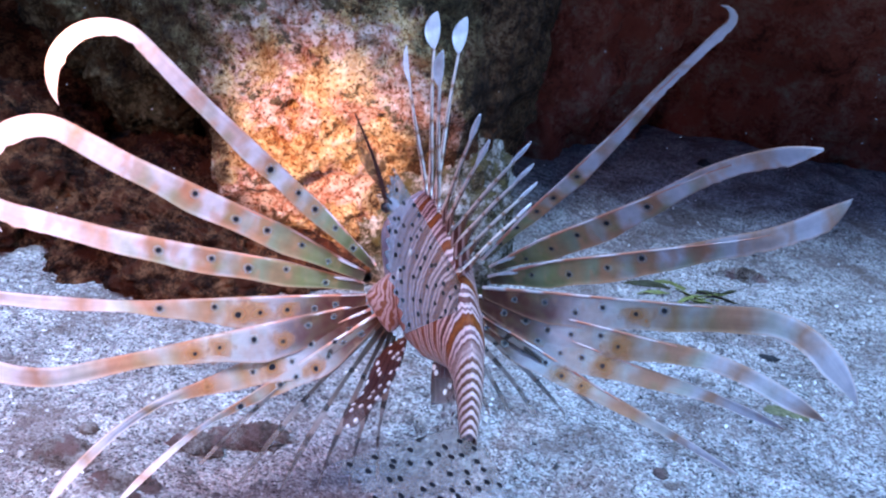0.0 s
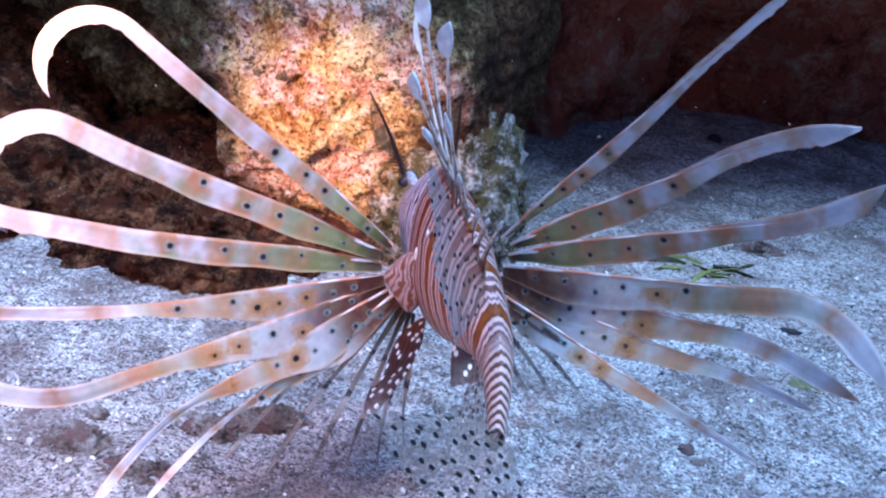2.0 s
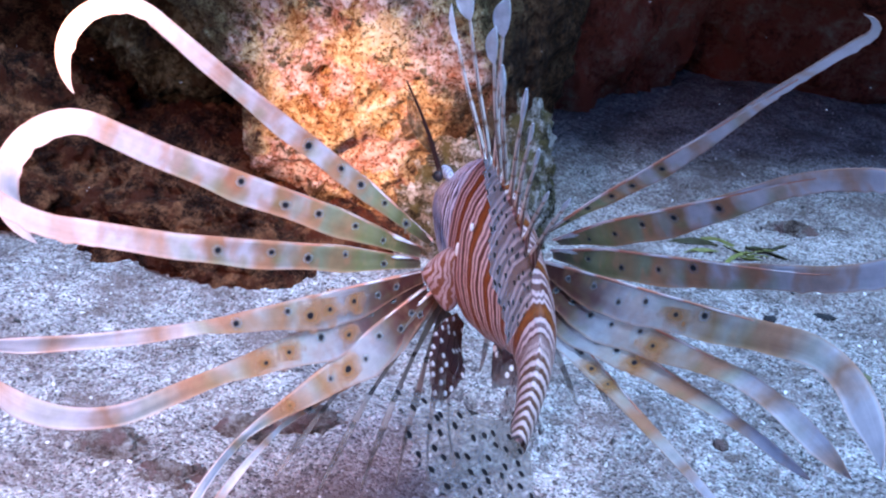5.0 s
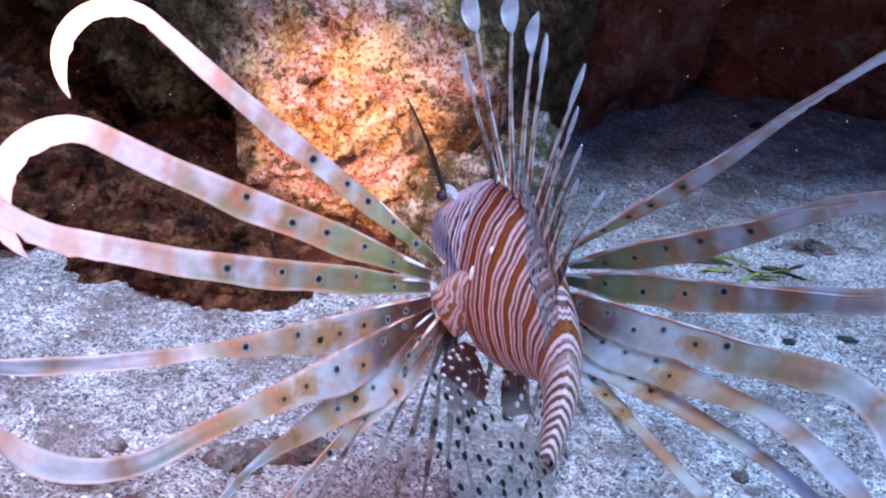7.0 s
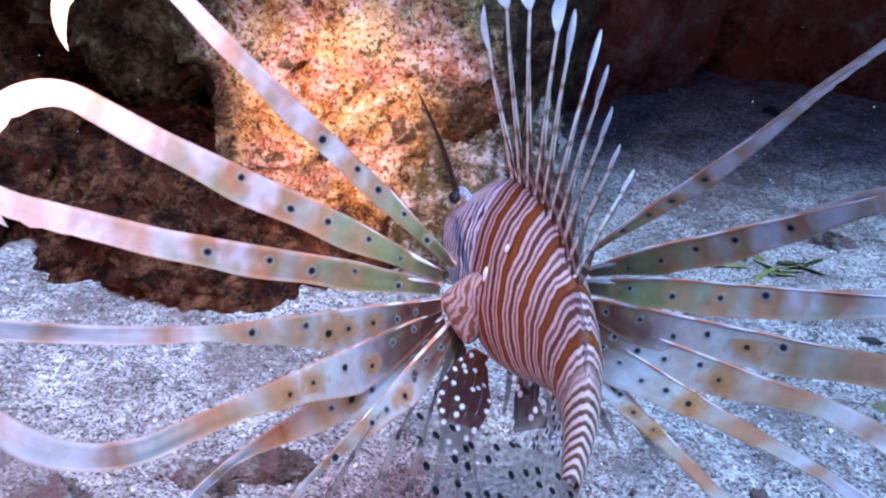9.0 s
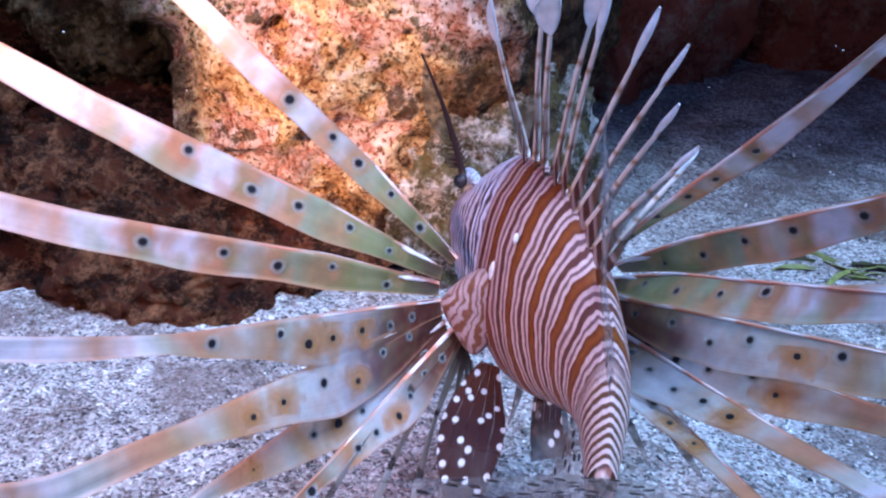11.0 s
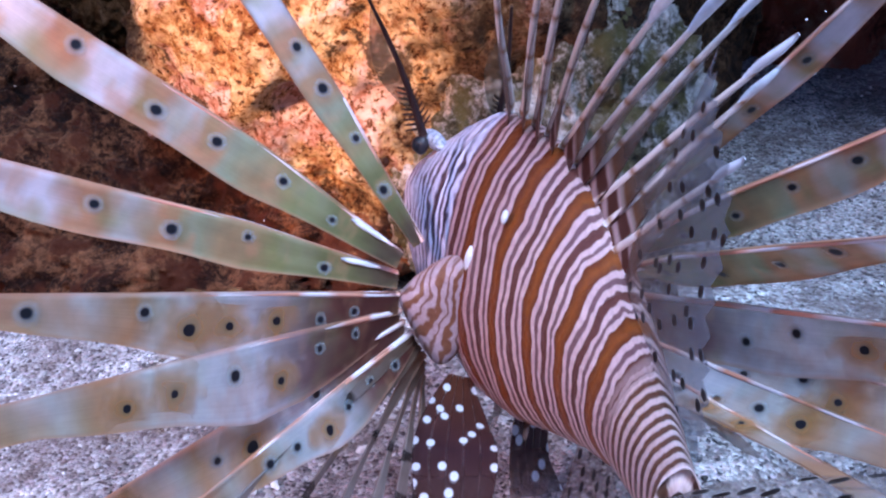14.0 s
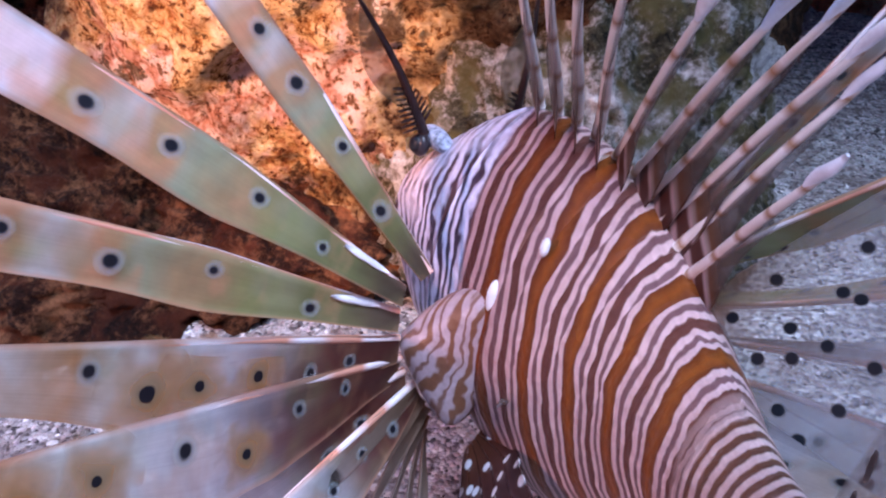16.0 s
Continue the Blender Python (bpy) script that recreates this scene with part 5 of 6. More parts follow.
    walk(MOVING["ray_r4"], [(t, pose(*p)) for t, *p in (
        (0, 0.02486, 0.02933, -0.00319, -15.76, -14.92, -45.23),
        (0.5, 0.02486, 0.02933, -0.00319, -15.37, -15.6, -45.8),
        (1, 0.02486, 0.02933, -0.00319, -14.96, -16.26, -46.39),
        (1.5, 0.02486, 0.02933, -0.00319, -14.55, -16.92, -46.97),
        (2, 0.02486, 0.02933, -0.00319, -15.06, -16.9, -49.82),
        (2.5, 0.02486, 0.02933, -0.00319, -15.81, -16.82, -52.64),
        (3, 0.02486, 0.02933, -0.00319, -19.58, -15.4, -58.03),
        (3.5, 0.02486, 0.02933, -0.00319, -25.43, -13.47, -63.35),
        (6, 0.02486, 0.02933, -0.00319, -27.33, -14.81, -70.22),
        (6.5, 0.02486, 0.02933, -0.00319, -27.99, -15.06, -71.58),
        (7, 0.02486, 0.02933, -0.00319, -28.78, -15.3, -72.95),
        (7.5, 0.02486, 0.02933, -0.00319, -24.98, -15.2, -69.6),
        (8, 0.02486, 0.02933, -0.00319, -22.5, -15.03, -66.16),
        (8.5, 0.02486, 0.02933, -0.00319, -20.85, -14.77, -62.69),
        (11, 0.02486, 0.02933, -0.00319, -21.41, -16.68, -71.66),
        (11.5, 0.02486, 0.02933, -0.00319, -19.87, -17.25, -73.11),
        (12, 0.02486, 0.02933, -0.00319, -17.87, -17.86, -74.59),
        (12.5, 0.02486, 0.02933, -0.00319, -15.16, -18.52, -76.04),
        (13, 0.02486, 0.02933, -0.00319, -9.95, -19.42, -75.96),
        (13.5, 0.02486, 0.02933, -0.00319, -4.12, -20.46, -75.82),
        (14, 0.02486, 0.02933, -0.00319, 2.61, -21.48, -76.16),
        (14.5, 0.02486, 0.02933, -0.00319, 9.82, -22.57, -76.44),
        (15, 0.02486, 0.02933, -0.00319, 24.73, -22.61, -80.62),
        (16, 0.02486, 0.02933, -0.00319, 98.23, -25.1, -86.87),
    )])
    walk(MOVING["ray_r5"], [(t, pose(*p)) for t, *p in (
        (0, 0.02359, 0.02933, -0.00701, -23.75, -6.5, -47.41),
        (1.5, 0.02359, 0.02933, -0.00701, -23.11, -8.16, -46.81),
        (2.5, 0.02359, 0.02933, -0.00701, -25.61, -9.54, -54.5),
        (3, 0.02359, 0.02933, -0.00701, -33.19, -7.86, -60.04),
        (3.5, 0.02359, 0.02933, -0.00701, -40.73, -5.63, -65.76),
        (6, 0.02359, 0.02933, -0.00701, -47.62, -6.89, -72.27),
        (7, 0.02359, 0.02933, -0.00701, -51.76, -7.27, -74.9),
        (8.5, 0.02359, 0.02933, -0.00701, -36.76, -7.83, -66.39),
        (11, 0.02359, 0.02933, -0.00701, -36.87, -9.72, -69.43),
        (12.5, 0.02359, 0.02933, -0.00701, -32.54, -13.66, -73.04),
        (13, 0.02359, 0.02933, -0.00701, -31.08, -13.89, -72.53),
        (13.5, 0.02359, 0.02933, -0.00701, -29.73, -14.11, -72.02),
        (14.5, 0.02359, 0.02933, -0.00701, -27.12, -14.36, -70.77),
        (16, 0.02359, 0.02933, -0.00701, -39.1, -16.55, -79.72),
    )])
    walk(MOVING["ray_r6"], [(t, pose(*p)) for t, *p in (
        (0, 0.02231, 0.02933, -0.00956, -31.71, 0.2, -48.88),
        (1.5, 0.02231, 0.02933, -0.00956, -30.64, -0.73, -47.98),
        (2.5, 0.02231, 0.02933, -0.00956, -33.9, -2.97, -56.26),
        (3, 0.02231, 0.02933, -0.00956, -42.2, -1.08, -61.95),
        (3.5, 0.02231, 0.02933, -0.00956, -50.45, 0.74, -67.79),
        (6, 0.02231, 0.02933, -0.00956, -60.02, -1.07, -74.37),
        (7, 0.02231, 0.02933, -0.00956, -65.03, -1.73, -76.91),
        (8.5, 0.02231, 0.02933, -0.00956, -54.96, -0.56, -71.21),
        (11, 0.02231, 0.02933, -0.00956, -63.63, -4.46, -77.53),
        (12.5, 0.02231, 0.02933, -0.00956, -46.89, -10.66, -75.1),
        (13, 0.02231, 0.02933, -0.00956, -46.75, -10.54, -74.87),
        (13.5, 0.02231, 0.02933, -0.00956, -46.61, -10.41, -74.63),
        (14.5, 0.02231, 0.02933, -0.00956, -46.22, -10.46, -74.4),
        (16, 0.02231, 0.02933, -0.00956, -71.02, -12.47, -82.35),
    )])
    walk(MOVING["ray_r7"], [(t, pose(*p)) for t, *p in (
        (0, 0.01976, 0.02933, -0.01211, -39.43, 8.01, -50.97),
        (1.5, 0.01976, 0.02933, -0.01211, -40.8, 6.66, -53.72),
        (2.5, 0.01976, 0.02933, -0.01211, -45.3, 5.73, -59.29),
        (3, 0.01976, 0.02933, -0.01211, -54.62, 7.82, -65.32),
        (3.5, 0.01976, 0.02933, -0.01211, -63.92, 9.9, -71.53),
        (6, 0.01976, 0.02933, -0.01211, -73.66, 6.94, -78.4),
        (7, 0.01976, 0.02933, -0.01211, -78.3, 5.75, -81.04),
        (8.5, 0.01976, 0.02933, -0.01211, -70.37, 8.81, -76.19),
        (11, 0.01976, 0.02933, -0.01211, -77.16, 2.79, -81.06),
        (12.5, 0.01976, 0.02933, -0.01211, -79.14, -4.59, -83.02),
        (13, 0.01976, 0.02933, -0.01211, -79.47, -6.58, -83.41),
        (13.5, 0.01976, 0.02933, -0.01211, -79.99, -8.55, -83.8),
        (14.5, 0.01976, 0.02933, -0.01211, -81.05, -12.46, -84.51),
        (16, 0.01976, 0.02933, -0.01211, -108.3, -10.15, -90.41),
    )])
    walk(MOVING["antenna_l"], [(t, pose(*p)) for t, *p in (
        (0, -0.00956, 0.06974, 0.01657, 9.56, -64.96, 174.74),
        (1.5, -0.00956, 0.06974, 0.01657, -5.42, -63.38, -168.22),
        (2.5, -0.00956, 0.06974, 0.01657, 2.06, -63.75, -176.64),
        (3.5, -0.00956, 0.06974, 0.01657, -5.99, -65.66, -168.27),
        (6, -0.00956, 0.06974, 0.01657, -0.16, -60.6, -173.35),
        (7, -0.00956, 0.06974, 0.01657, 1.68, -58.53, -174.95),
        (8.5, -0.00956, 0.06974, 0.01657, -1.15, -56.2, -170.92),
        (11, -0.00956, 0.06974, 0.01657, -3.56, -60.26, -169.36),
        (12.5, -0.00956, 0.06974, 0.01657, -10.2, -57.09, -160.64),
        (13, -0.00956, 0.06974, 0.01657, -10.43, -55.24, -159.59),
        (14.5, -0.00956, 0.06974, 0.01657, -10.39, -49.63, -156.95),
        (16, -0.00956, 0.06974, 0.01657, -13.51, -41.36, -147.7),
    )])
    walk(MOVING["antenna_r"], [(t, pose(*p)) for t, *p in (
        (0, 0.00956, 0.06974, 0.01657, -137.36, -85.34, -43.42),
        (1.5, 0.00956, 0.06974, 0.01657, -85.08, -75.12, -94.51),
        (2.5, 0.00956, 0.06974, 0.01657, -69.62, -74.23, -108.59),
        (3.5, 0.00956, 0.06974, 0.01657, -102.17, -77.96, -78.59),
        (6, 0.00956, 0.06974, 0.01657, -57.79, -75.57, -119.85),
        (7, 0.00956, 0.06974, 0.01657, -45.57, -73.16, -130.8),
        (8.5, 0.00956, 0.06974, 0.01657, -60.79, -72.7, -116.41),
        (11, 0.00956, 0.06974, 0.01657, -62.67, -64.63, -112.73),
        (12.5, 0.00956, 0.06974, 0.01657, -59.16, -60.44, -114.44),
        (13, 0.00956, 0.06974, 0.01657, -54.97, -60.84, -118.13),
        (14.5, 0.00956, 0.06974, 0.01657, -42.34, -61.43, -129.61),
        (16, 0.00956, 0.06974, 0.01657, -43.88, -54.85, -125.14),
    )])
    walk(MOVING["pelvic_l"], [(t, pose(*p)) for t, *p in (
        (0, -0.00893, 0.0204, -0.02168, -50.8, 9.83, -117.28),
        (1.5, -0.00893, 0.0204, -0.02168, -49.04, 10.08, -117.18),
        (2.5, -0.00893, 0.0204, -0.02168, -47.83, 6.58, -115.36),
        (3.5, -0.00893, 0.0204, -0.02168, -51.18, 2.13, -116.75),
        (6, -0.00893, 0.0204, -0.02168, 90.67, -3.52, -116.49),
        (7, -0.00893, 0.0204, -0.02168, 79.25, -5.19, -117.52),
        (8.5, -0.00893, 0.0204, -0.02168, 70.14, 3.47, -121.52),
        (11, -0.00893, 0.0204, -0.02168, 85.75, 15.28, -118.42),
        (12.5, -0.00893, 0.0204, -0.02168, 82.3, 4.63, -118.57),
        (13, -0.00893, 0.0204, -0.02168, 87.31, 4.96, -117.28),
        (14.5, -0.00893, 0.0204, -0.02168, 101.17, 5.91, -113.39),
        (16, -0.00893, 0.0204, -0.02168, 159.07, -8.16, -111.19),
    )])
    walk(MOVING["segment_1"], [(t, pose(*p)) for t, *p in (
        (0, 0, 0.0204, 0.00319, -0.12, 0, -0.07),
        (1.5, 0, 0.0204, 0.00319, 0.13, 0, 0.3),
        (2.5, 0, 0.0204, 0.00319, -0.04, -0, 0.18),
        (3.5, 0, 0.0204, 0.00319, 0.35, 0.01, 0.12),
        (6, 0, 0.0204, 0.00319, -0.12, 0.01, -0.26),
        (7, 0, 0.0204, 0.00319, -0.3, 0.02, -0.41),
        (8.5, 0, 0.0204, 0.00319, 0.11, -0.01, -0.38),
        (11, 0, 0.0204, 0.00319, -0.09, 0.01, -0.52),
        (12.5, 0, 0.0204, 0.00319, -0.3, 0.02, -0.6),
        (13, 0, 0.0204, 0.00319, -0.18, 0.02, -0.64),
        (14.5, 0, 0.0204, 0.00319, -0.54, 0.05, -0.77),
        (16, 0, 0.0204, 0.00319, -1.03, 0.19, -1.39),
    )])
    walk(MOVING["segment_2"], [(t, pose(*p)) for t, *p in (
        (0, -1e-05, 0.0153, 0.0032, -0.35, 0, -0.22),
        (1.5, 3e-05, 0.0153, 0.00318, 0.38, 0.01, 0.89),
        (2.5, 2e-05, 0.0153, 0.00319, -0.11, -0, 0.54),
        (3.5, 1e-05, 0.0153, 0.00316, 1.05, 0.01, 0.37),
        (6, -2e-05, 0.0153, 0.0032, -0.35, 0.04, -0.78),
        (7, -4e-05, 0.0153, 0.00321, -0.9, 0.04, -1.23),
        (8.5, -3e-05, 0.0153, 0.00318, 0.34, -0.01, -1.14),
        (11, -5e-05, 0.0153, 0.0032, -0.27, 0.02, -1.56),
        (12.5, -5e-05, 0.0153, 0.00321, -0.91, 0.06, -1.79),
        (13, -6e-05, 0.0153, 0.0032, -0.54, 0.04, -1.91),
        (14.5, -7e-05, 0.0153, 0.00324, -1.62, 0.14, -2.32),
        (16, -0.00012, 0.0153, 0.00328, -3.09, 0.5, -4.19),
    )])
    walk(MOVING["segment_3"], [(t, pose(*p)) for t, *p in (
        (0, -3e-05, 0.0102, 0.00323, -0.58, 0, -0.36),
        (1.5, 0.00011, 0.0102, 0.00314, 0.63, 0.02, 1.49),
        (2.5, 6e-05, 0.0102, 0.0032, -0.18, -0, 0.89),
        (3.5, 4e-05, 0.0102, 0.00306, 1.75, 0.02, 0.62),
        (6, -9e-05, 0.0102, 0.00323, -0.58, 0.06, -1.29),
        (7, -0.00015, 0.0102, 0.00329, -1.51, 0.06, -2.06),
        (8.5, -0.00014, 0.0102, 0.00315, 0.56, -0.02, -1.9),
        (11, -0.00019, 0.0102, 0.00322, -0.44, 0.02, -2.61),
        (12.5, -0.00021, 0.0102, 0.0033, -1.51, 0.09, -2.99),
        (13, -0.00023, 0.0102, 0.00325, -0.91, 0.06, -3.18),
        (14.5, -0.00028, 0.01021, 0.00338, -2.7, 0.2, -3.88),
        (16, -0.00049, 0.01022, 0.00355, -5.17, 0.7, -6.99),
    )])
    walk(MOVING["segment_4"], [(t, pose(*p)) for t, *p in (
        (0, -6e-05, 0.0051, 0.00328, -0.82, 0, -0.51),
        (1.5, 0.00024, 0.0051, 0.00309, 0.88, 0.02, 2.08),
        (2.5, 0.00014, 0.0051, 0.00322, -0.26, -0, 1.25),
        (3.5, 0.0001, 0.0051, 0.00291, 2.45, 0.02, 0.87),
        (6, -0.00021, 0.0051, 0.00328, -0.81, 0.09, -1.81),
        (7, -0.00033, 0.00511, 0.00343, -2.11, 0.07, -2.88),
        (8.5, -0.0003, 0.0051, 0.0031, 0.78, -0.02, -2.66),
        (11, -0.00042, 0.00511, 0.00326, -0.62, 0.03, -3.65),
        (12.5, -0.00048, 0.00511, 0.00343, -2.12, 0.1, -4.19),
        (13, -0.00051, 0.00511, 0.00333, -1.27, 0.06, -4.45),
        (14.5, -0.00062, 0.00512, 0.00362, -3.79, 0.23, -5.43),
        (16, -0.00111, 0.00518, 0.00401, -7.26, 0.8, -9.8),
    )])
    walk(MOVING["segment_5"], [(t, pose(*p)) for t, *p in (
        (0, -0.0001, 0, 0.00335, -1.07, 0, -0.66),
        (1.5, 0.00042, 1e-05, 0.00301, 1.15, 0.02, 2.72),
        (2.5, 0.00025, 0, 0.00324, -0.34, -0, 1.63),
        (3.5, 0.00018, 1e-05, 0.00269, 3.2, 0.02, 1.13),
        (6, -0.00037, 1e-05, 0.00335, -1.06, 0.11, -2.37),
        (7, -0.00058, 2e-05, 0.00362, -2.75, 0.07, -3.76),
        (8.5, -0.00054, 1e-05, 0.00303, 1.02, -0.02, -3.48),
        (11, -0.00074, 2e-05, 0.00331, -0.81, 0.03, -4.77),
        (12.5, -0.00085, 3e-05, 0.00362, -2.77, 0.1, -5.47),
        (13, -0.00091, 3e-05, 0.00345, -1.66, 0.06, -5.82),
        (14.5, -0.0011, 6e-05, 0.00396, -4.95, 0.23, -7.09),
        (16, -0.00196, 0.00019, 0.00466, -9.49, 0.8, -12.81),
    )])
    walk(MOVING["segment_6"], [(t, pose(*p)) for t, *p in (
        (0, -0.00016, -0.0051, 0.00345, -1.34, 0, -0.83),
        (1.5, 0.00067, -0.00509, 0.0029, 1.44, 0.02, 3.4),
        (2.5, 0.0004, -0.0051, 0.00327, -0.42, -0, 2.04),
        (3.5, 0.00028, -0.00508, 0.00241, 3.99, 0.02, 1.42),
        (6, -0.00058, -0.00509, 0.00345, -1.32, 0.13, -2.96),
        (7, -0.00092, -0.00507, 0.00386, -3.44, 0.06, -4.7),
        (8.5, -0.00085, -0.00508, 0.00294, 1.28, -0.02, -4.35),
        (11, -0.00117, -0.00506, 0.00339, -1.02, 0.02, -5.96),
        (12.5, -0.00134, -0.00504, 0.00387, -3.46, 0.08, -6.84),
        (13, -0.00142, -0.00504, 0.00359, -2.08, 0.05, -7.27),
        (14.5, -0.00172, -0.00498, 0.0044, -6.19, 0.19, -8.87),
        (16, -0.00306, -0.00471, 0.0055, -11.88, 0.67, -16.02),
    )])
    walk(MOVING["segment_7"], [(t, pose(*p)) for t, *p in (
        (0, -0.00024, -0.0102, 0.00357, -1.6, 0, -0.99),
        (1.5, 0.00097, -0.01018, 0.00278, 1.73, 0.01, 4.08),
        (2.5, 0.00058, -0.01019, 0.00331, -0.51, -0, 2.45),
        (3.5, 0.0004, -0.01017, 0.00205, 4.79, 0.01, 1.7),
        (6, -0.00084, -0.01018, 0.00356, -1.59, 0.14, -3.55),
        (7, -0.00134, -0.01014, 0.00417, -4.13, 0.03, -5.64),
        (8.5, -0.00124, -0.01016, 0.00282, 1.53, -0.01, -5.21),
        (11, -0.00169, -0.01014, 0.00348, -1.22, 0.01, -7.15),
        (12.5, -0.00194, -0.0101, 0.00417, -4.16, 0.05, -8.21),
        (13, -0.00207, -0.0101, 0.00378, -2.49, 0.03, -8.73),
        (14.5, -0.0025, -0.00999, 0.00495, -7.43, 0.11, -10.64),
        (16, -0.00443, -0.00951, 0.00655, -14.25, 0.4, -19.22),
    )])
    walk(MOVING["segment_8"], [(t, pose(*p)) for t, *p in (
        (0, -0.00032, -0.01529, 0.00371, -1.87, 0, -1.16),
        (1.5, 0.00133, -0.01526, 0.00262, 2.02, -0, 4.76),
        (2.5, 0.0008, -0.01529, 0.00335, -0.59, -0, 2.86),
        (3.5, 0.00055, -0.01525, 0.00162, 5.59, 0, 1.99),
        (6, -0.00116, -0.01527, 0.00371, -1.85, 0.16, -4.14),
        (7, -0.00183, -0.0152, 0.00453, -4.82, -0, -6.58),
        (8.5, -0.0017, -0.01524, 0.00269, 1.79, -0, -6.08),
        (11, -0.00233, -0.01519, 0.00359, -1.42, 0, -8.34),
        (12.5, -0.00267, -0.01513, 0.00454, -4.85, -0, -9.57),
        (13, -0.00284, -0.01513, 0.004, -2.91, -0, -10.18),
        (14.5, -0.00344, -0.01496, 0.00561, -8.66, -0, -12.41),
        (16, -0.00605, -0.01418, 0.0078, -16.6, -0, -22.41),
    )])
    walk(MOVING["segment_9"], [(t, pose(*p)) for t, *p in (
        (0, -0.00043, -0.02039, 0.00388, 0.89, -0.21, -2.88),
        (1.5, 0.00175, -0.02034, 0.00244, 3.9, -0.25, 1.7),
        (2.5, 0.00105, -0.02038, 0.00341, 2.05, -0.25, 0.72),
        (3.5, 0.00073, -0.02032, 0.00113, 7.71, -0.31, -1.37),
        (6, -0.00152, -0.02035, 0.00387, 1.26, -0.33, -7.49),
        (7, -0.00242, -0.02025, 0.00496, -1.3, -0.52, -9.94),
        (8.5, -0.00224, -0.02031, 0.00253, 4.44, -0.33, -8.91),
        (11, -0.00307, -0.02024, 0.00371, -1.69, 0.03, -11.09),
        (12.5, -0.00351, -0.02014, 0.00497, -5.64, 0.09, -12.13),
        (13, -0.00374, -0.02015, 0.00426, -4.04, 0.14, -12.89),
        (14.5, -0.00452, -0.01989, 0.00638, -10.24, 0.16, -14.69),
        (16, -0.00791, -0.0187, 0.00926, -17.53, 0.09, -24.5),
    )])
    walk(MOVING["segment_10"], [(t, pose(*p)) for t, *p in (
        (0, -0.00068, -0.02548, 0.0038, 3.66, -0.34, -4.62),
        (1.5, 0.0019, -0.02543, 0.0021, 5.8, -0.41, -1.37),
        (2.5, 0.00112, -0.02548, 0.00322, 4.7, -0.4, -1.42),
        (3.5, 0.00061, -0.02537, 0.00044, 9.84, -0.5, -4.73),
        (6, -0.00219, -0.02541, 0.00376, 4.4, -0.63, -10.87),
        (7, -0.0033, -0.02527, 0.00508, 2.24, -0.84, -13.32),
        (8.5, -0.00303, -0.02533, 0.00213, 7.11, -0.53, -11.76),
        (11, -0.00405, -0.02524, 0.00386, -1.95, 0.05, -13.84),
        (12.5, -0.00458, -0.0251, 0.00548, -6.44, 0.14, -14.69),
        (13, -0.00487, -0.02511, 0.00462, -5.19, 0.22, -15.59),
        (14.5, -0.00579, -0.02474, 0.00728, -11.83, 0.25, -16.97),
        (16, -0.00992, -0.02313, 0.0108, -18.47, 0.14, -26.59),
    )])
    walk(MOVING["segment_11"], [(t, pose(*p)) for t, *p in (
        (0, -0.00109, -0.03056, 0.00347, 6.43, -0.38, -6.35),
        (1.5, 0.00179, -0.0305, 0.00158, 7.7, -0.46, -4.44),
        (2.5, 0.001, -0.03056, 0.00281, 7.36, -0.45, -3.57),
        (3.5, 0.00021, -0.03038, -0.00043, 11.98, -0.56, -8.09),
        (6, -0.00314, -0.0304, 0.00337, 7.55, -0.74, -14.25),
        (7, -0.00447, -0.03023, 0.00488, 5.79, -0.94, -16.72),
        (8.5, -0.00405, -0.03029, 0.0015, 9.78, -0.6, -14.61),
        (11, -0.00527, -0.03019, 0.00404, -2.21, 0.06, -16.6),
        (12.5, -0.00586, -0.03001, 0.00605, -7.24, 0.16, -17.25),
        (13, -0.00624, -0.03, 0.00508, -6.33, 0.24, -18.3),
        (14.5, -0.00724, -0.02952, 0.00833, -13.41, 0.28, -19.26),
        (16, -0.01208, -0.02746, 0.01241, -19.4, 0.15, -28.68),
    )])
    walk(MOVING["segment_12"], [(t, pose(*p)) for t, *p in (
        (0, -0.00165, -0.03559, 0.0029, 9.2, -0.34, -8.09),
        (1.5, 0.0014, -0.03554, 0.0009, 9.59, -0.41, -7.51),
        (2.5, 0.00069, -0.03561, 0.00215, 10.01, -0.4, -5.72),
        (3.5, -0.00049, -0.03532, -0.00149, 14.12, -0.5, -11.46),
        (6, -0.00438, -0.03531, 0.0027, 10.7, -0.67, -17.64),
        (7, -0.00592, -0.03509, 0.00437, 9.34, -0.84, -20.12),
        (8.5, -0.00531, -0.03515, 0.00064, 12.45, -0.53, -17.46),
        (11, -0.00672, -0.03507, 0.00423, -2.48, 0.05, -19.35),
        (12.5, -0.00736, -0.03484, 0.00669, -8.03, 0.14, -19.81),
        (13, -0.00783, -0.03481, 0.00564, -7.48, 0.22, -21.01),
        (14.5, -0.00887, -0.0342, 0.00951, -15, 0.25, -21.55),
        (16, -0.01439, -0.03168, 0.01411, -20.34, 0.14, -30.78),
    )])
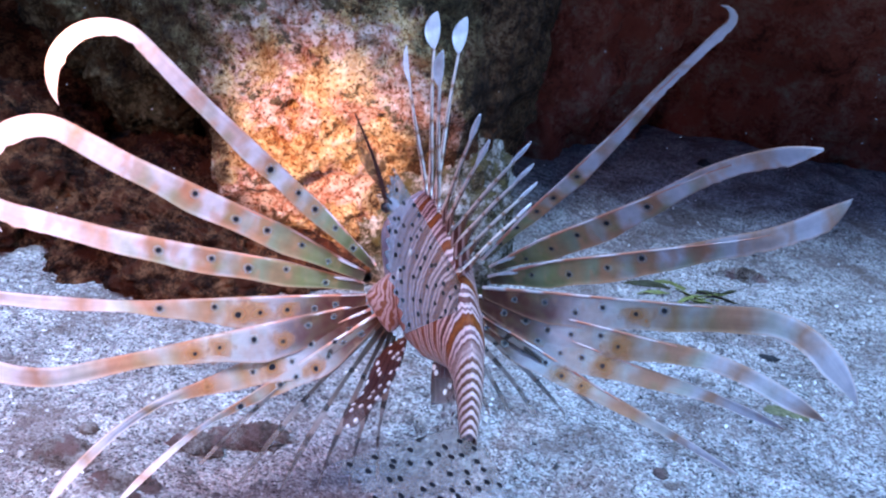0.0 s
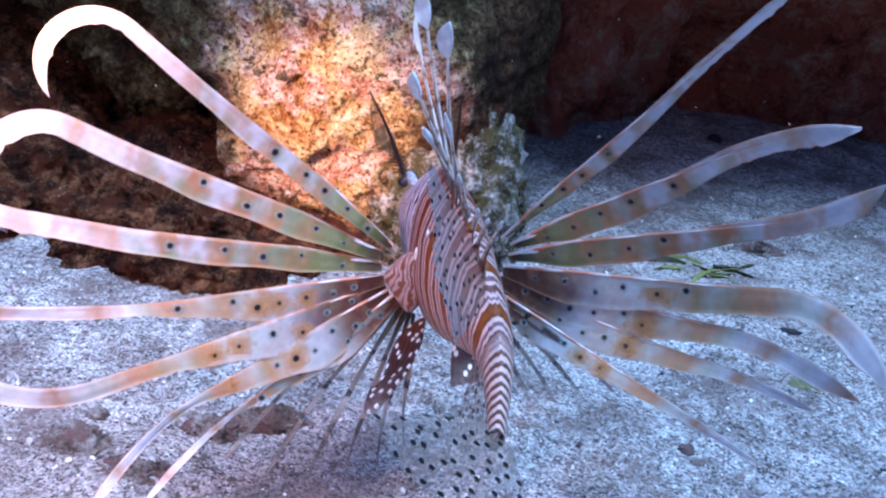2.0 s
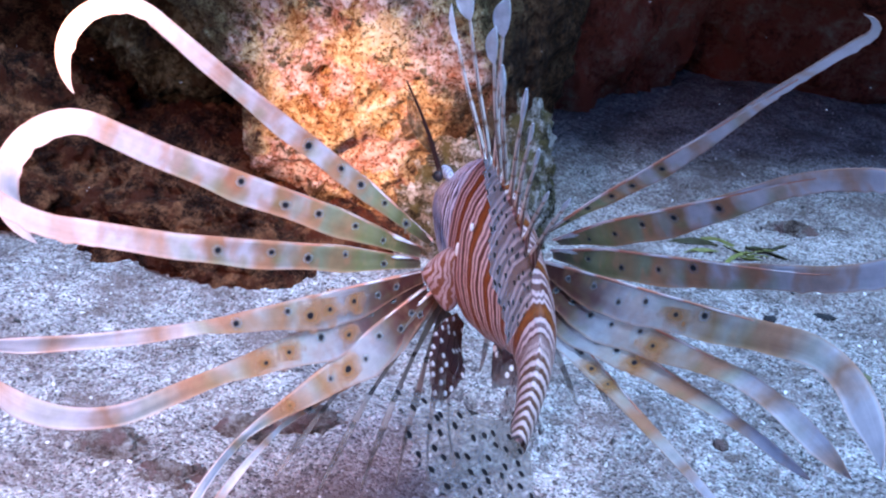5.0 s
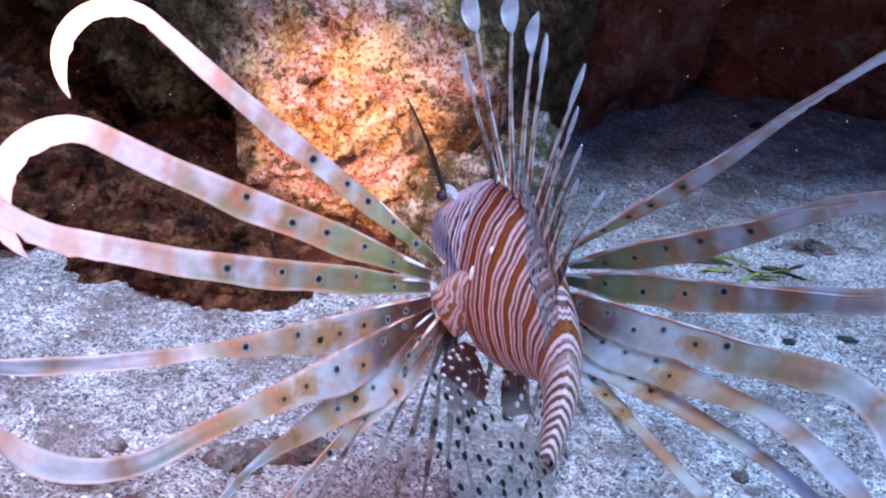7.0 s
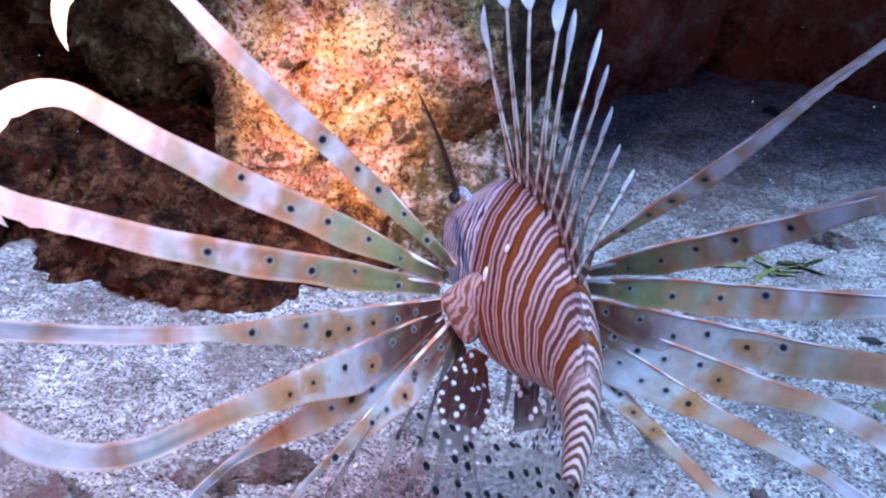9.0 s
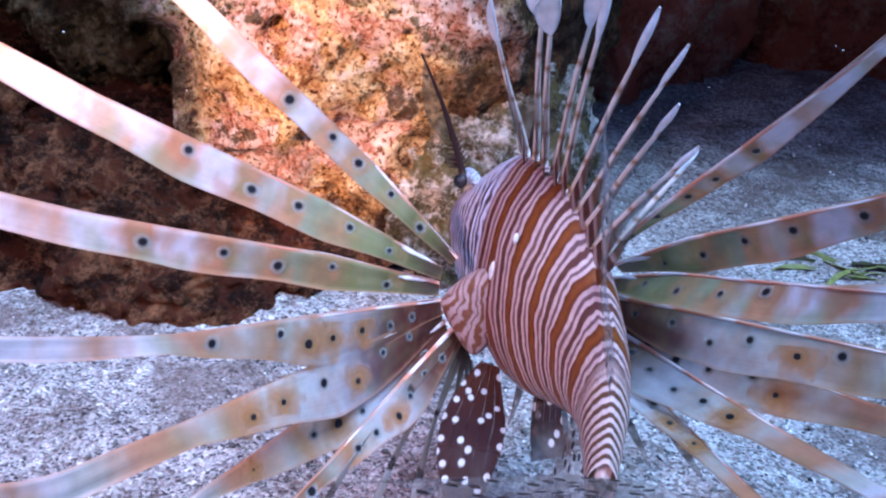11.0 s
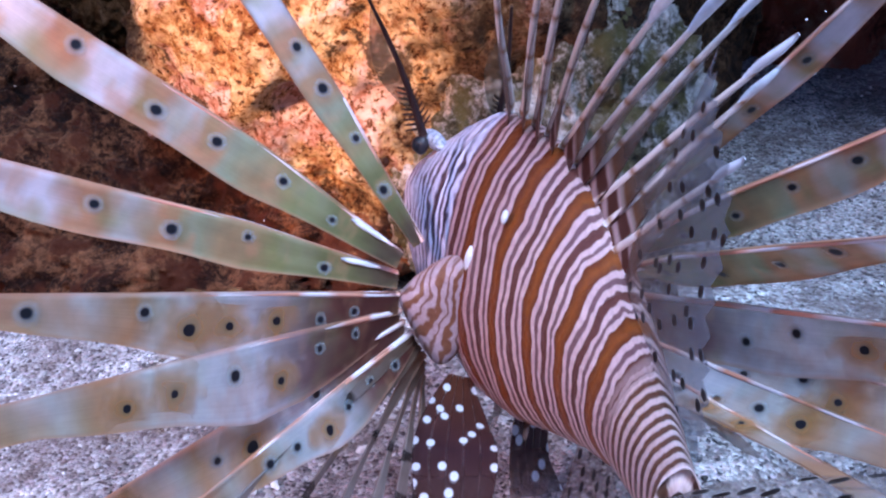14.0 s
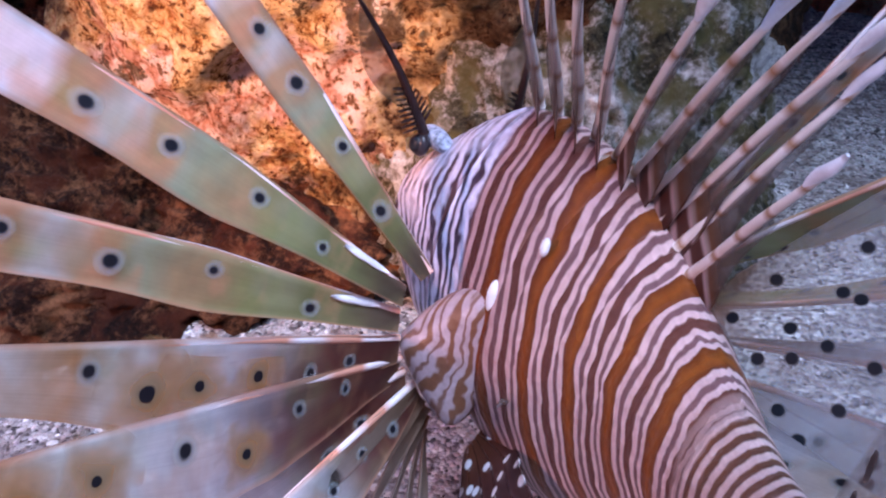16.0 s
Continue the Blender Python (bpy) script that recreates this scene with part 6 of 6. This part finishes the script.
    walk(MOVING["segment_13"], [(t, pose(*p)) for t, *p in (
        (0, -0.00235, -0.04058, 0.00209, 11.97, -0.21, -9.83),
        (1.5, 0.00075, -0.04052, 5e-05, 11.49, -0.25, -10.58),
        (2.5, 0.00019, -0.0406, 0.00127, 12.66, -0.25, -7.87),
        (3.5, -0.00146, -0.04017, -0.00273, 16.25, -0.31, -14.82),
        (6, -0.00589, -0.04008, 0.00175, 13.84, -0.41, -21.02),
        (7, -0.00764, -0.03982, 0.00354, 12.88, -0.52, -23.5),
        (8.5, -0.00679, -0.03991, -0.00046, 15.12, -0.33, -20.3),
        (11, -0.00841, -0.03988, 0.00445, -2.74, 0.03, -22.1),
        (12.5, -0.00907, -0.03959, 0.0074, -8.83, 0.09, -22.36),
        (13, -0.00964, -0.03953, 0.00631, -8.62, 0.14, -23.71),
        (14.5, -0.01068, -0.03879, 0.01083, -16.58, 0.16, -23.83),
        (16, -0.01683, -0.03579, 0.01588, -21.27, 0.09, -32.87),
    )])
    walk(MOVING["segment_14"], [(t, pose(*p)) for t, *p in (
        (0, -0.0032, -0.04549, 0.00103, 14.73, -0, -11.55),
        (1.5, -0.00016, -0.04544, -0.00097, 13.37, -0, -13.64),
        (2.5, -0.00049, -0.04553, 0.00015, 15.3, 0, -10.01),
        (3.5, -0.0027, -0.04491, -0.00416, 18.37, -0, -18.17),
        (6, -0.00766, -0.04471, 0.00053, 16.96, 0.03, -24.38),
        (7, -0.00961, -0.04439, 0.0024, 16.39, -0, -26.86),
        (8.5, -0.0085, -0.04453, -0.00179, 17.77, 0, -23.13),
        (11, -0.01033, -0.0446, 0.0047, -3, -0, -24.86),
        (12.5, -0.01099, -0.04425, 0.00819, -9.62, -0, -24.92),
        (13, -0.01166, -0.04415, 0.00707, -9.76, -0, -26.42),
        (14.5, -0.01265, -0.04326, 0.01229, -18.16, -0, -26.11),
        (16, -0.01941, -0.03978, 0.01773, -22.2, 0, -34.96),
    )])
    walk(MOVING["segment_15"], [(t, pose(*p)) for t, *p in (
        (0, -0.00419, -0.05033, -0.00027, 13.39, 0.15, -12.99),
        (1.5, -0.00133, -0.05026, -0.00215, 11.33, 0.34, -15.71),
        (2.5, -0.00134, -0.05038, -0.0012, 12.61, 0.46, -12.11),
        (3.5, -0.00421, -0.04951, -0.00577, 15.26, 0.36, -19.61),
        (6, -0.00967, -0.04915, -0.00096, 13.95, 0.58, -26.63),
        (7, -0.01182, -0.04875, 0.00096, 13.43, 0.62, -29.43),
        (8.5, -0.0104, -0.049, -0.00335, 15.43, 0.6, -26.31),
        (11, -0.01247, -0.04922, 0.00496, -4.56, 0.13, -25.91),
        (12.5, -0.0131, -0.04881, 0.00904, -10.95, 0.12, -26.08),
        (13, -0.0139, -0.04865, 0.00794, -11.12, 0.13, -27.65),
        (14.5, -0.01478, -0.04761, 0.01387, -18.87, 0.09, -27.76),
        (16, -0.02212, -0.04365, 0.01966, -23.12, 0.12, -36.67),
    )])
    walk(MOVING["segment_16"], [(t, pose(*p)) for t, *p in (
        (0, -0.0053, -0.05516, -0.00145, 12.06, 0.27, -14.42),
        (1.5, -0.00269, -0.05507, -0.00315, 9.27, 0.6, -17.78),
        (2.5, -0.00239, -0.05524, -0.00231, 9.91, 0.81, -14.24),
        (3.5, -0.00587, -0.05414, -0.00711, 12.14, 0.64, -21.06),
        (6, -0.0119, -0.05357, -0.00219, 10.92, 1.01, -28.91),
        (7, -0.01427, -0.05307, -0.00022, 10.44, 1.11, -32.04),
        (8.5, -0.01259, -0.0534, -0.00471, 13.07, 1.08, -29.51),
        (11, -0.01469, -0.0538, 0.00537, -6.11, 0.23, -26.96),
        (12.5, -0.0153, -0.05331, 0.01001, -12.28, 0.22, -27.23),
        (13, -0.01622, -0.05309, 0.00892, -12.47, 0.23, -28.88),
        (14.5, -0.01703, -0.05189, 0.01552, -19.58, 0.16, -29.4),
        (16, -0.02491, -0.04742, 0.02166, -24.05, 0.22, -38.37),
    )])
    walk(MOVING["segment_17"], [(t, pose(*p)) for t, *p in (
        (0, -0.00655, -0.05999, -0.00251, 10.72, 0.35, -15.86),
        (1.5, -0.00424, -0.05986, -0.00397, 7.21, 0.79, -19.87),
        (2.5, -0.00364, -0.06011, -0.00319, 7.19, 1.07, -16.38),
        (3.5, -0.00767, -0.05879, -0.00818, 9.02, 0.84, -22.53),
        (6, -0.01434, -0.05795, -0.00315, 7.88, 1.32, -31.21),
        (7, -0.01695, -0.05731, -0.00115, 7.42, 1.45, -34.66),
        (8.5, -0.01506, -0.05771, -0.00586, 10.68, 1.41, -32.73),
        (11, -0.01699, -0.05832, 0.00591, -7.67, 0.3, -28.01),
        (12.5, -0.01758, -0.05774, 0.01109, -13.62, 0.28, -28.39),
        (13, -0.01862, -0.05745, 0.01002, -13.83, 0.31, -30.11),
        (14.5, -0.01938, -0.05607, 0.01723, -20.29, 0.22, -31.04),
        (16, -0.0278, -0.05107, 0.02374, -24.98, 0.29, -40.08),
    )])
    walk(MOVING["segment_18"], [(t, pose(*p)) for t, *p in (
        (0, -0.00793, -0.06481, -0.00346, 10.05, 0.38, -16.58),
        (1.5, -0.00597, -0.06462, -0.00461, 6.17, 0.86, -20.91),
        (2.5, -0.00508, -0.06496, -0.00383, 5.83, 1.16, -17.45),
        (3.5, -0.00961, -0.06343, -0.00898, 7.46, 0.91, -23.27),
        (6, -0.01697, -0.06226, -0.00385, 6.35, 1.42, -32.36),
        (7, -0.01984, -0.06146, -0.0018, 5.91, 1.58, -35.98),
        (8.5, -0.01779, -0.06191, -0.0068, 9.48, 1.53, -34.34),
        (11, -0.01936, -0.06278, 0.00659, -8.44, 0.33, -28.54),
        (12.5, -0.01993, -0.06211, 0.01229, -14.28, 0.31, -28.97),
        (13, -0.0211, -0.06174, 0.01124, -14.51, 0.33, -30.73),
        (14.5, -0.02184, -0.06018, 0.019, -20.65, 0.23, -31.87),
        (16, -0.03077, -0.05462, 0.02589, -25.45, 0.32, -40.93),
    )])
    walk(MOVING["caudal_fin"], [(t, pose(*p)) for t, *p in (
        (0, -0.00937, -0.06962, -0.00435, 4.03, -70.65, -29.75),
        (1.5, -0.00778, -0.06935, -0.00516, -14.44, -59.64, -21.93),
        (2.5, -0.00661, -0.0698, -0.00435, -24.88, -60.85, -9.32),
        (3.5, -0.01162, -0.06808, -0.00964, -24.27, -57.26, -12.03),
        (6, -0.01969, -0.06653, -0.00441, -19.31, -47.47, -32.87),
        (7, -0.02283, -0.06556, -0.00233, -18.97, -43.44, -39.74),
        (8.5, -0.02065, -0.06605, -0.00764, -8.95, -47.39, -48.66),
        (11, -0.02176, -0.06721, 0.00734, -120.0, -59.5, 85.0),
        (11.5, -0.02195, -0.06695, 0.0094, -122.0, -59.5, 87.0),
        (12, -0.02213, -0.0667, 0.01148, -53.0, -62.75, 14.0),
        (12.5, -0.02232, -0.06643, 0.01355, -128.0, -58.6, 94.0),
        (13, -0.02362, -0.06599, 0.01252, -130.5, -58.59, 96.28),
        (14.5, -0.02436, -0.06423, 0.0208, -147.72, -36.89, 116.68),
        (16, -0.03377, -0.0581, 0.02808, -148.47, -2.52, 126.44),
    )])
    walk(MOVING["soft_dorsal_fin"], [(t, pose(*p)) for t, *p in (
        (0, 0, -0.00765, 0.0153, 0, -32, -40),
        (3.5, 0, -0.00765, 0.0153, 2, -24, -30),
        (7, 0, -0.00765, 0.0153, 0, -24, -26),
        (8.5, 0, -0.00765, 0.0153, 0, -18, -20),
        (11, 0, -0.00765, 0.0153, 4, -12, -15),
        (11.5, 0, -0.00765, 0.0153, 12, -26, -36),
        (12, 0, -0.00765, 0.0153, 24, 2, 4),
        (12.5, 0, -0.00765, 0.0153, 14, -16, -20),
        (13, 0, -0.00765, 0.0153, 26, 8, 12),
        (13.5, 0, -0.00765, 0.0153, 22, 16, 30),
        (14, 0, -0.00765, 0.0153, 18, -8, -8),
        (14.5, 0, -0.00765, 0.0153, 24, 4, 6),
        (15, 0, -0.00765, 0.0153, 22, 18, 32),
        (16, 0, -0.00765, 0.0153, 20, 22, 38),
    )])
    walk(MOVING["spine_1"], [(t, pose(*p)) for t, *p in (
        (0, 0, 0.0459, 0.03124, 116.63, -71.48, 137.87),
        (1.5, 0, 0.0459, 0.03124, 118.04, -67.74, 137.06),
        (2.5, 0, 0.0459, 0.03124, 122.3, -68.26, 132.88),
        (3.5, 0, 0.0459, 0.03124, 123.03, -68.43, 132.14),
        (6, 0, 0.0459, 0.03124, 53.95, -61.74, -164.04),
        (7, 0, 0.0459, 0.03124, 38.36, -54.14, -151.02),
        (8.5, 0, 0.0459, 0.03124, 111.92, -65.2, 143.24),
        (11, 0, 0.0459, 0.03124, 26.38, -49.34, -139.88),
        (12.5, 0, 0.0459, 0.03124, 16.81, -45.05, -129.81),
        (13, 0, 0.0459, 0.03124, 17.13, -43.92, -130.65),
        (14.5, 0, 0.0459, 0.03124, 17.79, -40.49, -132.99),
        (16, 0, 0.0459, 0.03124, 20.48, -38.53, -137.64),
    )])
    walk(MOVING["spine_2"], [(t, pose(*p)) for t, *p in (
        (0, 0, 0.03952, 0.03188, 135.85, -80.52, 117.84),
        (1.5, 0, 0.03952, 0.03188, 44.19, -75.11, -151.87),
        (2.5, 0, 0.03952, 0.03188, 80.15, -71.66, 172.66),
        (3.5, 0, 0.03952, 0.03188, 34.22, -70.64, -142.49),
        (6, 0, 0.03952, 0.03188, 60.07, -68.45, -168.53),
        (7, 0, 0.03952, 0.03188, 68.66, -66.63, -176.97),
        (8.5, 0, 0.03952, 0.03188, 106.76, -70.79, 147.42),
        (11, 0, 0.03952, 0.03188, 11.32, -47.97, -121.79),
        (12.5, 0, 0.03952, 0.03188, 5.38, -33.15, -116.48),
        (13, 0, 0.03952, 0.03188, 6.47, -33.88, -118.19),
        (14.5, 0, 0.03952, 0.03188, 10.05, -35.94, -123.51),
        (16, 0, 0.03952, 0.03188, 14.36, -32.45, -132.21),
    )])
    walk(MOVING["spine_3"], [(t, pose(*p)) for t, *p in (
        (0, 0, 0.03315, 0.03213, -172.93, -81.21, 66.15),
        (1.5, 0, 0.03315, 0.03213, 14.19, -64.57, -122.34),
        (2.5, 0, 0.03315, 0.03213, 15.95, -64.61, -124.26),
        (3.5, 0, 0.03315, 0.03213, 3.63, -60.33, -110.88),
        (6, 0, 0.03315, 0.03213, 33.53, -72.28, -141.52),
        (7, 0, 0.03315, 0.03213, 55.94, -74.44, -163.63),
        (8.5, 0, 0.03315, 0.03213, 113.06, -75.75, 140.88),
        (11, 0, 0.03315, 0.03213, 10.36, -44.83, -121.23),
        (12.5, 0, 0.03315, 0.03213, 5.88, -38.39, -116.11),
        (13, 0, 0.03315, 0.03213, 6.85, -37.81, -117.78),
        (14.5, 0, 0.03315, 0.03213, 9.52, -35.94, -122.64),
        (16, 0, 0.03315, 0.03213, 13.56, -31.98, -131.18),
    )])
    walk(MOVING["spine_4"], [(t, pose(*p)) for t, *p in (
        (0, 0, 0.02678, 0.03188, 21.73, -73.29, -129.29),
        (1.5, 0, 0.02678, 0.03188, 23.31, -52.21, -135.3),
        (2.5, 0, 0.02678, 0.03188, 20.62, -49.76, -132.94),
        (3.5, 0, 0.02678, 0.03188, 15.15, -51.12, -125.87),
        (6, 0, 0.02678, 0.03188, 29.54, -70.38, -137.73),
        (7, 0, 0.02678, 0.03188, 43.93, -77.34, -151.33),
        (8.5, 0, 0.02678, 0.03188, 114.7, -82.47, 138.79),
        (11, 0, 0.02678, 0.03188, 5.35, -55.47, -113.19),
        (12.5, 0, 0.02678, 0.03188, 3.22, -41.85, -111.52),
        (13, 0, 0.02678, 0.03188, 4.57, -41.36, -113.59),
        (14.5, 0, 0.02678, 0.03188, 8.34, -39.68, -119.63),
        (16, 0, 0.02678, 0.03188, 12.55, -33.01, -128.93),
    )])
    walk(MOVING["spine_5"], [(t, pose(*p)) for t, *p in (
        (0, 0, 0.0204, 0.03124, -8.88, -53.35, -95.68),
        (1.5, 0, 0.0204, 0.03124, 9.45, -43.27, -120.35),
        (2.5, 0, 0.0204, 0.03124, 11.66, -36.98, -125.63),
        (3.5, 0, 0.0204, 0.03124, 8.66, -40.29, -119.95),
        (6, 0, 0.0204, 0.03124, 20.99, -66.65, -129.38),
        (7, 0, 0.0204, 0.03124, 34.18, -76.38, -141.64),
        (8.5, 0, 0.0204, 0.03124, 54.3, -82.74, -161.22),
        (11, 0, 0.0204, 0.03124, 6.13, -59.1, -113.83),
        (12.5, 0, 0.0204, 0.03124, -1.65, -38.88, -104.08),
        (13, 0, 0.0204, 0.03124, -0.7, -39.51, -105.6),
        (14.5, 0, 0.0204, 0.03124, 2.4, -41.25, -110.33),
        (16, 0, 0.0204, 0.03124, 8.86, -33.71, -122.39),
    )])
    walk(MOVING["spine_6"], [(t, pose(*p)) for t, *p in (
        (0, -1e-05, 0.01419, 0.02998, -11.04, -50, -92.41),
        (1.5, 6e-05, 0.01385, 0.02994, 12.99, -65.01, -120.98),
        (2.5, 3e-05, 0.01408, 0.02997, 9.65, -35.27, -123.1),
        (3.5, 3e-05, 0.01354, 0.0299, 6, -39.13, -116.15),
        (6, -2e-05, 0.01419, 0.02998, 2.51, -64.95, -109.47),
        (7, -4e-05, 0.01445, 0.03001, -4.93, -74.74, -101.59),
        (8.5, -7e-05, 0.01387, 0.02994, -169.75, -83.77, 62.99),
        (11, -7e-05, 0.01415, 0.02998, -9.98, -63.01, -95.53),
        (12.5, -5e-05, 0.01445, 0.03001, -10.66, -51.13, -93.1),
        (13, -7e-05, 0.01428, 0.02999, -8.98, -50.15, -95.07),
        (14.5, -2e-05, 0.01478, 0.03004, -4.55, -47.02, -100.49),
        (16, 0.00012, 0.01546, 0.03008, 5.04, -40.92, -114.37),
    )])
    walk(MOVING["spine_7"], [(t, pose(*p)) for t, *p in (
        (0, -4e-05, 0.00791, 0.02837, -38.49, -55.97, -62.89),
        (1.5, 0.00019, 0.00738, 0.02823, -1.58, -35.72, -104),
        (2.5, 0.0001, 0.00773, 0.02833, 8.42, -37.45, -120.38),
        (3.5, 9e-05, 0.00689, 0.02809, 3.29, -39.78, -111.84),
        (6, -0.00012, 0.0079, 0.02837, 4.94, -56.18, -112.63),
        (7, -0.00019, 0.00831, 0.02847, 5.75, -62.66, -113.17),
        (8.5, -0.00024, 0.00741, 0.02824, 9.93, -77.54, -116.87),
        (11, -0.00028, 0.00785, 0.02836, -18.77, -60.4, -85.35),
        (12.5, -0.00027, 0.00832, 0.02847, -32.49, -62.89, -71.12),
        (13, -0.00032, 0.00805, 0.02841, -27.61, -61.12, -75.85),
        (14.5, -0.00028, 0.00884, 0.02859, -16.19, -55, -87.18),
        (16, -0.00022, 0.00991, 0.0288, 0.49, -47.9, -107.36),
    )])
    walk(MOVING["spine_8"], [(t, pose(*p)) for t, *p in (
        (0, -9e-05, 0.00161, 0.02667, -43.93, -55.21, -57.15),
        (1.5, 0.0004, 0.00092, 0.02636, -2.55, -35.46, -102.3),
        (2.5, 0.00022, 0.00138, 0.02657, 1.86, -31.34, -110.26),
        (3.5, 0.00018, 0.00029, 0.02606, 1.72, -39.45, -109.4),
        (6, -0.00028, 0.00161, 0.02666, 3.44, -52.89, -111.01),
        (7, -0.00045, 0.00215, 0.02689, 4.47, -58.22, -111.96),
        (8.5, -0.00051, 0.00097, 0.02638, 6.53, -69.96, -113.65),
        (11, -0.00063, 0.00154, 0.02663, -10.64, -52.43, -93.36),
        (12.5, -0.00065, 0.00216, 0.02689, -5.56, -44.29, -98.76),
        (13, -0.00074, 0.00181, 0.02674, -9.21, -46.95, -94.18),
        (14.5, -0.00074, 0.00285, 0.02715, -24.3, -53.6, -77.41),
        (16, -0.00092, 0.00429, 0.02764, -4.18, -50.97, -101.32),
    )])
    walk(MOVING["spine_9"], [(t, pose(*p)) for t, *p in (
        (0, -0.00016, -0.00471, 0.02448, -83.74, -55.4, -21.86),
        (1.5, 0.00069, -0.00551, 0.02394, -4.39, -39.68, -99.85),
        (2.5, 0.00039, -0.00497, 0.02431, 0.69, -36.66, -107.85),
        (3.5, 0.00031, -0.00625, 0.02341, -2.41, -36, -102.6),
        (6, -0.00052, -0.0047, 0.02448, 2.44, -51.9, -109.79),
        (7, -0.00083, -0.00406, 0.02487, 6.35, -58, -114.18),
        (8.5, -0.00088, -0.00545, 0.02397, -2.21, -74.26, -104.4),
        (11, -0.00113, -0.00477, 0.02442, -26.32, -54.28, -75.35),
        (12.5, -0.0012, -0.00403, 0.02488, -9.62, -44.67, -93.14),
        (13, -0.00134, -0.00444, 0.02462, -15.36, -49.81, -86.92),
        (14.5, -0.00142, -0.00319, 0.02536, -45.81, -62.07, -57.35),
        (16, -0.00201, -0.00139, 0.02625, -9.25, -56.47, -95.65),
    )])
    walk(MOVING["spine_10"], [(t, pose(*p)) for t, *p in (
        (0, -0.00025, -0.01096, 0.02183, -112.75, -51.25, 1.41),
        (1.5, 0.0011, -0.012, 0.02096, -5.53, -46.9, -99.15),
        (2.5, 0.00063, -0.0113, 0.02155, -4.98, -47.35, -99.95),
        (3.5, 0.00049, -0.01296, 0.02011, -9.5, -45.45, -93.48),
        (6, -0.00084, -0.01095, 0.02182, -19.39, -63.74, -85.27),
        (7, -0.00132, -0.0101, 0.02244, -27.02, -70.67, -78.31),
        (8.5, -0.0014, -0.01192, 0.02102, -123.67, -72.77, 15.77),
        (11, -0.0018, -0.01102, 0.02173, -99.77, -62.24, -8.04),
        (12.5, -0.00192, -0.01005, 0.02245, -14.73, -43.82, -85.91),
        (13, -0.00213, -0.01058, 0.02205, -13.4, -45.02, -88.08),
        (14.5, -0.00227, -0.00893, 0.02319, -8.66, -48.34, -95.17),
        (16, -0.00324, -0.00648, 0.02453, 2.85, -45.9, -110.67),
    )])


motions()
